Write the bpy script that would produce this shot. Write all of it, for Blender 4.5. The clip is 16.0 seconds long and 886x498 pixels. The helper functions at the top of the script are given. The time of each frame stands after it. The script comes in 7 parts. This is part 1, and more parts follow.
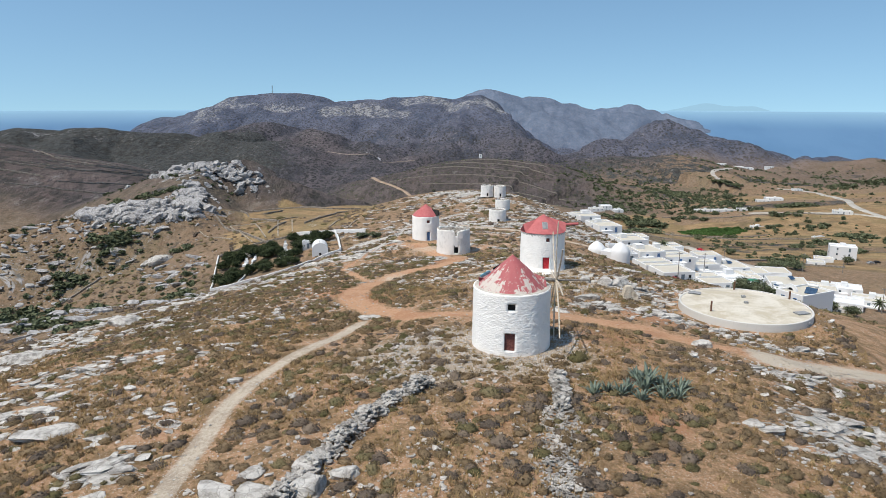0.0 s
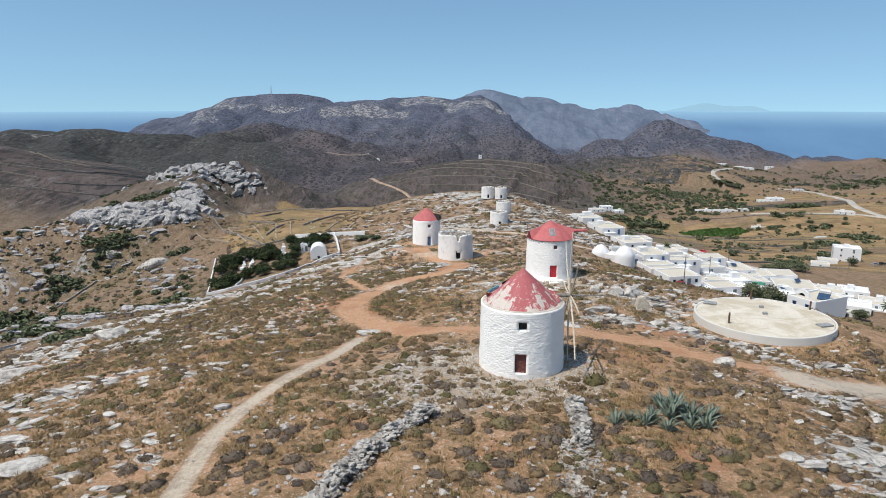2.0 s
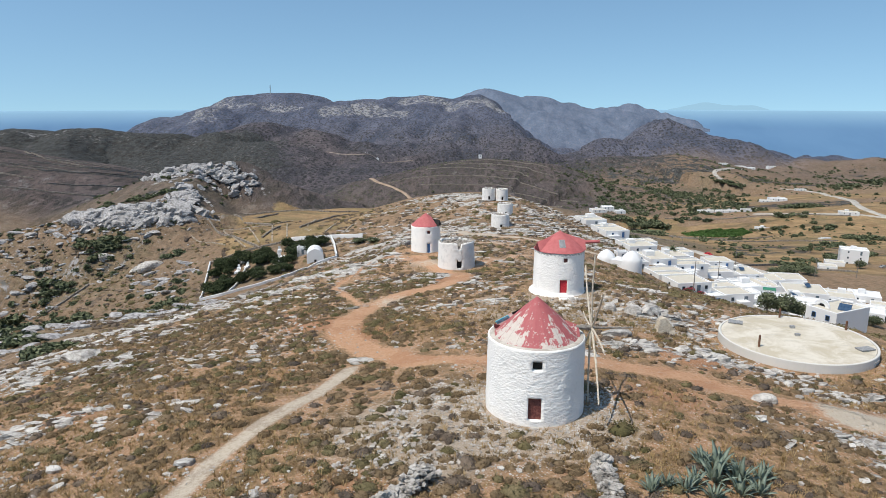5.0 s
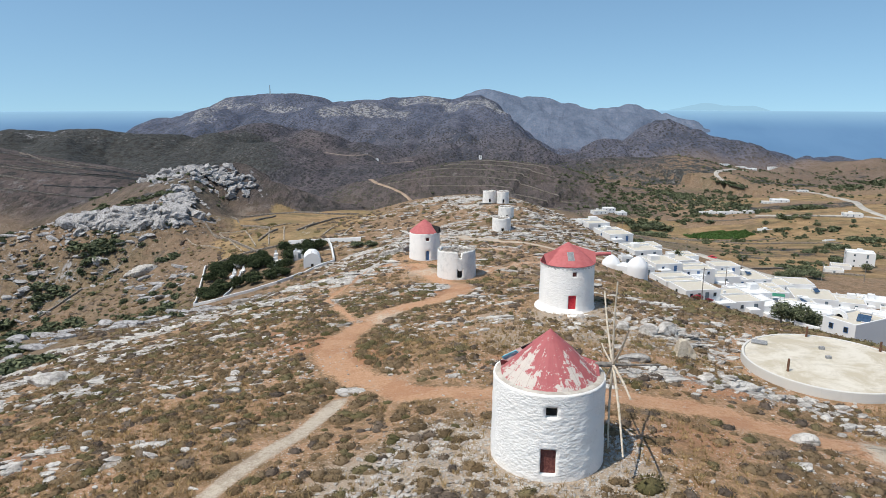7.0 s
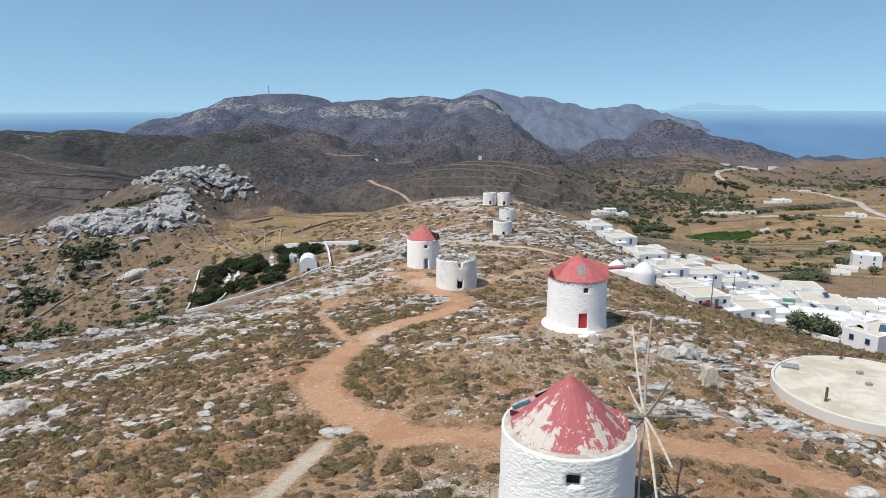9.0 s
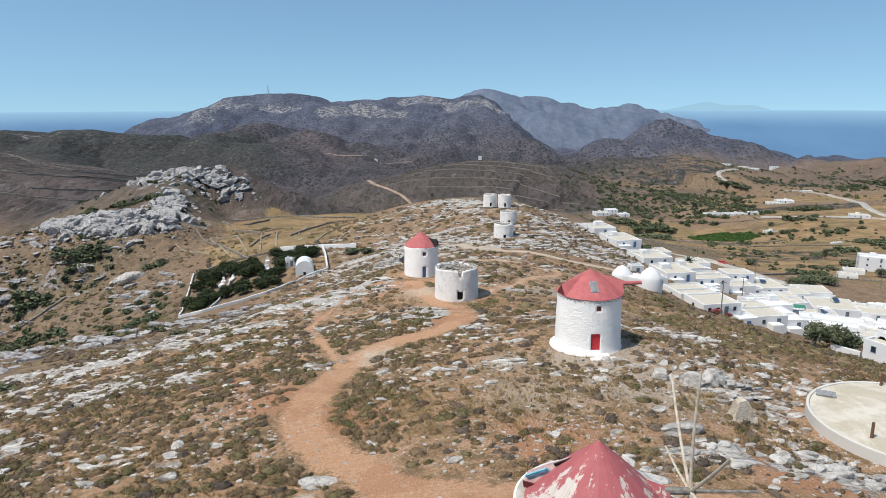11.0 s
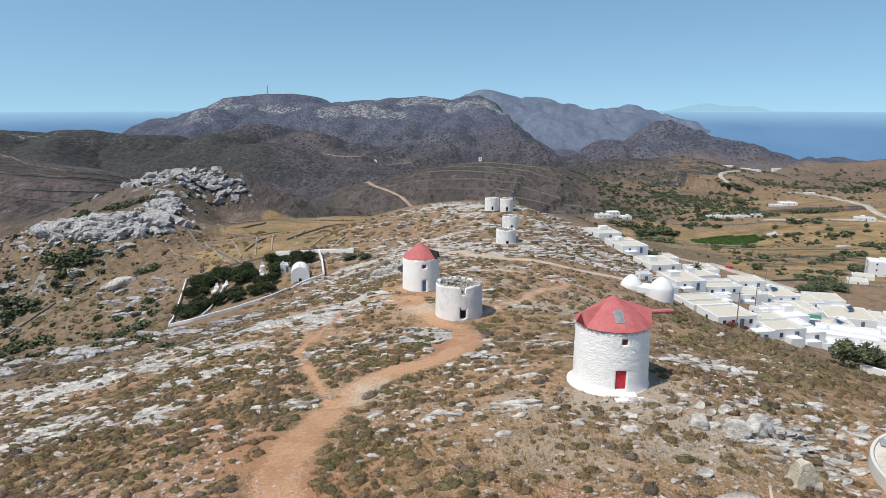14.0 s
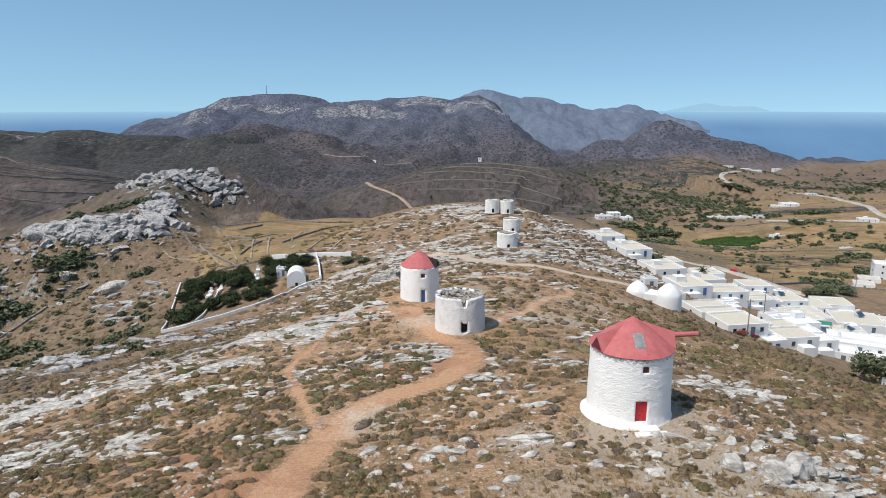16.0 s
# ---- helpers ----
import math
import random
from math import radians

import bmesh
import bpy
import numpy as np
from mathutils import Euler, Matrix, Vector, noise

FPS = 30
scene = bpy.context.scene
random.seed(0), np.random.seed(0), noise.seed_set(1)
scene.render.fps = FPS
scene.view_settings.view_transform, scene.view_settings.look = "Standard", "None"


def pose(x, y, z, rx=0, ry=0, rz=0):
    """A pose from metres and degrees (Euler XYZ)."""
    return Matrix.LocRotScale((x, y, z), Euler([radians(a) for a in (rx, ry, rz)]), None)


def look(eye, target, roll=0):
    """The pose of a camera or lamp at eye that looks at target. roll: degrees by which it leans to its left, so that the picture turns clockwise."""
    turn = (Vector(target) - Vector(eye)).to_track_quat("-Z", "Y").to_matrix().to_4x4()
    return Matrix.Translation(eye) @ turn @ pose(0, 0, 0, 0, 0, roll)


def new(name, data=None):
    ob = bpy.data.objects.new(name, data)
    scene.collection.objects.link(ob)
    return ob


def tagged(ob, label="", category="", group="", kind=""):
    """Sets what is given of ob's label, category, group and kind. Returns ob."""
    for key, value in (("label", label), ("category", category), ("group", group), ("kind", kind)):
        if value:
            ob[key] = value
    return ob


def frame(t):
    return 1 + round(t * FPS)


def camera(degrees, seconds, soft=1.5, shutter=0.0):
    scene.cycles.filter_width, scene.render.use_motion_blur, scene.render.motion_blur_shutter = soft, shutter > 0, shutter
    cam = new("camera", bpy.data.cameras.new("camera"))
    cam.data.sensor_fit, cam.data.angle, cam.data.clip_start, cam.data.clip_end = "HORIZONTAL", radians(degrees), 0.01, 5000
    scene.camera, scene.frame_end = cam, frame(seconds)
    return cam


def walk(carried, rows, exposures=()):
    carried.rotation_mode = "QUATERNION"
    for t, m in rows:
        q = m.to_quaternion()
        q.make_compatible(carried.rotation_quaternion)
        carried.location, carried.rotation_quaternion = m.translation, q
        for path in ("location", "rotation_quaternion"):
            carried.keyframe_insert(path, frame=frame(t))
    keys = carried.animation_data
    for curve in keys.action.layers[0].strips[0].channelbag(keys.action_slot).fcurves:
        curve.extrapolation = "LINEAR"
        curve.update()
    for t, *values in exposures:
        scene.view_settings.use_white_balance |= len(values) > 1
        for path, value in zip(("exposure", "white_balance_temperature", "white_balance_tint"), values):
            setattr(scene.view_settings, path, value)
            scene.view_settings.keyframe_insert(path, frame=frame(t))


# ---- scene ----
cam = camera(68.0, 16.0, soft=0.7)
PATH = [
    (0, (0.953, -0.017, 18.218), (0.85, 1.932, 17.783), 0.1),
    (0.5, (0.787, 0.97, 18.231), (0.684, 2.919, 17.796), 0.1),
    (1, (0.612, 1.951, 18.251), (0.511, 3.9, 17.816), 0.1),
    (1.5, (0.477, 2.872, 18.272), (0.376, 4.822, 17.837), 0.0),
    (2, (0.349, 3.83, 18.303), (0.248, 5.779, 17.869), 0.0),
    (2.5, (0.231, 4.721, 18.317), (0.13, 6.671, 17.882), 0.1),
    (3, (0.136, 5.689, 18.317), (0.035, 7.638, 17.882), 0.1),
    (3.5, (0.067, 6.769, 18.34), (-0.033, 8.718, 17.905), 0.0),
    (4, (-0.002, 7.971, 18.368), (-0.102, 9.921, 17.932), 0.0),
    (6.5, (-0.206, 14.581, 18.521), (-0.306, 16.531, 18.084), -0.0),
    (7, (-0.288, 16.015, 18.542), (-0.388, 17.964, 18.107), 0.0),
    (7.5, (-0.337, 17.491, 18.547), (-0.437, 19.44, 18.111), -0.0),
    (8, (-0.403, 18.996, 18.546), (-0.503, 20.945, 18.111), -0.0),
    (8.5, (-0.455, 20.473, 18.54), (-0.555, 22.422, 18.104), -0.1),
    (9, (-0.519, 21.976, 18.557), (-0.618, 23.926, 18.122), -0.1),
    (11.5, (-0.816, 29.164, 18.559), (-0.914, 31.114, 18.123), -0.1),
    (12, (-0.916, 30.551, 18.567), (-1.015, 32.501, 18.133), -0.0),
    (12.5, (-1.004, 31.855, 18.578), (-1.102, 33.805, 18.143), -0.0),
    (13, (-1.116, 33.086, 18.604), (-1.214, 35.035, 18.169), -0.0),
    (13.5, (-1.234, 34.234, 18.632), (-1.331, 36.184, 18.197), -0.0),
    (14, (-1.352, 35.358, 18.658), (-1.449, 37.308, 18.224), 0.0),
    (14.5, (-1.456, 36.482, 18.656), (-1.551, 38.432, 18.223), 0.0),
    (15, (-1.568, 37.737, 18.668), (-1.663, 39.687, 18.235), 0.1),
    (15.5, (-1.622, 39.084, 18.686), (-1.717, 41.034, 18.252), 0.0),
    (16, (-1.691, 40.504, 18.697), (-1.786, 42.455, 18.263), 0.0),
]
walk(cam, [(t, look(eye, target, roll)) for t, eye, target, roll in PATH])

# ---- world, sun, exposure ----
SUN_TO = Vector((-2.25, -1.7, 5.0)).normalized()
world = bpy.data.worlds.new("sky")
scene.world = world
world.use_nodes = True
wn = world.node_tree.nodes
sky = wn.new("ShaderNodeTexSky")
sky.sky_type, sky.sun_disc = "NISHITA", False
sky.sun_elevation = math.asin(SUN_TO.z)
sky.sun_rotation = math.atan2(SUN_TO.x, SUN_TO.y)
sky.altitude, sky.air_density, sky.dust_density, sky.ozone_density = 0, 1.0, 0.5, 3.5
wn["Background"].inputs["Strength"].default_value = 0.150
tint = wn.new("ShaderNodeMix")
tint.data_type, tint.blend_type = "RGBA", "MULTIPLY"
tint.inputs[0].default_value = 1.0
tint.inputs[7].default_value = (0.93, 1.03, 0.96, 1)
# a clear haze-free sky: the blue of the upper sky reaches down to the horizon
way = wn.new("ShaderNodeTexCoord")
lift = wn.new("ShaderNodeVectorMath")
lift.operation = "ADD"
lift.inputs[1].default_value = (0, 0, 0.15)
unit = wn.new("ShaderNodeVectorMath")
unit.operation = "NORMALIZE"
world.node_tree.links.new(way.outputs["Generated"], lift.inputs[0])
world.node_tree.links.new(lift.outputs[0], unit.inputs[0])
world.node_tree.links.new(unit.outputs[0], sky.inputs["Vector"])
world.node_tree.links.new(sky.outputs["Color"], tint.inputs[6])
world.node_tree.links.new(tint.outputs[2], wn["Background"].inputs["Color"])
sun = new("sun", bpy.data.lights.new("sun", "SUN"))
sun.data.energy, sun.data.angle, sun.data.color = 4.4, radians(0.5), (1.0, 0.945, 0.86)
sun.matrix_world = look(SUN_TO * 100, (0, 0, 0))
scene.view_settings.exposure = 0.0


# ---- material helpers ----
class Nodes:
    """Short hand for building a node tree."""

    def __init__(self, name):
        self.mat = bpy.data.materials.new(name)
        self.mat.use_nodes = True
        self.tree = self.mat.node_tree
        self.bsdf = self.tree.nodes["Principled BSDF"]

    def put(self, socket, value):
        if isinstance(value, bpy.types.NodeSocket):
            self.tree.links.new(value, socket)
        elif isinstance(value, tuple) and len(value) == 3 and socket.type == "RGBA":
            socket.default_value = (*value, 1)
        else:
            socket.default_value = value

    def add(self, kind, **inputs):
        n = self.tree.nodes.new(kind)
        for k, v in inputs.items():
            self.put(n.inputs[k], v)
        return n

    def where(self):
        return self.add("ShaderNodeNewGeometry").outputs["Position"]

    def local(self):
        return self.add("ShaderNodeTexCoord").outputs["Object"]

    def scaled(self, vec, x, y, z):
        n = self.add("ShaderNodeMapping", Vector=vec)
        n.inputs["Scale"].default_value = (x, y, z)
        return n.outputs["Vector"]

    def noise(self, vec, scale, detail=4.0, rough=0.6, distortion=0.0):
        n = self.add("ShaderNodeTexNoise", Vector=vec, Scale=scale, Detail=detail, Roughness=rough, Distortion=distortion)
        return n.outputs["Fac"]

    def cells(self, vec, scale, feature="F1", out="Distance", random=1.0):
        n = self.add("ShaderNodeTexVoronoi", Vector=vec, Scale=scale, Randomness=random)
        n.feature = feature
        return n.outputs[out]

    def ramp(self, value, low, high, a=0.0, b=1.0):
        n = self.add("ShaderNodeMapRange", Value=value)
        n.interpolation_type = "SMOOTHSTEP"
        for k, v in (("From Min", low), ("From Max", high), ("To Min", a), ("To Max", b)):
            n.inputs[k].default_value = v
        return n.outputs["Result"]

    def math(self, op, a, b=0.0):
        n = self.add("ShaderNodeMath")
        n.operation = op
        self.put(n.inputs[0], a)
        self.put(n.inputs[1], b)
        return n.outputs[0]

    def mix(self, fac, a, b, blend="MIX"):
        n = self.tree.nodes.new("ShaderNodeMix")
        n.data_type, n.blend_type = "RGBA", blend
        self.put(n.inputs[0], fac)
        self.put(n.inputs[6], a)
        self.put(n.inputs[7], b)
        return n.outputs[2]

    def attr(self, name):
        n = self.add("ShaderNodeAttribute")
        n.attribute_name = name
        s = self.add("ShaderNodeSeparateColor", Color=n.outputs["Color"])
        return s.outputs[0], s.outputs[1], s.outputs[2]

    def rand(self):
        return self.add("ShaderNodeObjectInfo").outputs["Random"]

    def island(self):
        return self.add("ShaderNodeNewGeometry").outputs["Random Per Island"]

    def bump(self, height, strength, distance, normal=None):
        n = self.add("ShaderNodeBump", Height=height, Strength=strength, Distance=distance)
        if normal is not None:
            self.put(n.inputs["Normal"], normal)
        return n.outputs["Normal"]

    def done(self, color, rough=0.9, normal=None, metal=0.0, spec=0.3):
        for k, v in (("Base Color", color), ("Roughness", rough), ("Metallic", metal), ("Specular IOR Level", spec)):
            self.put(self.bsdf.inputs[k], v)
        if normal is not None:
            self.put(self.bsdf.inputs["Normal"], normal)
        return self.mat

# ---- ground shape ----
def lattice(ix, iy, seed):
    """Repeatable random number from 0 to 1 at whole-number places."""
    n = (ix * 374761393 + iy * 668265263 + seed * 974634777) & 0x7FFFFFFF
    n = ((n ^ (n >> 13)) * 1274126177) & 0x7FFFFFFF
    n = n ^ (n >> 16)
    return (n & 0xFFFF) / 65535.0


def vnoise(x, y, seed=0):
    x, y = np.asarray(x, float), np.asarray(y, float)
    ix, iy = np.floor(x).astype(np.int64), np.floor(y).astype(np.int64)
    fx, fy = x - ix, y - iy
    fx, fy = fx * fx * (3 - 2 * fx), fy * fy * (3 - 2 * fy)
    a = lattice(ix, iy, seed) * (1 - fx) + lattice(ix + 1, iy, seed) * fx
    b = lattice(ix, iy + 1, seed) * (1 - fx) + lattice(ix + 1, iy + 1, seed) * fx
    return a * (1 - fy) + b * fy


def fbm(x, y, size, octaves=4, seed=0):
    """Fractal noise from about -1 to 1; size is the largest wave in metres."""
    total, amp, norm = 0.0, 1.0, 0.0
    for i in range(octaves):
        k = 2.0 ** i / size
        total = total + amp * (vnoise(x * k + 17.3 * i, y * k - 9.1 * i, seed + i) * 2 - 1)
        norm += amp
        amp *= 0.5
    return total / norm


def along(x, y, line):
    """Distance to a polyline of (x, y, z), the height of its nearest place, and the side (+1 right of the way)."""
    best = np.full(np.shape(x), 1e18)
    zz, side = np.zeros(np.shape(x)), np.ones(np.shape(x))
    for (ax, ay, az), (bx, by, bz) in zip(line[:-1], line[1:]):
        dx, dy = bx - ax, by - ay
        k = np.clip(((x - ax) * dx + (y - ay) * dy) / (dx * dx + dy * dy), 0, 1)
        ex, ey = x - ax - k * dx, y - ay - k * dy
        d = ex * ex + ey * ey
        near = d < best
        best = np.where(near, d, best)
        zz = np.where(near, az + k * (bz - az), zz)
        side = np.where(near, np.where(dx * ey - dy * ex < 0, 1.0, -1.0), side)
    return np.sqrt(best), zz, side


def smooth(a, b, v):
    k = np.clip((v - a) / (b - a), 0, 1)
    return k * k * (3 - 2 * k)


# ridges: crest line, slope and roundness on the left and on the right of it
SPINE = [(0, -300, -4), (0, -60, -1), (1, 10, 0.2), (4, 48, 0.1), (8, 84, -2.9), (-1, 116, -7.9), (-7, 138, -9.9),
         (0, 185, -17), (8, 232, -23), (11, 273, -24.3), (6, 303, -22.8), (8, 335, -25), (14, 390, -40), (30, 470, -64)]
OUTCROP = [(-240, 300, -46), (-202, 322, -39), (-166, 333, -34), (-143, 339, -34), (-165, 375, -31), (-186, 411, -22), (-160, 423, -19), (-139, 420, -30), (-100, 470, -52)]
FIELD = [(-52, 275, -35), (-95, 318, -39.5), (-118, 372, -43), (-60, 410, -46)]
LEFT_HILL = [(-640, 330, 30), (-400, 480, -9), (-330, 520, -28), (-262, 545, -60), (-232, 556, -72), (-200, 580, -84)]
DARK_HILL = [(-1500, 900, -65), (-900, 1180, -24), (-815, 1220, -20), (-757, 1245, -7), (-705, 1272, -33), (-640, 1300, -38), (-560, 1400, -33), (-460, 1700, -60)]
MASSIF = [(-1280, 2380, -85), (-1090, 2420, -15), (-990, 2450, 20), (-940, 2460, 38), (-830, 2480, 44), (-620, 2500, 38), (-420, 2500, 34),
          (-200, 2500, 41), (-100, 2500, 22), (0, 2480, 44), (90, 2500, 8), (190, 2500, -60), (280, 2500, -130)]
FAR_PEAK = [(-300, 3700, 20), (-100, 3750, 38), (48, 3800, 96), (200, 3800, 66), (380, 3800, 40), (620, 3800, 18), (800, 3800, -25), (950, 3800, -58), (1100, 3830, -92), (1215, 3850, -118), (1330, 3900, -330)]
FAR_HILL = [(780, 4570, -20), (1039, 4500, 26), (1170, 4430, -22), (1300, 4330, -54), (1400, 4250, -84), (1500, 4200, -105), (1580, 4150, -160)]
COAST = [(120, 1900, -95), (300, 1800, -92), (420, 1850, -66), (490, 1880, -50), (540, 1900, -22), (590, 1925, -52), (660, 1950, -70), (820, 2000, -98), (980, 2050, -122), (1130, 2100, -152), (1230, 2120, -205)]
MID_HILL = [(150, 1000, -105), (235, 1080, -66), (320, 1100, -62), (400, 1120, -76), (480, 1160, -95)]
EAST_HILL = [(460, 1240, -96), (600, 1280, -84), (730, 1300, -86), (860, 1260, -95), (1050, 1100, -90), (1400, 900, -70)]
EAST_RISE = [(325, 610, -80), (420, 640, -75), (760, 700, -58)]
BROWN_HILL = [(-165, 700, -92), (-105, 770, -66), (-40, 810, -53), (5, 843, -50), (75, 830, -56), (150, 790, -76), (210, 700, -96)]
RIDGES = ((SPINE, 0.36, 50, 0.30, 20, 4), (OUTCROP, 0.5, 14, 0.85, 8, 3), (FIELD, 0.4, 22, 0.22, 40, 3), *((pair, 0.34, 40, 0.3, 40, 2) for pair in zip(LEFT_HILL, LEFT_HILL[1:])),
          (DARK_HILL, 0.2, 60, 0.2, 60, 10), (MASSIF, 0.3, 40, 0.2, 40, 6), (FAR_PEAK, 0.4, 60, 0.3, 60, 8), (FAR_HILL, 0.5, 50, 0.5, 50, 8),
          (COAST, 0.25, 60, 0.17, 80, 10), (MID_HILL, 0.2, 50, 0.17, 50, 8), (EAST_HILL, 0.2, 60, 0.13, 60, 8), (BROWN_HILL, 0.28, 50, 0.24, 50, 8), (EAST_RISE, 0.12, 40, 0.12, 40, 5))
# level pads: mills and tank, x, y, z, radius
PADS = [(3.7, 49.2, -0.25, 4.4), (9.6, 85.4, -3.1, 4.6), (-3.4, 118.8, -8.7, 4.2), (-9.7, 133.8, -9.4, 5.0), (31.5, 73.5, -5.05, 7.4)]
MOUNDS = [(-9, 60, -0.7, 9), (-9.7, 82, -0.8, 10), (72, 435, 7, 40), (-40, 262, -3, 40), (120, 651, 8, 50), (-121, 223, -4, 30), (-58, 150, -6, 32), (-64, 198, -8, 38), (75, 330, -7, 48), (214, 581, -6, 60), (-60, 90, 1.4, 18), (29, 72, -0.5, 12), (8, 294, 2.2, 17), (11, 262, 0.5, 8)]


STRIKE = radians(10)


def rockiness(x, y):
    u = x * math.cos(STRIKE) + y * math.sin(STRIKE)
    v = y * math.cos(STRIKE) - x * math.sin(STRIKE)
    n = fbm(u / 2.2, v, 5.5, 4, 31) + 0.45 * fbm(x, y, 40, 2, 37)
    n = n + 0.24 * smooth(6, 36, -x) * smooth(180, 70, y) + 0.10 * smooth(57, 66, y) * smooth(94, 82, y) * smooth(28, 18, x) * smooth(-12, -4, x) + 0.15 * smooth(-20, -40, x) - 0.36 * smooth(14, 30, x) * smooth(92, 110, y) * smooth(250, 200, y) + 0.57 * smooth(150, 230, y) * smooth(60, 20, np.abs(x - 5)) + 0.08 * smooth(-8, -16, x) * smooth(105, 125, y) * smooth(230, 190, y)
    n = n - 0.5 * smooth(22, 5, np.abs(x - 2)) * smooth(62, 46, y) - 0.35 * smooth(20, 40, x) * smooth(120, 90, y) - 0.5 * smooth(2, 7, x) * smooth(26, 19, x) * smooth(50, 43, y) - 0.6 * np.exp(-((x - 2.5) ** 2 + (y - 48) ** 2) / 70)
    n = n - 0.32 * np.exp(-((x + 20) ** 2 + (y - 37) ** 2) / 110) + 0.52 * np.exp(-((x - 22) ** 2 + (y - 33) ** 2) / 70)
    return n


def floor_height(x, y):
    r = np.hypot(x, y)
    left = np.interp(y, (-200, 150, 280, 420, 600, 900, 1400, 2200), (-66, -84, -88, -86, -104, -135, -185, -190))
    right = np.interp(y, (-200, 0, 250, 350, 600, 760, 1000, 1500, 2200), (-20, -32, -52, -64, -95, -97, -105, -150, -190))
    z = left + (right - left) * smooth(-60, 90, x)
    return z - 260 * smooth(2150, 2800, r) - 170 * smooth(900, 1900, np.abs(x)) * smooth(900, 1900, r)


def height(x, y):
    x, y = np.asarray(x, float), np.asarray(y, float)
    r = np.hypot(x, y)
    wob = np.minimum(r / 18, 22)
    wx, wy = x + wob * fbm(x, y, 160, 3, 11), y + wob * fbm(x, y, 160, 3, 23)
    z = floor_height(x, y)
    for line, sl, wl, sr, wr, blend in RIDGES:
        d, zc, side = along(wx, wy, line)
        s, w = np.where(side > 0, sr, sl), np.where(side > 0, wr, wl)
        h = zc - s * (np.sqrt(d * d + w * w) - w)
        m = np.maximum(z, h)
        z = m + blend * np.log(np.exp((z - m) / blend) + np.exp((h - m) / blend)) - 0.0
    far = smooth(300, 1500, r)
    z = z + far * np.minimum(r / 60, 34) * 0.6 * fbm(x, y, 330, 5, 41)
    rough = smooth(900, 1700, r)
    z = z - rough * 34 * (1 - np.abs(fbm(x, y, 420, 4, 57))) ** 3 + rough * 17 + rough * 9 * fbm(x, y, 90, 4, 61)
    z = z + 0.7 * smooth(60, 200, r) * fbm(x, y, 40, 3, 71) * (1 + far)
    z = z + 0.35 * fbm(x, y, 14, 3, 5) + 0.10 * fbm(x, y, 2.2, 3, 8)
    # ledges of bedrock standing a little proud of the soil
    if np.any((np.abs(x) < 90) & (y < 340)):
        n = rockiness(x, y)
        z = z + smooth(95, 70, np.abs(x)) * smooth(345, 320, y) * (0.26 * smooth(0.30, 0.52, n) + 0.12 * smooth(0.55, 0.9, n))
    # gullies running down the far slopes
    z = z - rough * 22 * smooth(20, -35, z) * (1 - np.abs(fbm(x, y / 2.4, 170, 3, 83))) ** 4
    for px, py, dz, pr in MOUNDS:
        z = z + dz * np.exp(-((x - px) ** 2 + (y - py) ** 2) / (pr * pr))
    for px, py, pz, pr in PADS:
        k = 1 - smooth(pr, pr + 7, np.hypot(x - px, y - py))
        z = z + (pz - z) * k
    return z


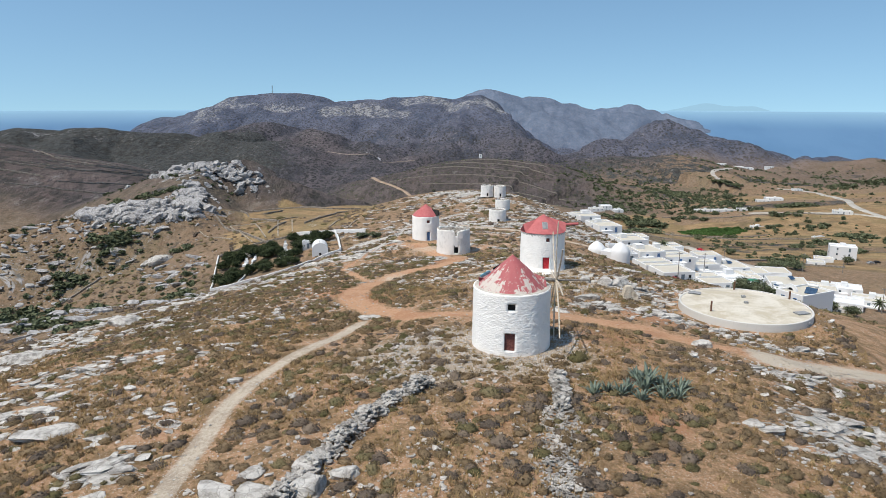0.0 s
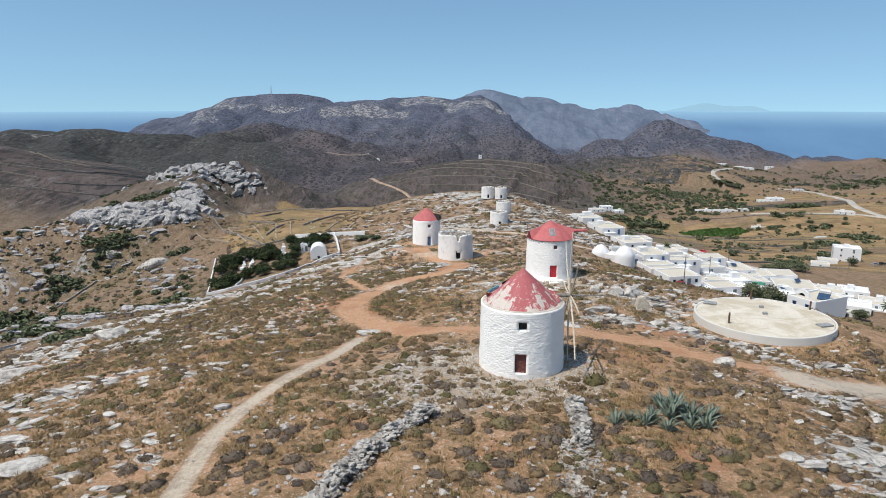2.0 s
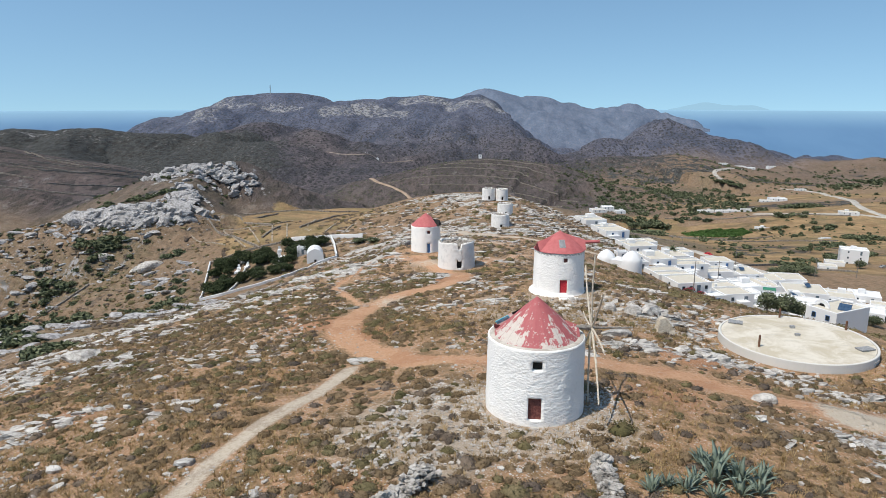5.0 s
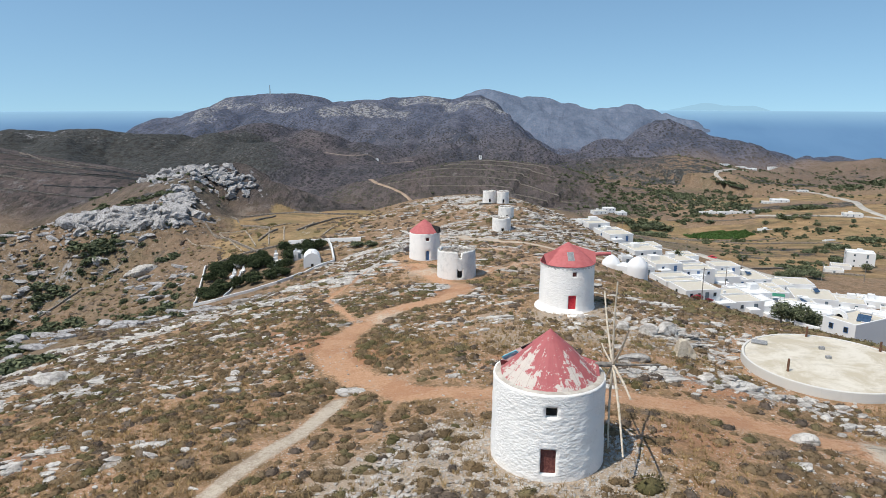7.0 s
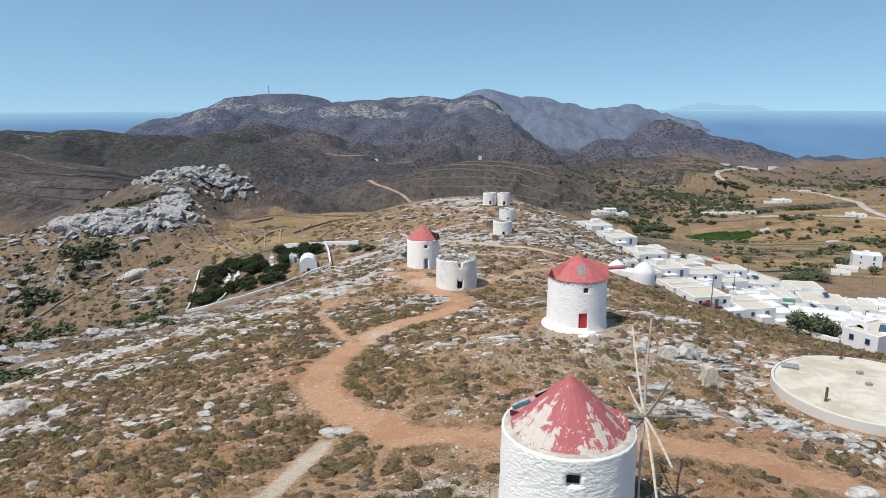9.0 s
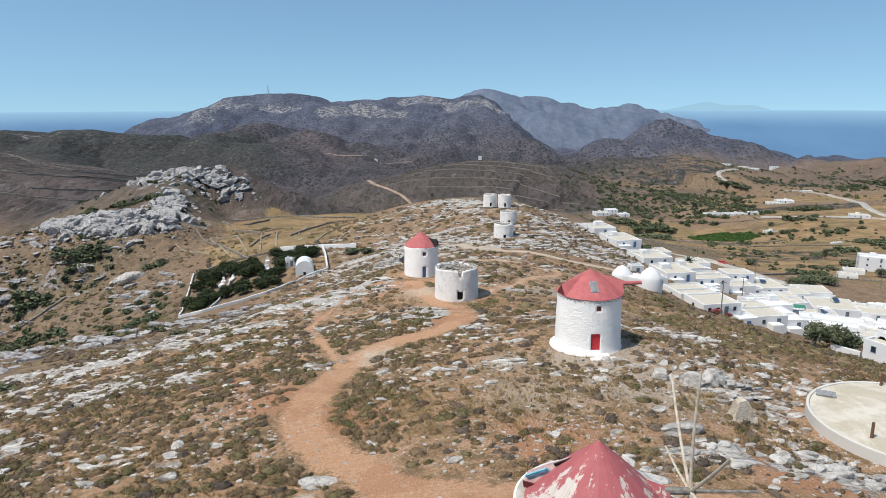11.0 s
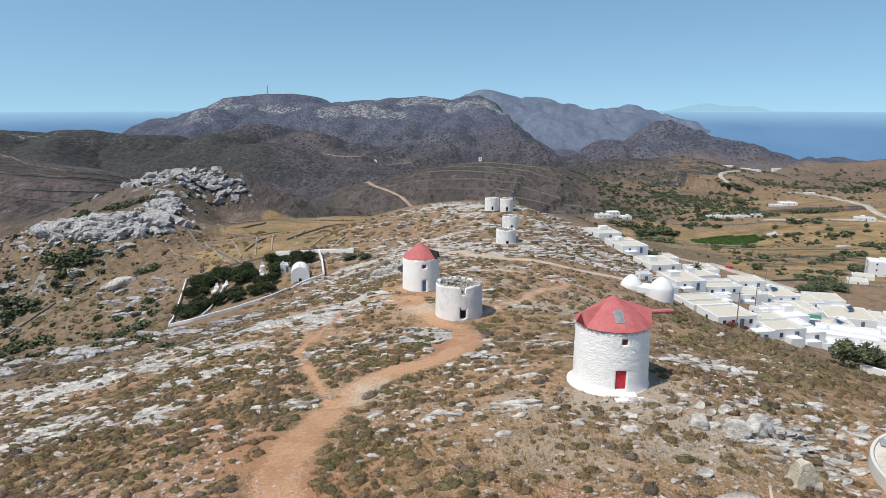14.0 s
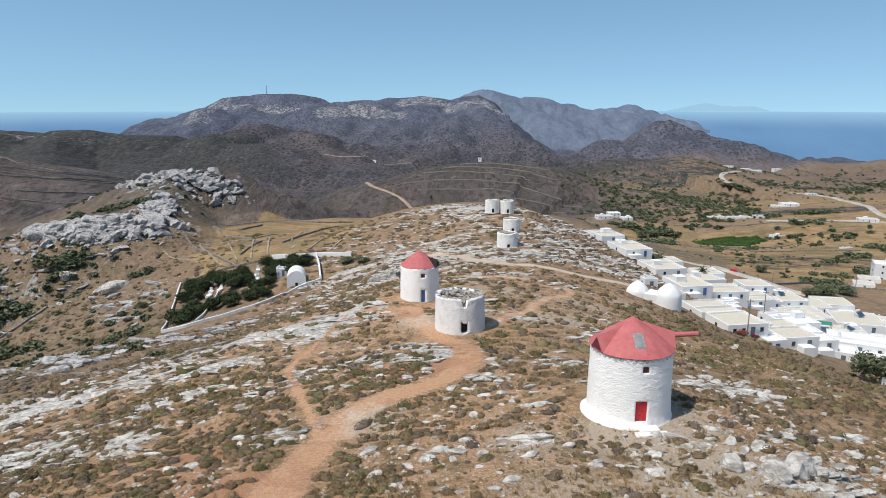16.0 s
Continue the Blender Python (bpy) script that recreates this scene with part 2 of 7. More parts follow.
# ---- materials ----
def ground_material():
    m = Nodes("dry_hillside")
    p = m.where()
    path, gravel, red = m.attr("zone")
    heath, gold, green = m.attr("land")
    big, mid, fine = m.noise(p, 0.06, 5), m.noise(p, 0.45, 6, 0.65), m.noise(p, 4.0, 6, 0.7)
    grain = m.noise(p, 17.0, 4, 0.7)
    grass = m.mix(m.ramp(mid, 0.35, 0.65), (0.175, 0.108, 0.050), (0.305, 0.202, 0.100))
    soil = m.mix(m.ramp(fine, 0.3, 0.7), (0.355, 0.184, 0.096), (0.51, 0.318, 0.196))
    c = m.mix(m.ramp(m.math("ADD", m.math("MULTIPLY", mid, 0.6), m.math("MULTIPLY", fine, 0.5)), 0.46, 0.66), grass, soil)
    c = m.mix(m.ramp(m.math("ADD", red, m.math("MULTIPLY", mid, 0.5)), 0.55, 0.95), c, m.mix(fine, (0.33, 0.15, 0.07), (0.46, 0.25, 0.14)))
    c = m.mix(m.math("MULTIPLY", m.ramp(grain, 0.5, 0.75), 0.45), c, (0.11, 0.078, 0.046))
    # bare pale stones lying about
    chips = m.cells(p, 4.5)
    stony = m.math("MULTIPLY", m.ramp(chips, 0.30, 0.17), m.ramp(m.math("ADD", mid, m.math("MULTIPLY", gravel, 0.5)), 0.5, 0.62))
    c = m.mix(stony, c, m.mix(fine, (0.42, 0.385, 0.34), (0.62, 0.585, 0.54)))
    specks = m.math("MULTIPLY", m.ramp(m.cells(p, 6.5), 0.26, 0.16), m.ramp(m.noise(p, 0.8, 5, 0.7), 0.46, 0.60))
    c = m.mix(m.math("MULTIPLY", specks, 0.8), c, m.mix(mid, (0.50, 0.44, 0.375), (0.68, 0.63, 0.57)))
    pebbles = m.cells(p, 9.0)
    c = m.mix(m.math("MULTIPLY", m.ramp(m.math("ADD", gravel, m.math("MULTIPLY", fine, 0.5)), 0.55, 0.95), 0.85), c,
              m.mix(m.ramp(pebbles, 0.15, 0.5), (0.56, 0.49, 0.405), (0.41, 0.335, 0.255)))
    track = m.mix(m.ramp(fine, 0.3, 0.7), (0.44, 0.228, 0.118), (0.58, 0.350, 0.210))
    track = m.mix(m.math("MULTIPLY", m.ramp(m.noise(p, 0.22, 5, 0.7), 0.5, 0.62), 0.75), track, m.mix(fine, (0.36, 0.165, 0.08), (0.47, 0.25, 0.14)))
    track = m.mix(m.math("MULTIPLY", m.ramp(m.noise(p, 1.6, 8, 0.8, 0.4), 0.56, 0.66), 0.7), track, m.mix(grain, (0.48, 0.40, 0.32), (0.64, 0.57, 0.49)))
    track = m.mix(m.ramp(m.math("ADD", gravel, m.math("MULTIPLY", m.math("SUBTRACT", m.math("ADD", fine, mid), 1.0), 1.2)), 0.4, 0.9), track, m.mix(fine, (0.47, 0.395, 0.30), (0.64, 0.55, 0.44)))
    # heath, fields and scrub of the country round
    far = m.scaled(p, 1.0, 0.42, 1.0)
    lumps = m.noise(far, 0.022, 8, 0.75)
    swirl = m.add("ShaderNodeTexNoise", Vector=p, Scale=0.25, Detail=4.0)
    bent = m.add("ShaderNodeVectorMath")
    bent.operation = "MULTIPLY_ADD"
    m.put(bent.inputs[0], swirl.outputs["Color"])
    bent.inputs[1].default_value = (4.5, 4.5, 4.5)
    m.put(bent.inputs[2], far)
    q = bent.outputs[0]
    cover = m.noise(far, 0.012, 6, 0.7)
    # purple-grey heath with some distance haze already in its colour
    hazed_heath = m.mix(m.ramp(lumps, 0.40, 0.60), (0.036, 0.036, 0.046), (0.112, 0.092, 0.098))
    hazed_heath = m.mix(m.math("MULTIPLY", m.ramp(m.noise(far, 0.004, 6, 0.65), 0.45, 0.60), 0.5), hazed_heath, (0.125, 0.088, 0.075))
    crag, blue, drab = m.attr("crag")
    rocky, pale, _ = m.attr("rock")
    # blue and pale: aerial haze mixed into the colour of far slopes
    hazed_heath = m.mix(blue, hazed_heath, m.mix(m.ramp(lumps, 0.38, 0.62), (0.048, 0.076, 0.138), (0.108, 0.136, 0.208)))
    hazed_heath = m.mix(m.math("MULTIPLY", pale, 0.6), hazed_heath, m.mix(m.ramp(lumps, 0.35, 0.65), (0.125, 0.180, 0.265), (0.195, 0.245, 0.325)))
    bushes = m.math("MULTIPLY", m.ramp(m.cells(q, 0.15), 0.50, 0.36), m.ramp(cover, 0.34, 0.46))
    hazed_heath = m.mix(m.math("MULTIPLY", m.math("MULTIPLY", bushes, m.ramp(pale, 0.0, 1.0, 1.0, 0.3)), m.ramp(blue, 0.4, 1.0, 0.95, 0.5)), hazed_heath, (0.015, 0.020, 0.026))
    hazed_heath = m.mix(m.math("MULTIPLY", m.ramp(m.cells(q, 0.33), 0.42, 0.25), m.ramp(blue, 0.4, 0.95, 0.75, 0.15)), hazed_heath, (0.020, 0.024, 0.030))
    bare = m.math("MULTIPLY", m.ramp(m.noise(far, 0.10, 8, 0.8), 0.56, 0.64), m.ramp(cover, 0.58, 0.42))
    hazed_heath = m.mix(m.math("MULTIPLY", bare, 0.8), hazed_heath, (0.24, 0.225, 0.225))
    dull = m.mix(m.ramp(m.noise(p, 0.16, 8, 0.72), 0.36, 0.62), (0.092, 0.068, 0.047), (0.190, 0.140, 0.097))
    wide = m.noise(p, 0.02, 6, 0.7)
    dull = m.mix(m.math("MULTIPLY", m.ramp(wide, 0.50, 0.58), 0.55), dull, (0.125, 0.112, 0.058))
    dull = m.mix(m.math("MULTIPLY", m.ramp(wide, 0.46, 0.38), 0.5), dull, (0.205, 0.135, 0.085))
    patchy = m.noise(p, 0.06, 6, 0.7)
    dull = m.mix(m.math("MULTIPLY", m.math("MULTIPLY", m.ramp(m.cells(p, 0.62), 0.5, 0.28), m.ramp(patchy, 0.44, 0.58)), 0.75), dull, (0.045, 0.045, 0.026))
    dull = m.mix(m.math("MULTIPLY", m.ramp(m.cells(p, 1.7), 0.42, 0.25), 0.4), dull, (0.06, 0.052, 0.034))
    dull = m.mix(m.math("MULTIPLY", m.math("MULTIPLY", m.ramp(m.cells(p, 0.85), 0.34, 0.2), m.ramp(patchy, 0.54, 0.42)), 0.6), dull, (0.36, 0.34, 0.31))
    dull = m.mix(m.math("MULTIPLY", m.math("MULTIPLY", m.ramp(m.cells(q, 0.22), 0.45, 0.28), m.ramp(wide, 0.44, 0.54)), 0.65), dull, (0.045, 0.046, 0.029))
    c = m.mix(drab, c, dull)
    c = m.mix(m.math("MULTIPLY", m.math("MULTIPLY", drab, m.ramp(m.noise(p, 0.35, 6, 0.75), 0.56, 0.64)), 0.6), c, (0.06, 0.052, 0.032))
    c = m.mix(heath, c, hazed_heath)
    stubble = m.mix(m.ramp(m.noise(p, 0.08, 7, 0.7), 0.35, 0.65), (0.205, 0.128, 0.060), (0.36, 0.240, 0.120))
    stubble = m.mix(m.math("MULTIPLY", m.ramp(m.cells(p, 0.9), 0.36, 0.2), 0.35), stubble, (0.10, 0.075, 0.04))
    stubble = m.mix(m.math("MULTIPLY", m.ramp(m.noise(p, 0.03, 6, 0.7), 0.50, 0.60), 0.5), stubble, (0.185, 0.150, 0.062))
    stubble = m.mix(m.math("MULTIPLY", m.ramp(m.noise(m.scaled(p, 0.5, 1.6, 1.0), 0.045, 5, 0.7), 0.54, 0.62), 0.6), stubble, (0.075, 0.066, 0.036))
    c = m.mix(m.ramp(m.math("ADD", gold, m.math("MULTIPLY", m.math("SUBTRACT", mid, 0.5), 0.5)), 0.4, 0.6), c, stubble)
    scrub = m.mix(m.ramp(m.noise(far, 0.22, 6, 0.75), 0.35, 0.65), (0.014, 0.021, 0.025), (0.060, 0.068, 0.070))
    scrub = m.mix(m.math("MULTIPLY", m.ramp(m.cells(q, 0.14), 0.55, 0.3), 0.8), scrub, (0.010, 0.014, 0.013))
    scrub = m.mix(m.math("MULTIPLY", m.ramp(m.noise(p, 0.17, 8, 0.8), 0.57, 0.67), 0.55), scrub, m.mix(lumps, (0.03, 0.03, 0.03), (0.13, 0.12, 0.115)))
    scrub = m.mix(m.math("MULTIPLY", m.math("MULTIPLY", m.ramp(m.cells(q, 0.11), 0.30, 0.16), m.ramp(cover, 0.50, 0.60)), 0.6), scrub, (0.20, 0.19, 0.18))
    c = m.mix(m.ramp(m.math("ADD", green, m.math("MULTIPLY", m.math("SUBTRACT", m.noise(p, 0.07, 8, 0.75), 0.5), 1.6)), 0.4, 0.6), c, scrub)
    cliff = m.mix(m.noise(p, 0.2, 5, 0.8), (0.20, 0.20, 0.21), (0.47, 0.465, 0.465))
    cliff = m.mix(m.math("MULTIPLY", m.ramp(m.cells(p, 0.11), 0.52, 0.34), 0.85), cliff, (0.05, 0.055, 0.05))
    c = m.mix(m.math("MULTIPLY", m.ramp(m.math("ADD", crag, m.math("MULTIPLY", m.math("SUBTRACT", m.noise(p, 0.04, 10, 0.85, 0.6), 0.5), 4.2)), 0.85, 1.1), 0.9), c, cliff)
    c = m.mix(m.math("MULTIPLY", m.ramp(m.noise(p, 30.0, 3, 0.7), 0.55, 0.8), 0.22), c, (0.06, 0.045, 0.03))
    # bedrock: pale ledges with joints, lying along the strike
    turned = m.add("ShaderNodeMapping", Vector=p)
    turned.inputs["Rotation"].default_value = (0, 0, -STRIKE)
    turned.inputs["Scale"].default_value = (0.5, 1.0, 1.4)
    st = turned.outputs["Vector"]
    bed = m.noise(st, 1.1, 7, 0.68, 0.4)
    joint = m.cells(st, 0.85, "DISTANCE_TO_EDGE")
    rim = m.math("ADD", m.math("ADD", rocky, m.math("MULTIPLY", m.math("SUBTRACT", bed, 0.5), 1.7)), m.math("ADD", m.math("MULTIPLY", m.math("SUBTRACT", fine, 0.5), 0.35), m.math("MULTIPLY", m.math("SUBTRACT", m.noise(st, 0.4, 4, 0.6), 0.5), 1.0)))
    ledge = m.ramp(rim, 0.50, 0.58)
    stone = m.mix(m.ramp(m.noise(st, 2.6, 7, 0.7), 0.35, 0.65), (0.40, 0.375, 0.335), (0.66, 0.625, 0.58))
    stone = m.mix(m.math("MULTIPLY", m.ramp(fine, 0.58, 0.72), 0.4), stone, (0.26, 0.24, 0.215))
    stone = m.mix(m.math("MULTIPLY", m.ramp(m.noise(p, 0.6, 5), 0.56, 0.7), 0.4), stone, (0.44, 0.34, 0.24))
    stone = m.mix(m.ramp(joint, 0.045, 0.012, 0.0, 0.42), stone, (0.10, 0.08, 0.055))
    c = m.mix(ledge, c, stone)
    edge = m.math("ADD", path, m.math("MULTIPLY", m.math("SUBTRACT", m.math("ADD", mid, fine), 1.0), 1.5))
    c = m.mix(m.ramp(edge, 0.2, 0.75), c, track)
    c = m.mix(m.math("MULTIPLY", m.ramp(m.noise(p, 9.0, 4, 0.75), 0.42, 0.62, 0.0, 1.0), 0.3), m.mix(0.12, c, (0.03, 0.022, 0.014)), m.mix(0.35, c, (0.68, 0.58, 0.48)))
    n = m.bump(m.math("ADD", fine, m.math("MULTIPLY", grain, 0.4)), 0.9, 0.12)
    n = m.bump(m.ramp(chips, 0.45, 0.1), 0.35, 0.08, n)
    n = m.bump(m.math("SUBTRACT", m.math("MULTIPLY", bed, ledge), m.math("MULTIPLY", m.ramp(joint, 0.12, 0.0), ledge)), 0.9, 0.16, n)
    n = m.bump(m.math("MULTIPLY", m.math("ADD", lumps, m.math("MULTIPLY", m.noise(far, 0.09, 6, 0.7), 0.5)), m.math("MAXIMUM", heath, green)), 0.8, 14.0, n)
    return m.done(c, 0.95, n, spec=0.1)


def water_material():
    m = Nodes("sea_water")
    p = m.scaled(m.where(), 1.0, 0.35, 1.0)
    streak = m.ramp(m.noise(p, 0.004, 5, 0.6), 0.35, 0.65)
    c = m.mix(streak, (0.095, 0.187, 0.308), (0.113, 0.212, 0.338))
    # the open sea towards the horizon: a backdrop with haze put in as pale glow
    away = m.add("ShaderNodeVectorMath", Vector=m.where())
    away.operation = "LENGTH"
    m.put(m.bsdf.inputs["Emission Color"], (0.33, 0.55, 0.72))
    haze_glow = m.ramp(away.outputs["Value"], 4380, 4866, 0.0, 0.98)
    m.put(m.bsdf.inputs["Emission Strength"], haze_glow)
    # base colour goes near-black where the haze glow takes over
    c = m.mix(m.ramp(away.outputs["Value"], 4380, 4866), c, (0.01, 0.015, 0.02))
    return m.done(c, 0.32, m.bump(m.noise(p, 0.2, 4), 0.15, 0.4), spec=0.4)


def whitewash_material(name, tone=(0.875, 0.84, 0.79), worn=0.24, stone=4.2, relief=0.55):
    m = Nodes(name)
    p = m.local()
    mid, fine = m.noise(p, 0.9, 6, 0.65), m.noise(p, 9.0, 5, 0.65)
    warp = m.add("ShaderNodeTexNoise", Vector=p, Scale=2.1, Detail=3.0)
    moved = m.add("ShaderNodeVectorMath")
    moved.operation = "MULTIPLY_ADD"
    m.put(moved.inputs[0], warp.outputs["Color"])
    moved.inputs[1].default_value = (0.28, 0.28, 0.2)
    m.put(moved.inputs[2], p)
    stones = m.cells(m.scaled(moved.outputs[0], 1.0, 1.0, 1.6), stone * 1.15, "F1")
    pits = m.ramp(m.cells(moved.outputs[0], stone * 0.55), 0.16, 0.06)
    c = m.mix(m.math("MULTIPLY", m.ramp(mid, 0.45, 0.75), worn), tone, (0.58, 0.56, 0.53))
    streaks = m.noise(m.scaled(p, 2.2, 2.2, 0.22), 1.6, 6, 0.7)
    c = m.mix(m.math("MULTIPLY", m.ramp(streaks, 0.58, 0.78), worn), c, (0.47, 0.44, 0.40))
    c = m.mix(m.math("MULTIPLY", m.ramp(fine, 0.62, 0.8), worn * 0.5), c, (0.50, 0.46, 0.41))
    c = m.mix(m.math("MULTIPLY", m.math("MULTIPLY", pits, m.ramp(mid, 0.48, 0.6)), min(0.6, worn * 1.2)), c, (0.33, 0.30, 0.26))
    n = m.bump(m.math("ADD", m.math("ADD", m.math("MULTIPLY", stones, -0.9), m.math("MULTIPLY", pits, -0.5)), m.math("MULTIPLY", m.noise(p, 10.0, 7, 0.78), 0.8)), relief * 0.95, 0.07)
    return m.done(c, 0.9, n, spec=0.2)


def rock_material(name, light=(0.66, 0.625, 0.575), dark=(0.27, 0.245, 0.215), joints=1.5):
    m = Nodes(name)
    p = m.where()
    mid, fine = m.noise(p, 1.1, 7, 0.68), m.noise(p, 7.0, 6, 0.7)
    crack = m.cells(m.scaled(p, 1.0, 1.0, 2.2), joints, "DISTANCE_TO_EDGE")
    c = m.mix(m.ramp(mid, 0.36, 0.62), dark, light)
    c = m.mix(m.math("MULTIPLY", m.ramp(fine, 0.55, 0.75), 0.5), c, (0.16, 0.15, 0.14))
    c = m.mix(m.math("MULTIPLY", m.ramp(m.noise(p, 0.7, 5), 0.6, 0.75), 0.45), c, (0.40, 0.31, 0.22))
    c = m.mix(m.math("MULTIPLY", m.island(), 0.3), c, (0.27, 0.25, 0.225))
    c = m.mix(m.ramp(crack, 0.03, 0.008, 0.0, 0.35), c, (0.09, 0.08, 0.07))
    n = m.bump(m.math("ADD", fine, m.math("MULTIPLY", m.ramp(crack, 0.0, 0.10), 0.35)), 0.8, 0.08)
    return m.done(c, 0.92, n, spec=0.2)


def plain_material(name, a, b, scale=3.0, rough=0.8, bump=0.3, metal=0.0, spec=0.3):
    m = Nodes(name)
    p = m.local()
    f = m.noise(p, scale, 6, 0.65)
    c = m.mix(m.ramp(f, 0.35, 0.65), a, b)
    return m.done(c, rough, m.bump(m.noise(p, scale * 5, 4), bump, 0.02), metal, spec)


def peeling_material():
    m = Nodes("peeling_red_sheet")
    p = m.local()
    streak = m.noise(m.scaled(p, 1.0, 1.0, 0.55), 0.85, 7, 0.68, 0.5)
    patch = m.noise(p, 3.0, 6, 0.7, 0.6)
    x, y, z = m.add("ShaderNodeSeparateXYZ", Vector=p).outputs
    turn = m.math("ARCTAN2", y, x)
    fall = m.noise(m.add("ShaderNodeCombineXYZ", X=m.math("MULTIPLY", turn, 2.6), Y=m.math("MULTIPLY", z, 0.35)).outputs[0], 1.7, 6, 0.7, 0.3)
    s = m.math("ADD", m.math("ADD", m.math("MULTIPLY", streak, 0.45), m.math("MULTIPLY", patch, 0.3)), m.math("MULTIPLY", fall, 0.35))
    # weather side and lower rim have lost the most paint
    s = m.math("ADD", s, m.math("ADD", m.math("MULTIPLY", y, -0.026), m.math("MULTIPLY", m.math("SUBTRACT", 5.6, z), 0.022)))
    seam = m.ramp(m.math("ABSOLUTE", m.math("SUBTRACT", m.math("FRACT", m.math("MULTIPLY", turn, 3.5)), 0.5)), 0.04, 0.0)
    red = m.mix(m.noise(p, 2.0, 5), (0.32, 0.075, 0.08), (0.45, 0.14, 0.14))
    cream = m.mix(m.noise(p, 6.0, 5), (0.46, 0.395, 0.345), (0.60, 0.54, 0.475))
    c = m.mix(m.ramp(s, 0.592, 0.615), red, cream)
    c = m.mix(m.math("MULTIPLY", m.ramp(m.noise(p, 9.0, 6, 0.7), 0.62, 0.72), 0.6), c, (0.19, 0.11, 0.09))
    c = m.mix(m.math("MULTIPLY", seam, 0.45), c, (0.22, 0.10, 0.09))
    return m.done(c, 0.7, m.bump(m.math("ADD", s, m.noise(p, 14.0, 4)), 0.4, 0.02), spec=0.3)


def tank_roof_material():
    m = Nodes("tank_roof_cement")
    p = m.local()
    c = m.mix(m.ramp(m.noise(p, 0.35, 6, 0.7, 0.5), 0.38, 0.62), (0.62, 0.57, 0.48), (0.47, 0.41, 0.31))
    c = m.mix(m.math("MULTIPLY", m.ramp(m.noise(m.scaled(p, 0.3, 1.6, 1.0), 0.8, 6, 0.7), 0.55, 0.7), 0.5), c, (0.38, 0.35, 0.31))
    return m.done(c, 0.9, m.bump(m.noise(p, 4.0, 5), 0.2, 0.02), spec=0.2)


def shrub_material(name, a, b, tip):
    m = Nodes(name)
    p = m.where()
    c = m.mix(m.ramp(m.noise(p, 11.0, 5, 0.75), 0.36, 0.62), a, b)
    c = m.mix(m.ramp(m.noise(p, 1.3, 4, 0.6), 0.4, 0.65), c, m.mix(0.55, c, tip))
    c = m.mix(0.45, c, m.mix(m.island(), (0.045, 0.034, 0.022), (0.29, 0.215, 0.14)))
    return m.done(c, 0.95, m.bump(m.noise(p, 16.0, 4, 0.75), 0.8, 0.07), spec=0.05)


GROUND = ground_material()
WATER = water_material()
WHITE = whitewash_material("whitewashed_rubble")
WORN = whitewash_material("worn_whitewash", (0.77, 0.74, 0.70), 1.0, 4.0, 0.7)
HOUSE_WHITE = whitewash_material("house_whitewash", (0.70, 0.697, 0.69), 0.12, 1.2, 0.15)
CONCRETE = whitewash_material("weathered_cement", (0.60, 0.575, 0.53), 0.6, 1.0, 0.15)
ROOF_SCREED = whitewash_material("roof_screed", (0.52, 0.475, 0.39), 0.6, 1.0, 0.15)
LIMESTONE = rock_material("grey_limestone")
DRYSTONE = rock_material("dry_stone", (0.54, 0.505, 0.46), (0.20, 0.18, 0.155))
PEELING = peeling_material()
RED_CLOTH = plain_material("red_painted_cover", (0.40, 0.105, 0.105), (0.47, 0.14, 0.135), 1.5, 0.75, 0.3)
RED_DOOR = plain_material("red_painted_wood", (0.42, 0.02, 0.03), (0.55, 0.04, 0.05), 6, 0.5)
BROWN_DOOR = plain_material("old_brown_wood", (0.10, 0.03, 0.025), (0.20, 0.075, 0.06), 8, 0.8)
BLUE_DOOR = plain_material("faded_blue_wood", (0.055, 0.125, 0.27), (0.11, 0.20, 0.36), 6, 0.7)
# near-black: painted shade for openings, also tyres and one dark car
DARK = plain_material("shade_and_black", (0.015, 0.014, 0.013), (0.03, 0.027, 0.025), 3, 0.95)
POLE = plain_material("weathered_pole", (0.42, 0.35, 0.26), (0.60, 0.53, 0.43), 5, 0.8)
GREY_WOOD = plain_material("grey_wood", (0.14, 0.125, 0.11), (0.26, 0.24, 0.21), 5, 0.85)
TEAL = plain_material("turquoise_paint", (0.12, 0.42, 0.52), (0.20, 0.52, 0.60), 3, 0.6)
SKYLIGHT = plain_material("skylight_glass", (0.20, 0.20, 0.20), (0.28, 0.28, 0.28), 3, 0.25)
RUST = plain_material("rusty_iron", (0.10, 0.05, 0.03), (0.19, 0.10, 0.06), 8, 0.85)
GREY_METAL = plain_material("dull_metal", (0.20, 0.20, 0.20), (0.33, 0.33, 0.32), 5, 0.6)


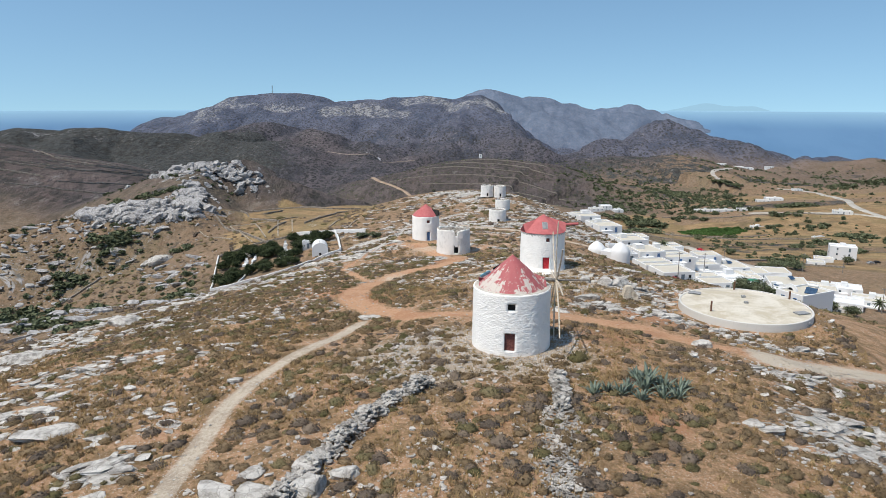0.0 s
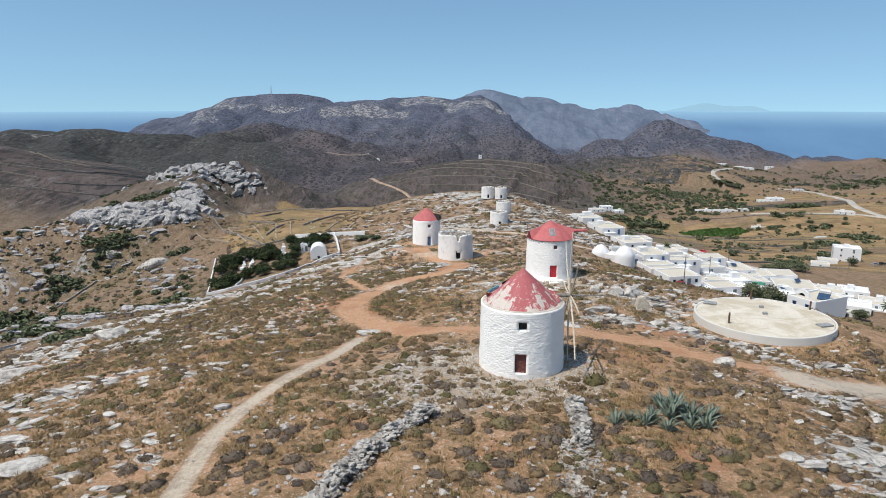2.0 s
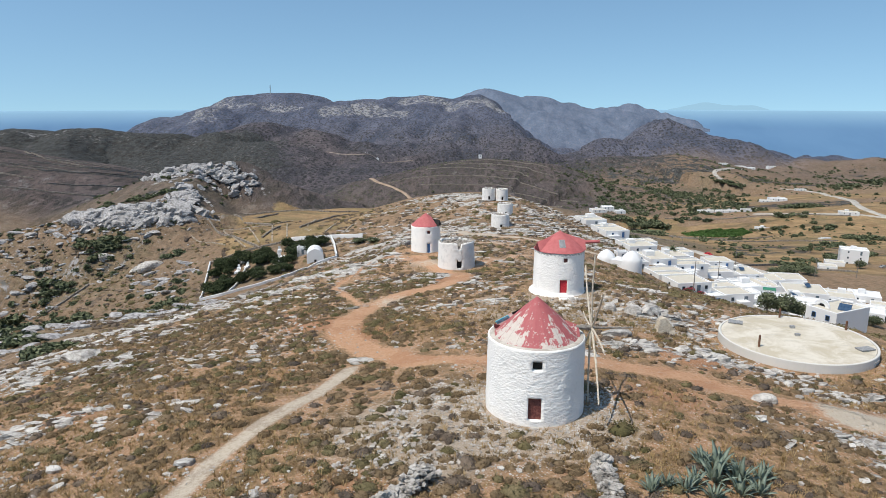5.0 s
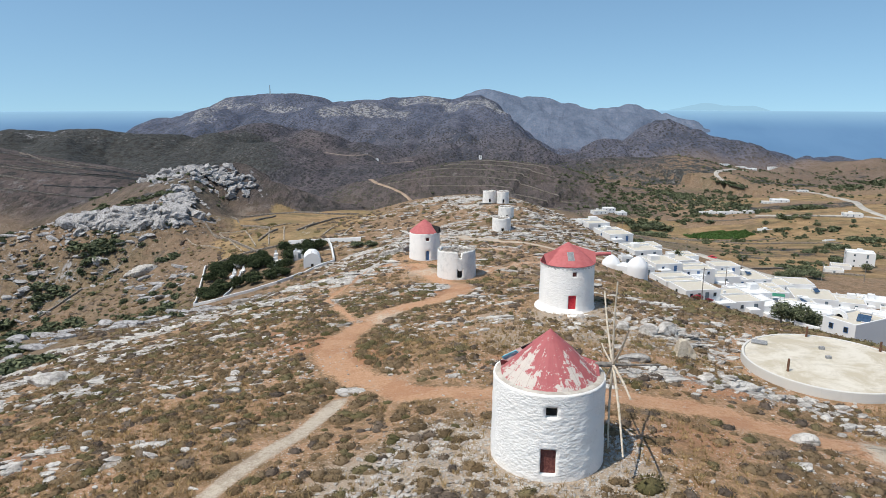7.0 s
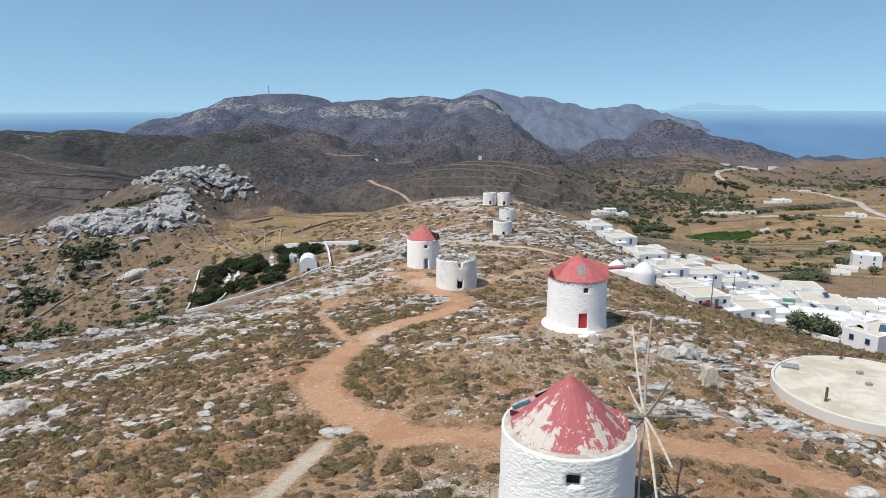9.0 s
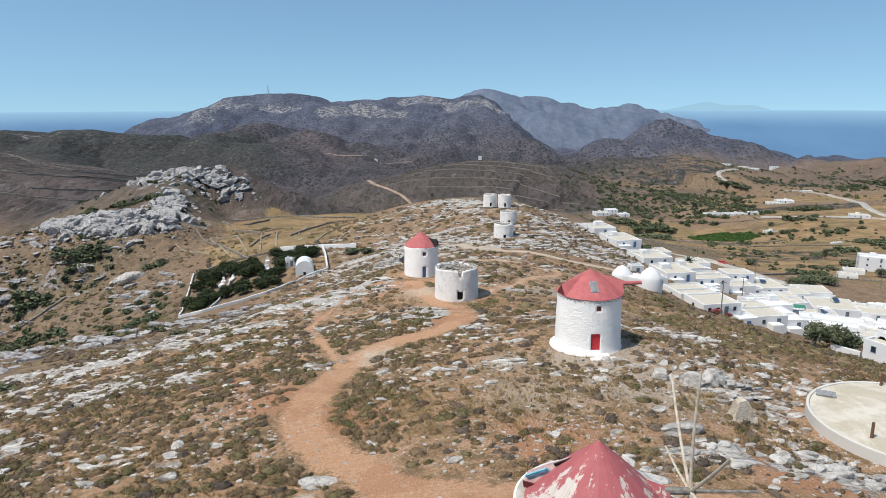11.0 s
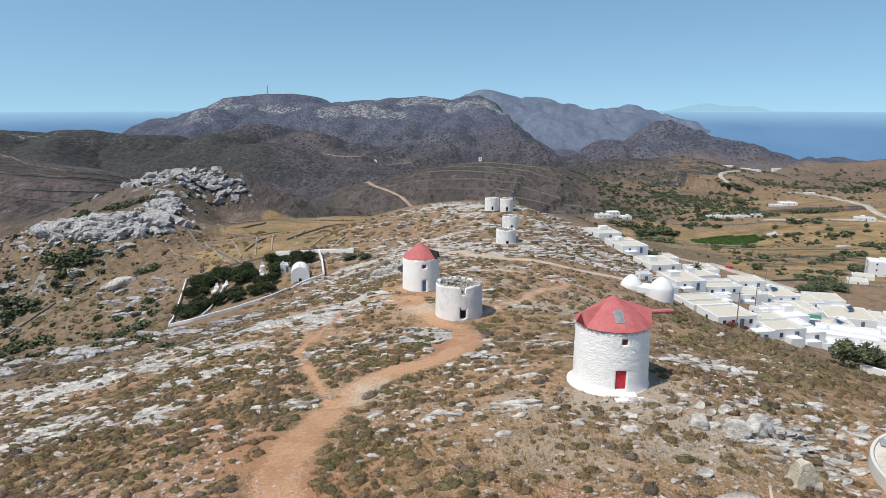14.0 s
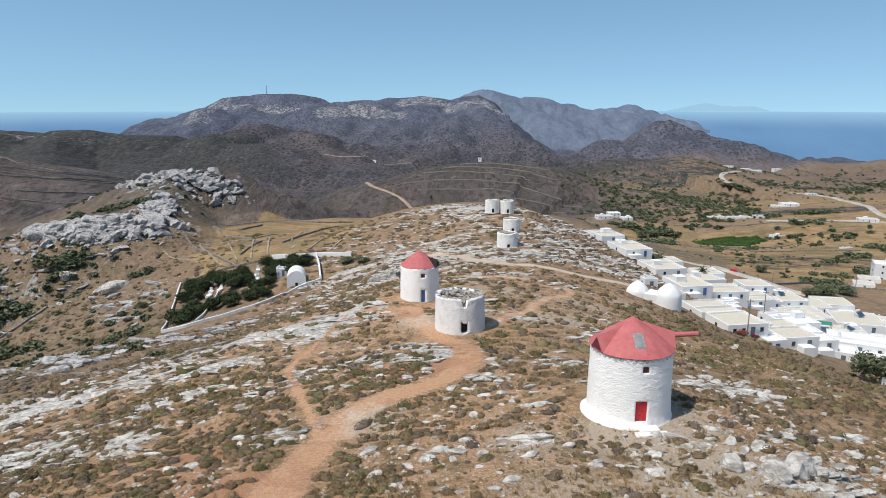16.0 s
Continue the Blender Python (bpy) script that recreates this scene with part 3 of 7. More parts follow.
# ---- tracks and land cover ----
def cover(x, y):
    """Zone and land weights for the ground."""
    z = np.zeros((len(x), 4))
    l = np.zeros((len(x), 4))
    r = np.hypot(x, y)
    for line, width, gravel, *faint in TRACKS:
        d, _, _ = along(x, y, [(a, b, 0) for a, b in line])
        k = (1 - smooth(width * 0.3, width * 1.05, d)) * (faint[0] if faint else 1.0)
        z[:, 0] = np.maximum(z[:, 0], k)
        z[:, 1] = np.maximum(z[:, 1], k * gravel)
    for gx, gy, gr, kind, amount in SPOTS:
        k = amount * np.exp(-((x - gx) ** 2 + (y - gy) ** 2) / (gr * gr))
        z[:, kind] = np.maximum(z[:, kind], k)
    l[:, 0] = np.maximum.reduce([smooth(900, 1150, r - 600 * smooth(250, 450, x)), 0.45 * smooth(950, 1250, r), smooth(560, 760, r) * smooth(-60, -200, x)])
    wx, wy = x + 0.05 * r * fbm(x, y, 70, 4, 411), y + 0.05 * r * fbm(x, y, 70, 4, 433)
    for gx, gy, sx, sy, turn, kind, amount in FIELDS:
        c, s = math.cos(radians(turn)), math.sin(radians(turn))
        u, v = (wx - gx) * c + (wy - gy) * s, (wy - gy) * c - (wx - gx) * s
        k = amount * (1 - smooth(0.6, 1.15, np.maximum(np.abs(u) / sx, np.abs(v) / sy)))
        l[:, kind] = np.maximum(l[:, kind], k)
    c = np.zeros((len(x), 4))
    for line, width, amount in CRAG_LINES:
        d, _, _ = along(x, y, line)
        c[:, 0] = np.maximum(c[:, 0], amount * (1 - smooth(width * 0.3, width, d)))
    # distance haze as a blue weight on the land colour
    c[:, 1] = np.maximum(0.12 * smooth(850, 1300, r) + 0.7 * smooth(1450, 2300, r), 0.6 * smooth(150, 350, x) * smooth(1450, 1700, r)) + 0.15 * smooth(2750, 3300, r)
    c[:, 2] = np.maximum.reduce([0.42 * smooth(165, 215, y), 0.7 * smooth(-48, -85, x) * smooth(90, 130, y), 0.9 * smooth(330, 420, r) * smooth(260, 120, x), 0.5 * smooth(22, 45, x) * smooth(92, 125, y), 0.45 * smooth(420, 620, r)])
    for gx, gy, gr, amount in DRAB:
        c[:, 2] = np.maximum(c[:, 2], amount * np.exp(-((x - gx) ** 2 + (y - gy) ** 2) / (gr * gr)))
    z[:, 3] = l[:, 3] = c[:, 3] = 1
    return z, l, c


TRACKS = [
    ([(70, 74), (40.2, 60.8), (30, 55), (24.5, 54.4), (18.9, 56.4), (14.8, 57.8), (10.7, 58), (6.9, 57), (0.3, 57), (-4.5, 58.6), (-7.9, 62), (-11.2, 65.5),
      (-13, 69.5), (-13.2, 76), (-12.6, 82), (-12, 88.5), (-9.5, 91.5), (-7.2, 93.2), (-4.1, 96), (-2.2, 101.5), (-2.8, 110), (-6, 115.5), (-9.3, 121.8), (-10.7, 128)], 2.05, 0.0),
    ([(-10, -30), (-12.5, -8), (-14, 10), (-14.4, 24), (-14.8, 32.9), (-15.1, 38.4), (-14.6, 42.5), (-13.1, 47.3), (-11.1, 52.2), (-9.9, 58.7)], 1.0, 1.7, 0.56),
    ([(-13.5, 85.7), (-15.4, 90.6), (-17.4, 95.2), (-21.6, 105.1), (-21.7, 111.1), (-20.2, 117.4), (-20.5, 123.8), (-19.7, 129.4), (-12.7, 128.5)], 0.55, 0.0, 0.85),
    ([(-0.4, 118.6), (6.0, 128.7), (7.4, 135.5), (10.9, 148.5), (15.5, 156.4), (17.0, 161.6), (15.7, 163.0), (10.2, 162.4)], 1.1, 0.6),
    ([(-40, 236), (-13.7, 239.3), (-1.3, 196.5), (6.2, 189.1), (12.9, 190.9), (22.0, 189.2), (29.4, 193.4), (36.8, 198.0)], 3.0, 1.0),
    ([(-8.1, 168.4), (-1.6, 164.6), (5.1, 167.5), (8.3, 167.0)], 1.3, 0.9, 0.9),
    ([(26, 54.4), (30, 55), (36, 58), (60, 66)], 3.3, 1.0),
]
DRAB = [(290, 900, 110, 0.85), (-145, 390, 45, 0.95), (-190, 360, 60, 0.9), (-330, 480, 120, 0.9), (-32, 46, 8, 0.2), (-45, 90, 14, 0.5), (20, 100, 14, 0.5), (8, 250, 28, 0.5), (8, 300, 28, 0.5)]
CRAG_LINES = [([(-930, 2420, 0), (-905, 2250, 0), (-865, 2070, 0)], 85, 0.95), ([(-855, 2360, 0), (-743, 2344, 0), (-638, 2317, 0)], 65, 0.95), ([(-485, 2200, 0), (-438, 2264, 0), (-364, 2264, 0), (-269, 2238, 0)], 90, 1.0),
              ([(-251, 2415, 0), (-175, 2443, 0), (-124, 2422, 0)], 75, 1.0), ([(-74, 2354, 0), (-17, 2337, 0), (21, 2371, 0), (67, 2313, 0)], 90, 1.05), ([(-860, 1190, 0), (-780, 1215, 0)], 40, 0.8), ([(-690, 1190, 0), (-670, 1170, 0)], 30, 0.6), ([(-70, 1860, 0), (120, 1830, 0)], 90, 0.5), ([(-205, 314, 0), (-140, 330, 0)], 24, 0.7), ([(-192, 402, 0), (-140, 415, 0)], 26, 0.7),
              ([(8, 215, 0), (8, 330, 0)], 34, 0.5), ([(-215, 220, 0), (-190, 300, 0)], 60, 0.72), ([(-150, 230, 0), (-130, 290, 0)], 40, 0.6), ([(-60, 130, 0), (-90, 190, 0)], 30, 0.35), ([(-130, 150, 0), (-170, 215, 0)], 45, 0.65), ([(100, 1150, 0), (300, 1080, 0)], 150, 0.4), ([(0, 1500, 0), (250, 1500, 0)], 200, 0.4), ([(-850, 1150, 0), (-760, 1180, 0)], 120, 0.35), ([(350, 1700, 0), (500, 1750, 0)], 120, 0.3)]
# x, y, radius, kind (0 bare track, 1 gravel, 2 red soil), amount
SPOTS = [(10, 125, 7, 1, 0.7), (18, 150, 7, 1, 0.6), (22, 118, 7, 1, 0.5), (3, 150, 7, 1, 0.6), (28, 165, 8, 1, 0.6), (5, 44.8, 3.2, 1, 1.0), (0.5, 45, 3.5, 1, 1.0), (7.6, 46.3, 3, 1, 0.9), (-1.5, 48.5, 4.5, 1, 1.0), (3.7, 45.5, 4.0, 1, 0.9), (-5, 45, 5, 1, 0.9), (-2, 42, 4, 1, 0.8), (18, 63.5, 4, 2, 0.9), (4, 64.5, 4, 2, 1.0), (-16, 74, 5, 2, 0.9), (-10.5, 69, 5, 2, 0.8),
         (-7, 39.5, 4, 2, 0.5), (1.6, 34.8, 3, 2, 0.6), (13, 52.5, 5, 2, 0.6), (-9.5, 127, 6, 0, 0.75), (-8, 122, 6, 1, 0.7), (-10, 88, 4, 1, 0.8), (-2, 104, 4, 2, 0.6),
         (9.6, 81, 5, 1, 1.0), (12, 84, 5, 1, 0.9), (12, 76, 8, 1, 0.8), (4, 72, 7, 1, 0.6), (18, 76, 6, 1, 0.7), (2, 80, 5, 1, 0.6), (-6, 100, 7, 2, 0.7), (-20, 80, 5, 2, 0.7), (7, 126, 4, 0, 0.4), (-28, 52, 5, 2, 0.6), (-38, 62, 5, 2, 0.5), (22, 68, 4, 2, 0.6),
         (12.5, 37, 2.2, 2, 0.8), (-13.5, 58, 5, 2, 0.5)]
# x, y, half sizes, turn, kind (0 heath, 1 stubble field, 2 scrub), amount
FIELDS = [(150, 500, 40, 22, 12, 1, 0.8), (330, 560, 50, 26, -8, 1, 0.85), (300, 660, 50, 18, -5, 1, 0.7), (360, 480, 50, 40, 20, 1, 0.55), (180, 400, 40, 22, 30, 1, 0.7), (260, 720, 60, 20, 3, 1, 0.6), (480, 760, 70, 40, 0, 1, 0.6), (600, 1000, 90, 60, 0, 1, 0.5), (-340, 510, 190, 140, 0, 0, 0.9), (0, 780, 200, 140, 0, 0, 0.8), (-120, 440, 80, 60, 0, 0, 0.75), (250, 1060, 170, 90, 5, 2, 0.5), (240, 500, 110, 60, 5, 1, 0.8), (390, 620, 120, 60, -5, 1, 0.8), (195, 400, 60, 50, 0, 1, 0.85), (160, 345, 50, 40, 0, 1, 0.6), (340, 780, 120, 40, -5, 1, 0.65), (-165, 400, 60, 50, 0, 0, 0.4), (-88, 335, 42, 44, 10, 1, 1.0), (-78, 385, 46, 22, 4, 1, 0.9), (-95, 300, 34, 20, 20, 1, 0.9), (215, 560, 80, 55, 5, 1, 0.75), (255, 470, 70, 40, 10, 1, 0.6), (290, 600, 60, 40, 0, 1, 0.7),
          (150, 600, 40, 40, 0, 1, 0.6), (190, 760, 120, 60, 0, 2, 0.38), (330, 690, 90, 30, 0, 2, 0.55), (200, 430, 70, 40, 0, 2, 0.45),
          (330, 860, 170, 70, 0, 2, 0.3), (430, 1060, 160, 90, 0, 2, 0.28), (650, 1250, 160, 70, 0, 2, 0.33), (-150, 250, 60, 70, 0, 2, 0.25), (-190, 300, 40, 60, 0, 2, 0.3), (-60, 170, 20, 60, 0, 2, 0.25),
          (-720, 1190, 400, 270, 10, 2, 0.95), (-190, 352, 55, 38, 10, 2, 0.4), (-165, 300, 40, 22, 10, 2, 0.35), (323, 553, 26, 24, 8, 1, 1.0), (225, 770, 50, 80, 20, 2, 0.5), (290, 985, 90, 26, 0, 2, 0.6), (420, 960, 70, 26, 0, 2, 0.55), (600, 1190, 60, 30, 0, 2, 0.5), (420, 560, 60, 40, 0, 1, 0.9), (110, 400, 40, 60, 0, 1, 0.5)]


def grid_mesh(name, xs, ys, zs, rows, cols, wrap, smooth_shade=True):
    i = np.arange(rows - 1)[:, None] * cols
    j = np.arange(cols if wrap else cols - 1)[None, :]
    a, b = i + j, i + (j + 1) % cols
    faces = np.stack([a, b, b + cols, a + cols], -1).reshape(-1, 4)
    me = bpy.data.meshes.new(name)
    me.vertices.add(len(xs))
    me.vertices.foreach_set("co", np.stack([xs, ys, zs], -1).astype(np.float32).ravel())
    me.loops.add(faces.size)
    me.loops.foreach_set("vertex_index", faces.astype(np.int32).ravel())
    me.polygons.add(len(faces))
    me.polygons.foreach_set("loop_start", np.arange(0, faces.size, 4, dtype=np.int32))
    me.polygons.foreach_set("use_smooth", np.full(len(faces), smooth_shade))
    me.update(calc_edges=True)
    me.validate()
    return me


def build_ground():
    fine = np.radians(np.arange(-43, 43.01, 0.2))
    rest = np.radians(np.linspace(43, 317, 71)[1:-1])
    ang = np.concatenate([fine, rest])
    rad = np.concatenate([np.linspace(0.5, 18, 8), np.geomspace(20, 4880, 500)])
    A, R = np.meshgrid(ang, rad)
    xs, ys = (R * np.sin(A)).ravel(), (R * np.cos(A) - 6).ravel()
    zs = height(xs, ys)
    me = grid_mesh("ground", xs, ys, zs, len(rad), len(ang), True)
    # face winding: up
    if me.polygons[1000].normal.z < 0:
        me.flip_normals()
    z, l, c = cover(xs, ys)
    rock = np.zeros((len(xs), 4))
    rock[:, 0] = np.where((np.abs(xs) < 90) & (ys < 340), rockiness(xs, ys) - 2 * (1 - smooth(90, 75, np.abs(xs)) * smooth(340, 318, ys)), -2)
    for px, py, pz, pr in PADS:
        rock[:, 0] -= 1.5 * (1 - smooth(pr - 0.5, pr + 1.0, np.hypot(xs - px, ys - py)))
    # second, paler haze weight for the farthest peaks
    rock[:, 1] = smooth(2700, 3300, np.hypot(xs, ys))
    rock[:, 3] = 1
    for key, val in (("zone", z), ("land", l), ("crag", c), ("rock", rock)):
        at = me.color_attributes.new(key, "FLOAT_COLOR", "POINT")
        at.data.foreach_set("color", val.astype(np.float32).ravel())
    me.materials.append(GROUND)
    return tagged(new("ground", me), "dry rocky hillside with brown scrub and bare soil", "ground", kind="structure")


def build_sea():
    ang = np.radians(np.linspace(0, 360, 181)[:-1])
    rad = np.linspace(700, 4870, 90)
    A, R = np.meshgrid(ang, rad)
    true = np.where(R < 1500, R, 1500 / np.maximum(1 - (R - 1500) / 3400, 0.004))
    Z = 18.5 - R * np.maximum(np.where(R < 1500, 350 / 1500 * 1500 / np.maximum(R, 1), 350 / true), 0.0108)
    xs, ys = (R * np.sin(A)).ravel(), (R * np.cos(A)).ravel()
    me = grid_mesh("sea", xs, ys, Z.ravel(), len(rad), len(ang), True)
    if me.polygons[100].normal.z < 0:
        me.flip_normals()
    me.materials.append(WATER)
    return tagged(new("water", me), "calm hazy blue sea reaching the horizon", "sea", kind="structure")


def build_islands():
    """Faint islands on the horizon, a plain backdrop; their haze is an added pale glow."""
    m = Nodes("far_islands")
    # even blue emission carries the haze; the islands emit no real light
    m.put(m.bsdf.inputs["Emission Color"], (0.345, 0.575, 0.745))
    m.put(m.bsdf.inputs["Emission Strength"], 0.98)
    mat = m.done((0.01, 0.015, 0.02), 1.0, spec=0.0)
    for i, (a0, a1, tall) in enumerate(((15.5, 23.0, 72), (31.5, 42.0, 60))):
        ang = np.radians(np.linspace(a0, a1, 90))
        k = np.linspace(0, 1, 90)
        crest = tall * np.sin(np.pi * k) ** 0.7 * (0.62 + 0.38 * fbm(k * 100, k * 0 + 7 * i, 30, 4, 19))
        rows = [(4866, -60 + 0 * crest), (4874, -34 + crest), (4890, -60 + 0 * crest)]
        xs, ys, zs = (np.concatenate(q) for q in zip(*((r * np.sin(ang), r * np.cos(ang), z) for r, z in rows)))
        me = grid_mesh("backdrop", xs, ys, zs, 3, 90, False)
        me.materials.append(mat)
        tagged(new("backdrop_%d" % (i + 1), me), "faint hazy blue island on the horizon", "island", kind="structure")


build_ground()
build_sea()
build_islands()


def road_strip(number, line, width, label, mat):
    """A graded road laid over the land, with sloping shoulders."""
    pts = []
    for (ax, ay), (bx, by) in zip(line, line[1:]):
        n = max(2, int(math.dist((ax, ay), (bx, by)) / 6))
        pts += [(ax + (bx - ax) * i / n, ay + (by - ay) * i / n) for i in range(n)]
    pts = np.array(pts + [line[-1]], float)
    for _ in range(6):
        pts[1:-1] = (pts[:-2] + 2 * pts[1:-1] + pts[2:]) / 4
    d = np.gradient(pts, axis=0)
    d /= np.hypot(d[:, 0], d[:, 1])[:, None]
    side = np.stack([-d[:, 1], d[:, 0]], 1) * width / 2
    z = np.maximum(height(pts[:, 0], pts[:, 1]), height(pts[:, 0] - side[:, 0], pts[:, 1] - side[:, 1])) + 0.5
    xs = np.stack([pts[:, 0] + side[:, 0] * k for k in (1.7, 1, 0, -1, -1.7)], 1)
    ys = np.stack([pts[:, 1] + side[:, 1] * k for k in (1.7, 1, 0, -1, -1.7)], 1)
    zs = np.stack([z - 2.0, z, z + 0.06, z, z - 2.0], 1)
    me = grid_mesh("road", xs.ravel(), ys.ravel(), zs.ravel(), len(pts), 5, False)
    if me.polygons[len(me.polygons) // 2].normal.z < 0:
        me.flip_normals()
    me.materials.append(mat)
    return tagged(new("road_%d" % number, me), label, "road", kind="structure")


DIRT_ROAD = plain_material("dirt_road", (0.27, 0.195, 0.14), (0.37, 0.28, 0.205), 0.15, 0.95, 0.3, 0, 0.1)
GREY_ROAD = plain_material("pale_road", (0.33, 0.30, 0.26), (0.45, 0.42, 0.37), 0.15, 0.95, 0.3, 0, 0.1)
road_strip(1, [(-195, 1020), (-150, 860), (-114, 756), (-76, 712), (-40, 640)], 3.0, "ochre dirt road climbing the brown hill", DIRT_ROAD)
road_strip(2, [(420, 1064), (400, 1058), (368, 1016), (337, 968), (331, 935), (336, 905), (350, 890)], 5.0, "pale grey road winding over the hill", GREY_ROAD)
road_strip(5, [(395, 884), (420, 868), (418, 824), (400, 760), (387, 700), (369, 662), (356, 625), (360, 575)], 5.5, "pale grey road winding through the dry valley", GREY_ROAD)
road_strip(3, [(262, 640), (299, 616), (337, 608), (346, 601), (362, 585), (420, 570)], 4.0, "pale grey lane past the country houses", GREY_ROAD)
road_strip(4, [(-330, 1440), (-282, 1419), (-246, 1413), (-195, 1510), (-150, 1556)], 3.0, "pale dirt road across the heath", plain_material("heath_road", (0.19, 0.155, 0.13), (0.26, 0.215, 0.18), 0.15, 0.95, 0.3, 0, 0.1))


# ---- rocks and plants ----
rng = np.random.default_rng(7)


def ico_arrays(level):
    bm = bmesh.new()
    bmesh.ops.create_icosphere(bm, subdivisions=level, radius=1.0)
    bm.verts.ensure_lookup_table()
    v = np.array([x.co[:] for x in bm.verts])
    f = np.array([[x.index for x in p.verts] for p in bm.faces])
    bm.free()
    return v, f


ICO1, ICO2, ICO3 = ico_arrays(1), ico_arrays(2), ico_arrays(3)


def chunk(base, seed, cuts=9, lean=0.0, deep=0.45):
    """An angular stone: a ball cut by random planes."""
    g = np.random.default_rng(seed)
    v, f = base[0].copy(), base[1]
    for _ in range(cuts):
        n = g.normal(size=3)
        n /= np.linalg.norm(n)
        d = g.uniform(deep, 0.85)
        over = np.maximum(v @ n - d, 0)
        v -= over[:, None] * n
    v += g.normal(scale=0.03, size=v.shape)
    v[:, 2] = np.clip(v[:, 2], -0.6, 0.62 + lean * v[:, 0])
    return v, f


def mesh_from(name, v, f, mat, shade=False):
    me = bpy.data.meshes.new(name)
    v, f = np.asarray(v, np.float32), np.asarray(f, np.int32)
    k = f.shape[1]
    me.vertices.add(len(v))
    me.vertices.foreach_set("co", v.ravel())
    me.loops.add(f.size)
    me.loops.foreach_set("vertex_index", f.ravel())
    me.polygons.add(len(f))
    me.polygons.foreach_set("loop_start", np.arange(0, f.size, k, dtype=np.int32))
    me.polygons.foreach_set("use_smooth", np.full(len(f), shade))
    me.update(calc_edges=True)
    me.materials.append(mat)
    return me


def scatter(name, templates, places, mat, shade=False):
    """Joins many turned and scaled copies: places has rows x, y, z, sx, sy, sz, turn, lean x, lean y, template."""
    vs, fs, base = [], [], 0
    for x, y, z, sx, sy, sz, turn, lx, ly, k in places:
        v, f = templates[int(k)]
        w = v * (sx, sy, sz)
        w[:, 2] += w[:, 0] * lx + w[:, 1] * ly
        c, s = math.cos(turn), math.sin(turn)
        vs.append(np.stack([w[:, 0] * c - w[:, 1] * s + x, w[:, 0] * s + w[:, 1] * c + y, w[:, 2] + z], -1))
        fs.append(f + base)
        base += len(v)
    return mesh_from(name, np.concatenate(vs), np.concatenate(fs), mat, shade)


def away_from_built(x, y, margin=0.5):
    ok = np.ones(len(x), bool)
    for px, py, pz, pr in PADS:
        ok &= np.hypot(x - px, y - py) > (3.2 if pr < 6 else 7.2) + margin
    return ok


def track_distance(x, y):
    d = np.full(len(x), 1e9)
    for line, width, *_ in TRACKS:
        d = np.minimum(d, along(x, y, [(a, b, 0) for a, b in line])[0] - width * 0.8)
    return d


ROCKS = [chunk(ICO2, s) for s in range(40, 52)]
STONES = [chunk(ICO1, s, 7) for s in range(60, 68)]


def layered(v, seed, amount=0.09):
    """Breaks a stone's faces into tilted beds and joints."""
    g = np.random.default_rng(seed)
    d = np.array([g.normal(0, 0.35), g.normal(0, 0.35), 1.0])
    bed = np.floor((v @ d) * 4.5 + g.random())
    shift = np.array([[math.sin(b * 12.9 + seed), math.cos(b * 7.3 + seed), 0] for b in bed])
    return v * (1 - amount * (np.sin(bed * 5.1 + seed) * 0.5 + 0.5))[:, None] + shift * amount * 0.6


BOULDERS = [(layered(v, s), f) for s in range(80, 90) for v, f in (chunk(ICO3, s, 12, 0.0, 0.34),)]
def build_slabs():
    rows = []
    for count, x0, x1, y0, y1, lo, hi, cut in ((1500, -62, 45, -20, 22, 0.14, 1.0, 0.36), (10500, -62, 45, 22, 112, 0.12, 0.95, 0.36), (2900, -12, 30, 57, 100, 0.14, 0.78, 0.2), (5000, -55, -6, 24, 112, 0.12, 0.7, 0.36), (5000, -75, 55, 112, 215, 0.28, 1.4, 0.42), (3600, -60, 70, 200, 330, 0.5, 2.0, 0.24)):
        x, y = rng.uniform(x0, x1, count), rng.uniform(y0, y1, count)
        r = rockiness(x, y)
        ok = (r + rng.normal(0, 0.16 if hi > 0.8 else 0.34, count) > cut) & away_from_built(x, y) & (track_distance(x, y) > 0.5)
        x, y, r = x[ok], y[ok], r[ok]
        z = height(x, y)
        for i in range(len(x)):
            s = lo + (hi - lo) * rng.random() ** 2.2
            sx, sy, sz = s * rng.uniform(0.9, 1.9), s * rng.uniform(0.5, 0.95), min(s * rng.uniform(0.15, 0.32), 0.34)
            if hi < 0.8 or (-8 < x[i] < 27 and 58 < y[i] < 84 and rng.random() < 0.6):
                sx, sy, sz = s * rng.uniform(0.7, 1.3), s * rng.uniform(0.5, 0.9), min(s * rng.uniform(0.3, 0.6), 0.5)
            rows.append((x[i], y[i], z[i] + sz * 0.05, sx, sy, sz, STRIKE + rng.normal(0, 0.35), rng.normal(0.03, 0.06), rng.normal(-0.08, 0.08), rng.integers(0, 12)))
    ob = new("limestone_slabs", scatter("limestone_slabs", ROCKS, rows, LIMESTONE))
    tagged(ob, "weathered grey limestone slabs breaking through the soil", "rock", kind="stuff")


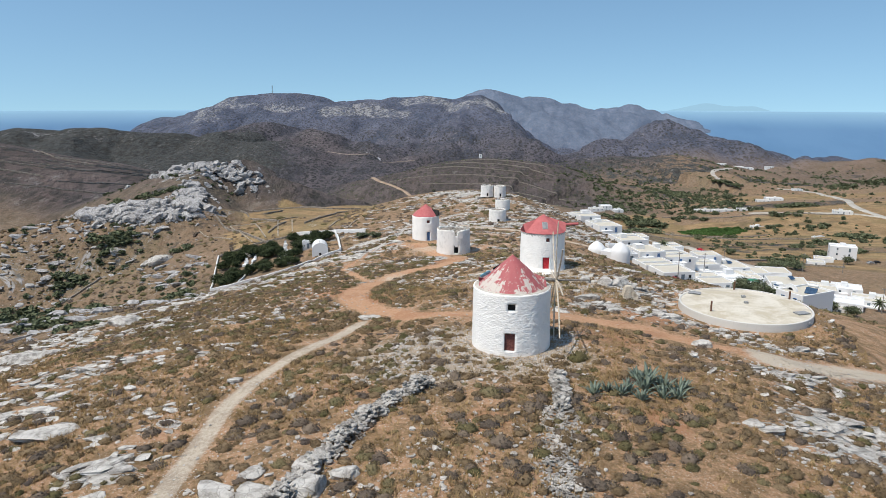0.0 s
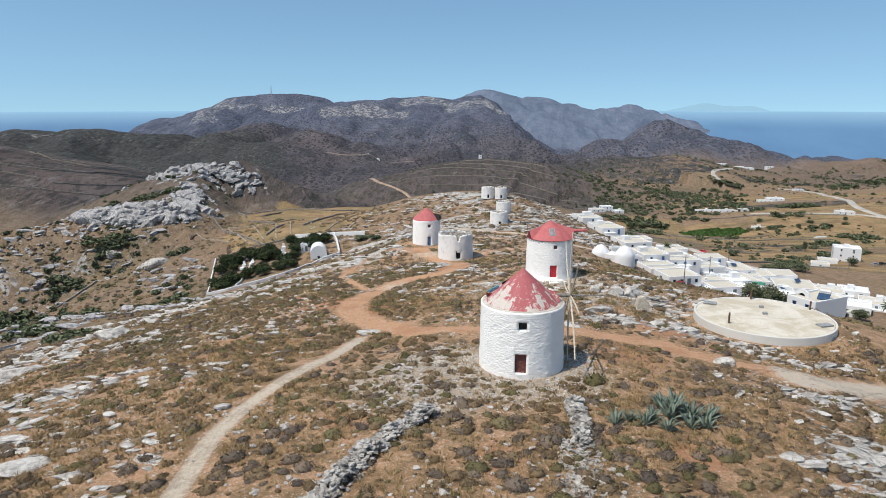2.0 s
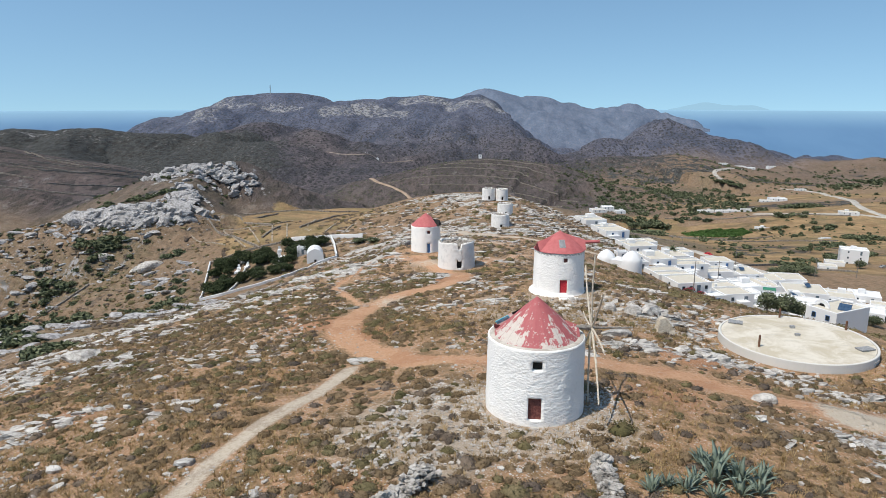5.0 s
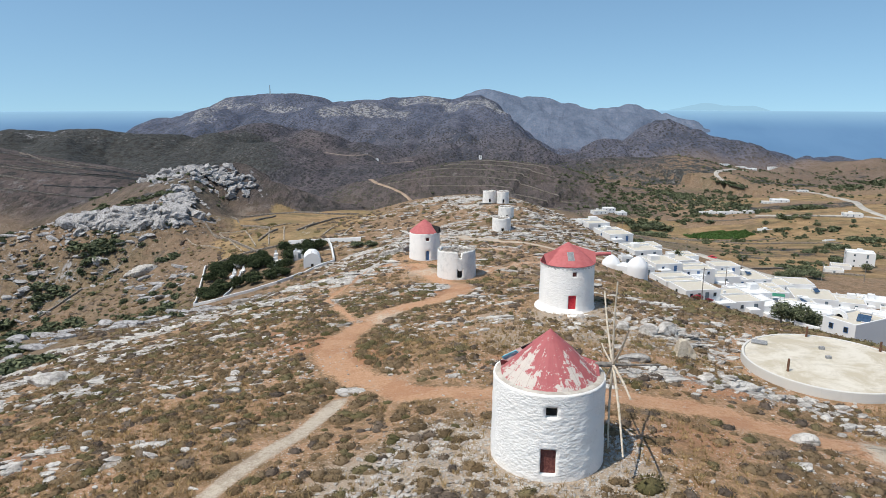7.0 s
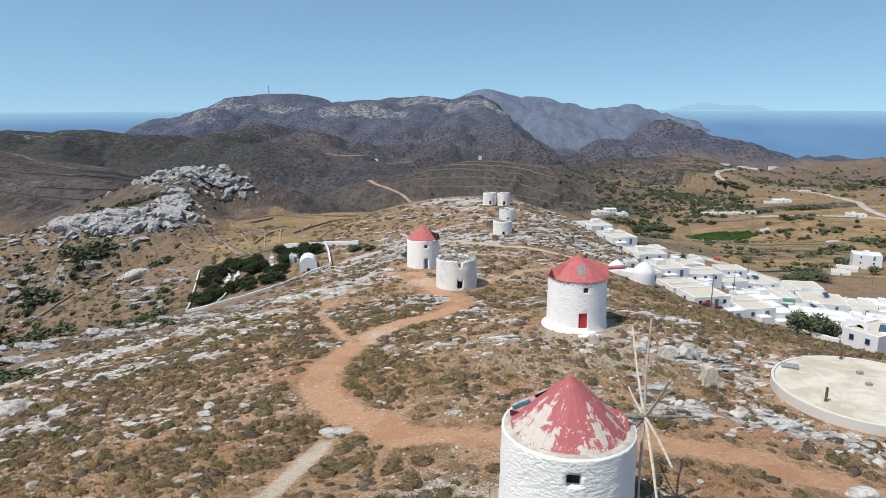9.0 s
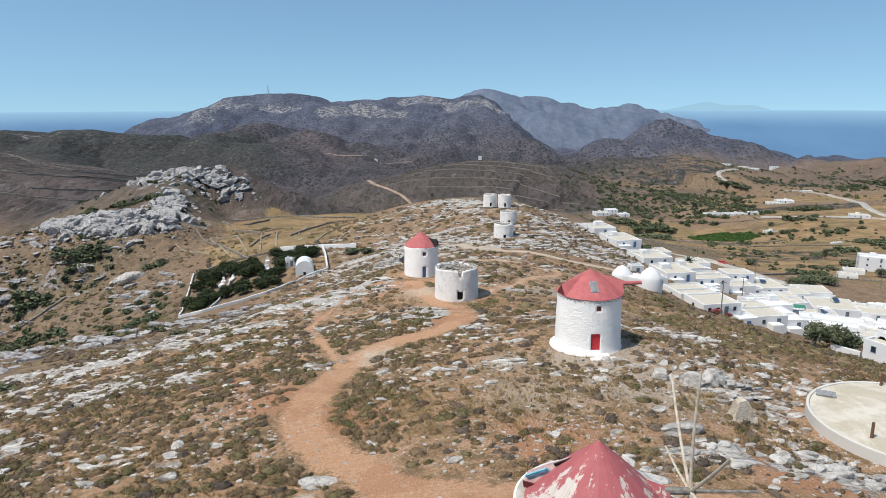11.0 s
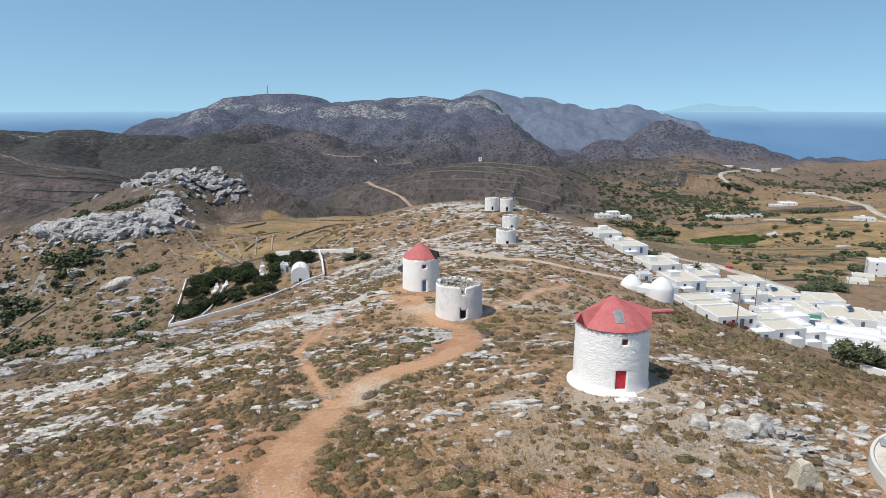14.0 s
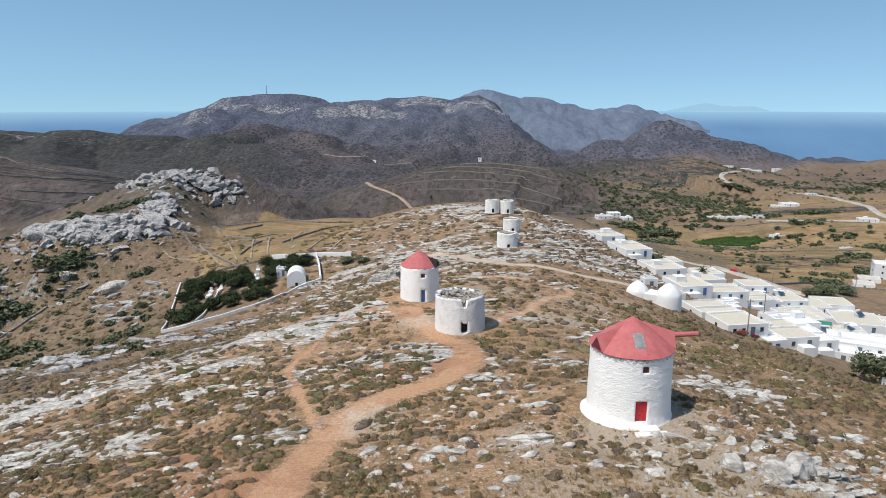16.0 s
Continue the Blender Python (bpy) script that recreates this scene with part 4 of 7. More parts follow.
def build_pebbles():
    rows = []
    for count, x0, x1, y0, y1 in ((9000, -48, 40, -10, 22), (42000, -48, 40, 22, 92), (15000, -8, 9, 40, 53), (8000, -40, 40, 90, 150)):
        x, y = rng.uniform(x0, x1, count), rng.uniform(y0, y1, count)
        g = np.zeros(count)
        for gx, gy, gr, kind, amount in SPOTS:
            if kind == 1:
                g = np.maximum(g, amount * np.exp(-((x - gx) ** 2 + (y - gy) ** 2) / (gr * gr)))
        keep = (fbm(x, y, 7, 3, 91) + 0.7 * g + rng.normal(0, 0.2, count) > 0.2) & away_from_built(x, y, 0.0) & (track_distance(x, y) > rng.choice((-0.2, -1.6, -3.0), count))
        x, y = x[keep], y[keep]
        z = height(x, y)
        s = (0.035 + 0.19 * rng.random(len(x)) ** 3.4) * np.where((track_distance(x, y) < 0.1) | (np.hypot(x - 3.7, y - 49.2) < 8), 0.6, 1.0)
        for i in range(len(x)):
            rows.append((x[i], y[i], z[i] + s[i] * 0.2, s[i] * rng.uniform(0.8, 1.5), s[i], s[i] * 0.7, rng.uniform(0, 6.28), 0, 0, rng.integers(0, 8)))
    ob = new("loose_stones", scatter("loose_stones", STONES, rows, PALE_STONE))
    tagged(ob, "pale loose stones and rubble strewn over dry soil", "stones", kind="stuff")


def cushion(seed, twigs, core, size=0.13):
    """A round cushion shrub: a low lumpy dome with thin twig tips standing out of it."""
    g = np.random.default_rng(seed)
    v, f = core[0].copy(), core[1]
    lump = 1 + 0.20 * np.sin(v[:, 0] * 4.3 + seed) * np.cos(v[:, 1] * 5.1 - seed) + g.normal(0, 0.09, len(v))
    v = v * lump[:, None] * (0.90, 0.90, 0.76)
    v[:, 2] = np.maximum(v[:, 2] + 0.02, -0.25)
    q = g.normal(size=(twigs, 3))
    q[:, 2] = np.abs(q[:, 2])
    q /= np.linalg.norm(q, axis=1)[:, None]
    p = q * (0.88, 0.88, 0.76)
    s = np.cross(q, g.normal(size=(twigs, 3)))
    s /= np.linalg.norm(s, axis=1)[:, None]
    t = np.cross(q, s) * g.uniform(-0.9, 0.9, (twigs, 1)) + q * g.uniform(0.5, 1.3, (twigs, 1))
    w = size * g.uniform(0.6, 1.3, (twigs, 1))
    tri = np.stack([p - s * w * 0.75, p + s * w * 0.75, p + t * w * 2.0], 1).reshape(-1, 3)
    return np.concatenate([v, tri]), np.concatenate([f, np.arange(3 * twigs).reshape(-1, 3) + len(v)])


def shrub_places(kind_seed, areas):
    rows = []
    for count, x0, x1, y0, y1, lo, hi, cut in areas:
        x, y = rng.uniform(x0, x1, count), rng.uniform(y0, y1, count)
        ok = (fbm(x, y, 6, 3, kind_seed) + rng.normal(0, 0.5, count) - 0.15 * smooth(56, 62, y) * smooth(88, 82, y) * smooth(-8, -2, x) * smooth(30, 24, x) - 0.4 * smooth(12, 24, x) * smooth(84, 98, y) * smooth(230, 190, y) > cut) & away_from_built(x, y, 0.9) & (track_distance(x, y) > 0.4)
        ok &= rockiness(x, y) < 0.42 + rng.random(count) * 0.5
        x, y = x[ok], y[ok]
        z = height(x, y)
        s = lo + (hi - lo) * rng.random(len(x)) ** 1.8
        for i in range(len(x)):
            rows.append((x[i], y[i], z[i] - 0.02, s[i] * rng.uniform(1.0, 1.7), s[i] * rng.uniform(0.85, 1.15), s[i] * rng.uniform(0.65, 1.05), rng.normal(STRIKE, 0.7), 0, 0, rng.integers(0, 6) + (6 if y0 > 90 or y0 < 0 or abs(x0) > 100 else 0)))
    return rows


def build_shrubs():
    near = [cushion(s, 95, ICO1, 0.105) for s in range(6)] + [cushion(s, 24, ICO1, 0.15) for s in range(6, 12)]
    for name, seed, mat, label, areas in (
            ("grey_cushion_shrubs", 101, SHRUB_GREY, "grey-brown spiny cushion shrubs on the dry slope",
             ((3000, -60, 50, -22, 24, 0.14, 0.5, 0.1), (150, -2, 24, 23, 42, 0.32, 0.65, 0.1), (70, -14, -2, 23, 40, 0.3, 0.55, 0.1), (1800, -250, -88, 150, 335, 0.4, 1.2, 0.0), (5500, -55, 42, 22, 100, 0.14, 0.52, 0.1), (5600, -75, 60, 100, 210, 0.2, 0.62, 0.02), (2600, -120, -52, 40, 215, 0.3, 0.9, 0.0), (1800, -70, 70, 210, 330, 0.5, 1.2, 0.2))),
            ("brown_cushion_shrubs", 131, SHRUB_BROWN, "brown dry cushion shrubs on the dry slope",
             ((5000, -60, 50, -22, 24, 0.12, 0.48, 0.0), (2400, -250, -88, 150, 335, 0.4, 1.1, -0.1), (10500, -55, 42, 22, 100, 0.12, 0.50, -0.06), (1600, -40, -6, 55, 108, 0.2, 0.5, -0.2), (5600, -75, 60, 100, 210, 0.2, 0.62, 0.02), (2600, -120, -52, 40, 215, 0.3, 0.9, 0.0), (900, 22, 62, 92, 170, 0.3, 0.85, -0.25), (1500, -70, 70, 210, 330, 0.5, 1.2, 0.2))),
            ("green_cushion_shrubs", 161, SHRUB_GREEN, "dull olive-green cushion shrubs on the dry slope",
             ((1800, -60, 50, -22, 24, 0.15, 0.52, 0.12), (80, -12, 24, 23, 46, 0.35, 0.75, 0.1), (1400, -250, -88, 150, 335, 0.5, 1.5, 0.1), (4200, -55, 42, 22, 100, 0.14, 0.50, 0.1), (1500, -40, -6, 55, 108, 0.2, 0.55, -0.1), (3000, -75, 60, 100, 210, 0.35, 0.9, 0.25), (1100, 22, 62, 92, 170, 0.3, 0.95, -0.2), (900, -70, 70, 210, 330, 0.6, 1.3, 0.3)))):
        ob = new(name, scatter(name, near, shrub_places(seed, areas), mat, True))
        tagged(ob, label, "shrubs", kind="stuff")


def build_grass():
    g = np.random.default_rng(5)
    tufts = []
    for _ in range(6):
        vs, fs = [], []
        for i in range(9):
            a, r, h = g.uniform(0, 6.283), g.uniform(0, 0.35), g.uniform(0.6, 1.3)
            p = np.array([math.cos(a) * r, math.sin(a) * r, 0])
            d = np.array([math.cos(a) * 0.5 + g.normal(0, 0.25), math.sin(a) * 0.5 + g.normal(0, 0.25), h])
            s = np.array([-math.sin(a), math.cos(a), 0]) * 0.07
            vs += [p - s, p + s, p + d]
            fs.append((3 * i, 3 * i + 1, 3 * i + 2))
        tufts.append((np.array(vs), np.array(fs)))
    rows = []
    for count, x0, x1, y0, y1, cut in ((14000, -50, 42, -22, 22, -0.15), (44000, -50, 42, 22, 75, -0.15), (16000, -50, 40, 75, 130, 0.0)):
        x, y = rng.uniform(x0, x1, count), rng.uniform(y0, y1, count)
        ok = (fbm(x, y, 10, 3, 211) + rng.normal(0, 0.2, count) > cut) & away_from_built(x, y, 0.1) & (track_distance(x, y) > 0.15) & (rockiness(x, y) < 0.3)
        x, y = x[ok], y[ok]
        z = height(x, y)
        s = 0.14 + 0.22 * rng.random(len(x))
        rows += [(x[i], y[i], z[i] - 0.02, s[i], s[i], s[i], rng.uniform(0, 6.28), 0, 0, rng.integers(0, 6)) for i in range(len(x))]
    ob = new("dry_grass", scatter("dry_grass", tufts, rows, DRY_GRASS))
    tagged(ob, "sun-bleached dry grass tufts", "grass", kind="stuff")


def leafy(seed, clumps, spread, leaf, flat=1.0, k=16):
    """A crown of many small leaf tufts gathered in uneven clumps."""
    g = np.random.default_rng(seed)
    vs, fs, n = [], [], 0
    for _ in range(clumps):
        d = g.normal(size=3)
        d /= np.linalg.norm(d)
        c = d * g.uniform(0.25, 0.85) ** 0.6 * spread * (1, 1, flat)
        rad = g.uniform(0.18, 0.38)
        q = g.normal(size=(k, 3))
        q /= np.linalg.norm(q, axis=1)[:, None]
        p = c + q * rad * g.uniform(0.5, 1.05, (k, 1))
        s = np.cross(q, g.normal(size=(k, 3)))
        s /= np.linalg.norm(s, axis=1)[:, None] + 1e-9
        t = np.cross(q, s)
        a, b, e = p - s * leaf, p + s * leaf, p + t * leaf * 1.7 + q * leaf * 0.8
        vs.append(np.stack([a, b, e], 1).reshape(-1, 3))
        fs.append(np.arange(n, n + 3 * k).reshape(-1, 3))
        n += 3 * k
    return np.concatenate(vs), np.concatenate(fs)


# thickets of the valleys: x, y, size, bushes
CLUMPS = [(-180, 371, 2.6, 9), (-173, 372, 2.6, 9), (-188, 371, 2.6, 9), (-199, 373, 2.6, 9), (-212, 374, 2.6, 9), (-167, 305, 2.6, 9), (-174, 300, 2.6, 9), (205, 385, 4, 9), (180, 372, 3.5, 8), (160, 345, 4, 9), (225, 400, 4, 9), (150, 322, 3.5, 7), (287, 562, 5, 8), (239, 461, 5, 10), (210, 432, 4, 5), (258, 576, 4, 6), (287, 615, 6, 9), (313, 668, 6, 7), (327, 663, 6, 7), (269, 714, 7, 7), (277, 658, 5, 5), (316, 913, 7, 6), (334, 897, 7, 6),
          (347, 888, 6, 5), (158, 611, 8, 14), (146, 554, 7, 10), (138, 624, 6, 9), (200, 636, 5, 6), (293, 508, 6, 9), (650, 1110, 12, 9), (516, 957, 9, 8), (-95, 136, 3, 12), (-76, 116, 2.6, 10), (-164, 249, 4, 12),
          (-176, 304, 4.5, 14), (-111, 233, 3, 7), (-139, 296, 3, 8), (-186, 284, 4, 12), (-172, 340, 4, 16), (-160, 338, 3.5, 12), (-184, 330, 3.5, 10), (-130, 180, 3, 9), (-112, 160, 3, 9), (-205, 262, 5, 12), (-150, 318, 2.4, 8)]


def build_scrub():
    """Far green bushes of the valleys, too many to count."""
    bushes = [leafy(s, 15, 0.8, 0.21, 0.5, 11) for s in range(5)] + [leafy(s, 7, 0.8, 0.32, 0.5, 9) for s in range(5, 10)]
    rows = []
    for count, x0, x1, y0, y1, lo, hi, cut in ((1700, 90, 520, 380, 900, 0.7, 3.4, 0.16), (900, -240, -55, 140, 420, 0.7, 2.2, 0.08), (1900, 120, 800, 860, 1300, 1.0, 3.0, -0.05), (700, 130, 280, 650, 850, 1.2, 3.4, -0.3), (600, 200, 430, 820, 1010, 0.9, 2.6, -0.25), (1000, 90, 560, 420, 860, 0.5, 1.3, -0.1), (800, -240, -55, 140, 420, 0.4, 1.0, 0.0),
                                               (1100, -180, 180, 640, 860, 0.4, 1.2, -0.1), (300, 60, 160, 230, 420, 0.6, 1.6, 0.2)):
        x, y = rng.uniform(x0, x1, count), rng.uniform(y0, y1, count)
        ok = (fbm(x, y, 60, 4, 301) + rng.normal(0, 0.12, count) > cut) & ~((x > -142) & (x < -40) & (y > 272) & (y < 410)) & ~((x > -112) & (x < -50) & (y > 215) & (y < 275))
        x, y = x[ok], y[ok]
        z = height(x, y)
        s = lo + (hi - lo) * rng.random(len(x)) ** 2.2
        rows += [(x[i], y[i], z[i] + s[i] * 0.3, s[i] * rng.uniform(0.9, 1.7), s[i] * rng.uniform(0.9, 1.4), s[i], rng.uniform(0, 6.28), 0, 0, rng.integers(0, 5) + (5 if y0 > 600 or hi < 2 else 0)) for i in range(len(x))]
    for x, y, s, k in CLUMPS:
        for _ in range(k):
            qx, qy = x + rng.normal(0, s * 1.1), y + rng.normal(0, s * 0.7)
            q = s * rng.uniform(0.35, 0.9)
            rows.append((qx, qy, float(height(qx, qy)) + q * 0.3, q * 1.4, q * 1.2, q * 0.8, rng.uniform(0, 6.28), 0, 0, rng.integers(0, 5)))
    ob = new("valley_bushes", scatter("valley_bushes", bushes, rows, BUSH_GREEN))
    tagged(ob, "scattered dark green bushes in the dry valleys", "bushes", kind="stuff")


def build_outcrop():
    """The pale crags on the western knoll and rocks on its slopes."""
    rows = []
    for count, line, off, lo, hi in ((260, [(-196, 318), (-170, 325), (-143, 330)], 5.5, 1.6, 6.0), (120, [(-180, 315), (-166, 317), (-142, 321)], 3.5, 1.2, 5.5), (200, [(-190, 402), (-176, 410), (-146, 411)], 8.0, 0.5, 1.8), (220, [(-192, 312), (-166, 316), (-140, 322)], 8.0, 0.4, 1.6), (90, [(-166, 335), (-158, 360), (-168, 385)], 6.0, 1.2, 4.5), (60, [(-160, 345), (-172, 385)], 6, 0.8, 2.6), (240, [(-194, 404), (-178, 412), (-146, 414)], 6.5, 1.2, 4.2)):
        for _ in range(count):
            k = rng.integers(0, len(line) - 1)
            t = rng.random()
            x = line[k][0] + (line[k + 1][0] - line[k][0]) * t + rng.normal(0, off)
            y = line[k][1] + (line[k + 1][1] - line[k][1]) * t + rng.normal(0, off * 0.7)
            s = lo + (hi - lo) * rng.random() ** 2
            rows.append((x, y, float(height(x, y)) + s * 0.12, s * rng.uniform(0.9, 1.6), s * rng.uniform(0.7, 1.1), s * rng.uniform(0.6, 1.0), rng.uniform(-0.5, 0.9), rng.normal(0, 0.2), rng.normal(0, 0.2), rng.integers(0, 10)))
    for _ in range(7500):
        x, y = rng.uniform(-250, -60), rng.uniform(120, 335)
        if fbm(np.array([x]), np.array([y]), 40, 3, 55)[0] < -0.05 or (x > -115 and 212 < y < 285) or (x > -84 and y < 190) or (x > -140 and y > 284):
            continue
        s = 0.22 + 2.4 * rng.random() ** 6
        rows.append((x, y, float(height(x, y)) + s * 0.1, s * rng.uniform(1.0, 2.2), s * rng.uniform(0.6, 1.0), s * rng.uniform(0.3, 0.65), STRIKE + rng.normal(0.25, 0.5), rng.normal(0, 0.15), rng.normal(0, 0.15), rng.integers(10, 22) if s > 0.9 else rng.integers(22, 30)))
    ob = new("crags", scatter("crags", BOULDERS + ROCKS + STONES, rows, CRAG))
    tagged(ob, "pale grey limestone crags heaped on the knoll", "crags", kind="stuff")


def boulder(x, y, sx, sy, sz, turn, seed, label, mat=None, taper=0.0):
    v, f = chunk(ICO3, seed, 8, 0.05, 0.5)
    v = layered(v, seed, 0.02)
    v[:, :2] *= (1 - taper * (v[:, 2:3] + 0.6))
    ob = new("boulder", mesh_from("boulder", v * (sx, sy, sz), f, mat or LIMESTONE))
    z = float(height(x, y))
    ob.matrix_world = pose(x, y, z + sz * 0.25, 0, 0, turn)
    return tagged(ob, label, "rock", "boulders")


def build_vines():
    """A small irrigated plot: green plants in rows."""
    plants = [leafy(s, 14, 0.8, 0.26, 0.6) for s in range(20, 24)]
    rows = []
    for k in range(9):
        for i in range(30):
            x, y = 181 + i * 1.85 + rng.normal(0, 0.3), 560 + k * 4.2 + i * 0.25 + rng.normal(0, 0.4)
            if abs(k - 4) / 5 + abs(i - 15) / 26 < 1:
                rows.append((x, y, float(height(x, y)) + 0.5, 1.7, 1.7, 1.1, rng.uniform(0, 6.28), 0, 0, rng.integers(0, 4)))
    ob = new("vegetable_plot", scatter("vegetable_plot", plants, rows, PLOT_GREEN))
    tagged(ob, "bright green irrigated plot of leafy rows", "crops", kind="stuff")


SHRUB_GREY = shrub_material("grey_twigs", (0.070, 0.056, 0.047), (0.180, 0.146, 0.124), (0.145, 0.117, 0.110))
SHRUB_BROWN = shrub_material("brown_twigs", (0.098, 0.068, 0.038), (0.255, 0.180, 0.102), (0.235, 0.155, 0.08))
SHRUB_GREEN = shrub_material("olive_leaves", (0.062, 0.058, 0.023), (0.190, 0.170, 0.075), (0.140, 0.142, 0.052))
BUSH_GREEN = plain_material("bush_leaves", (0.056, 0.070, 0.040), (0.165, 0.178, 0.100), 0.6, 0.85, 0.4, 0, 0.1)
DRY_GRASS = plain_material("straw", (0.24, 0.16, 0.075), (0.44, 0.315, 0.16), 1.2, 0.9, 0.2, 0, 0.1)
PALE_STONE = rock_material("pale_rubble", (0.58, 0.54, 0.49), (0.34, 0.30, 0.26))
OCHRE = rock_material("ochre_rock", (0.74, 0.64, 0.50), (0.58, 0.48, 0.35))
PLOT_GREEN = plain_material("plot_leaves", (0.05, 0.10, 0.025), (0.10, 0.17, 0.05), 0.8, 0.8, 0.3, 0, 0.1)
CRAG = rock_material("crag_limestone", (0.49, 0.475, 0.465), (0.20, 0.19, 0.185), 0.42)

build_slabs()
build_pebbles()
build_shrubs()
build_grass()
build_scrub()
build_outcrop()
build_vines()
boulder(17.6, 70.3, 1.55, 1.1, 1.8, 20, 301, "tall pale ochre boulder standing on the slope", OCHRE, 0.42)
boulder(12.4, 66.6, 1.5, 0.8, 0.5, 10, 302, "flat grey limestone boulder beside the track")
boulder(16.3, 76.5, 1.3, 1.0, 0.9, 40, 303, "rounded grey boulder among scrub")
boulder(18.3, 78.0, 1.6, 1.2, 1.0, 75, 304, "brown-grey boulder among scrub")
boulder(14.0, 77.5, 1.0, 0.8, 0.8, 120, 305, "blue-grey boulder near the second mill")
boulder(-41, 73.5, 2.4, 1.2, 0.9, 15, 306, "pale limestone boulder at the ridge edge")
boulder(-45.5, 62, 3.2, 1.4, 1.1, 30, 307, "long pale limestone outcrop at the ridge edge")
boulder(-26.5, 37.2, 2.2, 1.2, 0.5, 25, 308, "flat pale limestone slab")
boulder(-9.6, 27.8, 1.3, 1.0, 0.5, 10, 309, "pale weathered limestone boulder beside the wall")
boulder(-11.8, 28.3, 1.4, 0.9, 0.4, -20, 310, "flat weathered limestone boulder beside the path")
boulder(-144.5, 286, 7.0, 4.6, 3.4, 15, 321, "huge pale limestone boulder lying on the valley slope")
boulder(-152.5, 289, 3.4, 2.6, 2.2, 70, 322, "split pale limestone boulder on the valley slope")
boulder(-171.3, 297.5, 3.0, 2.4, 2.4, 30, 323, "blue-grey limestone boulder among green bushes")
boulder(-6.9, 28.0, 1.25, 0.9, 0.75, 35, 324, "squared pale boulder at the foot of the wall")
boulder(-7.6, 30.0, 0.95, 0.75, 0.55, 80, 325, "pale boulder fallen from the wall")
boulder(-5.4, 29.2, 0.8, 0.6, 0.5, 10, 326, "grey boulder beside the wall")
boulder(-10.4, 29.6, 0.8, 0.6, 0.35, 60, 327, "small pale boulder beside the path")
boulder(20.5, 54.8, 0.9, 0.6, 0.55, 0, 311, "squared grey block beside the track")
boulder(-9.2, 60.3, 1.5, 0.7, 0.25, 8, 312, "flat pale slab at the track bend")


# ---- building helpers ----
def to_mesh(bm, name, mat, shade=False):
    me = bpy.data.meshes.new(name)
    bmesh.ops.recalc_face_normals(bm, faces=bm.faces)
    for f in bm.faces:
        f.smooth = shade
    bm.to_mesh(me)
    bm.free()
    if mat:
        me.materials.append(mat)
    return me


def part(name, bm, mat, parent, label="", shade=False):
    ob = new(name, to_mesh(bm, name, mat, shade))
    ob.parent = parent
    return tagged(ob, label)


def thing(name, x, y, z, rz=0.0, label="", category="", group=""):
    ob = new(name)
    ob.matrix_world = pose(x, y, z, 0, 0, rz)
    return tagged(ob, label, category, group)


def box(bm, x, y, z, sx, sy, sz, m=None, bevel=0.0):
    """A box by its centre and full sizes, with rounded edges."""
    got = bmesh.ops.create_cube(bm, size=1.0, matrix=Matrix.Translation((x, y, z)) @ Matrix.Diagonal((sx, sy, sz, 1)))
    vs = got["verts"]
    if bevel:
        es = list({e for v in vs for e in v.link_edges})
        vs = list({v for f in bmesh.ops.bevel(bm, geom=es, offset=bevel, segments=2, affect="EDGES", profile=0.6)["faces"] for v in f.verts} | {v for v in vs if v.is_valid})
    if m is not None:
        bmesh.ops.transform(bm, matrix=m, verts=vs)
    return vs


def rod(bm, a, b, ra, rb=None, n=8, bend=0.0):
    """A round bar from a to b, tapering from ra to rb."""
    a, b, rb = Vector(a), Vector(b), ra if rb is None else rb
    d = b - a
    q = d.to_track_quat("Z", "Y").to_matrix()
    rings = []
    steps = 4
    for i in range(steps + 1):
        k = i / steps
        c = a + d * k + q @ Vector((bend * math.sin(math.pi * k), 0, 0))
        r = ra + (rb - ra) * k
        rings.append([bm.verts.new(c + q @ Vector((r * math.cos(t), r * math.sin(t), 0))) for t in (2 * math.pi * j / n for j in range(n))])
    for p, o in zip(rings[:-1], rings[1:]):
        for j in range(n):
            bm.faces.new((p[j], p[(j + 1) % n], o[(j + 1) % n], o[j]))
    bm.faces.new(rings[0][::-1])
    bm.faces.new(rings[-1])


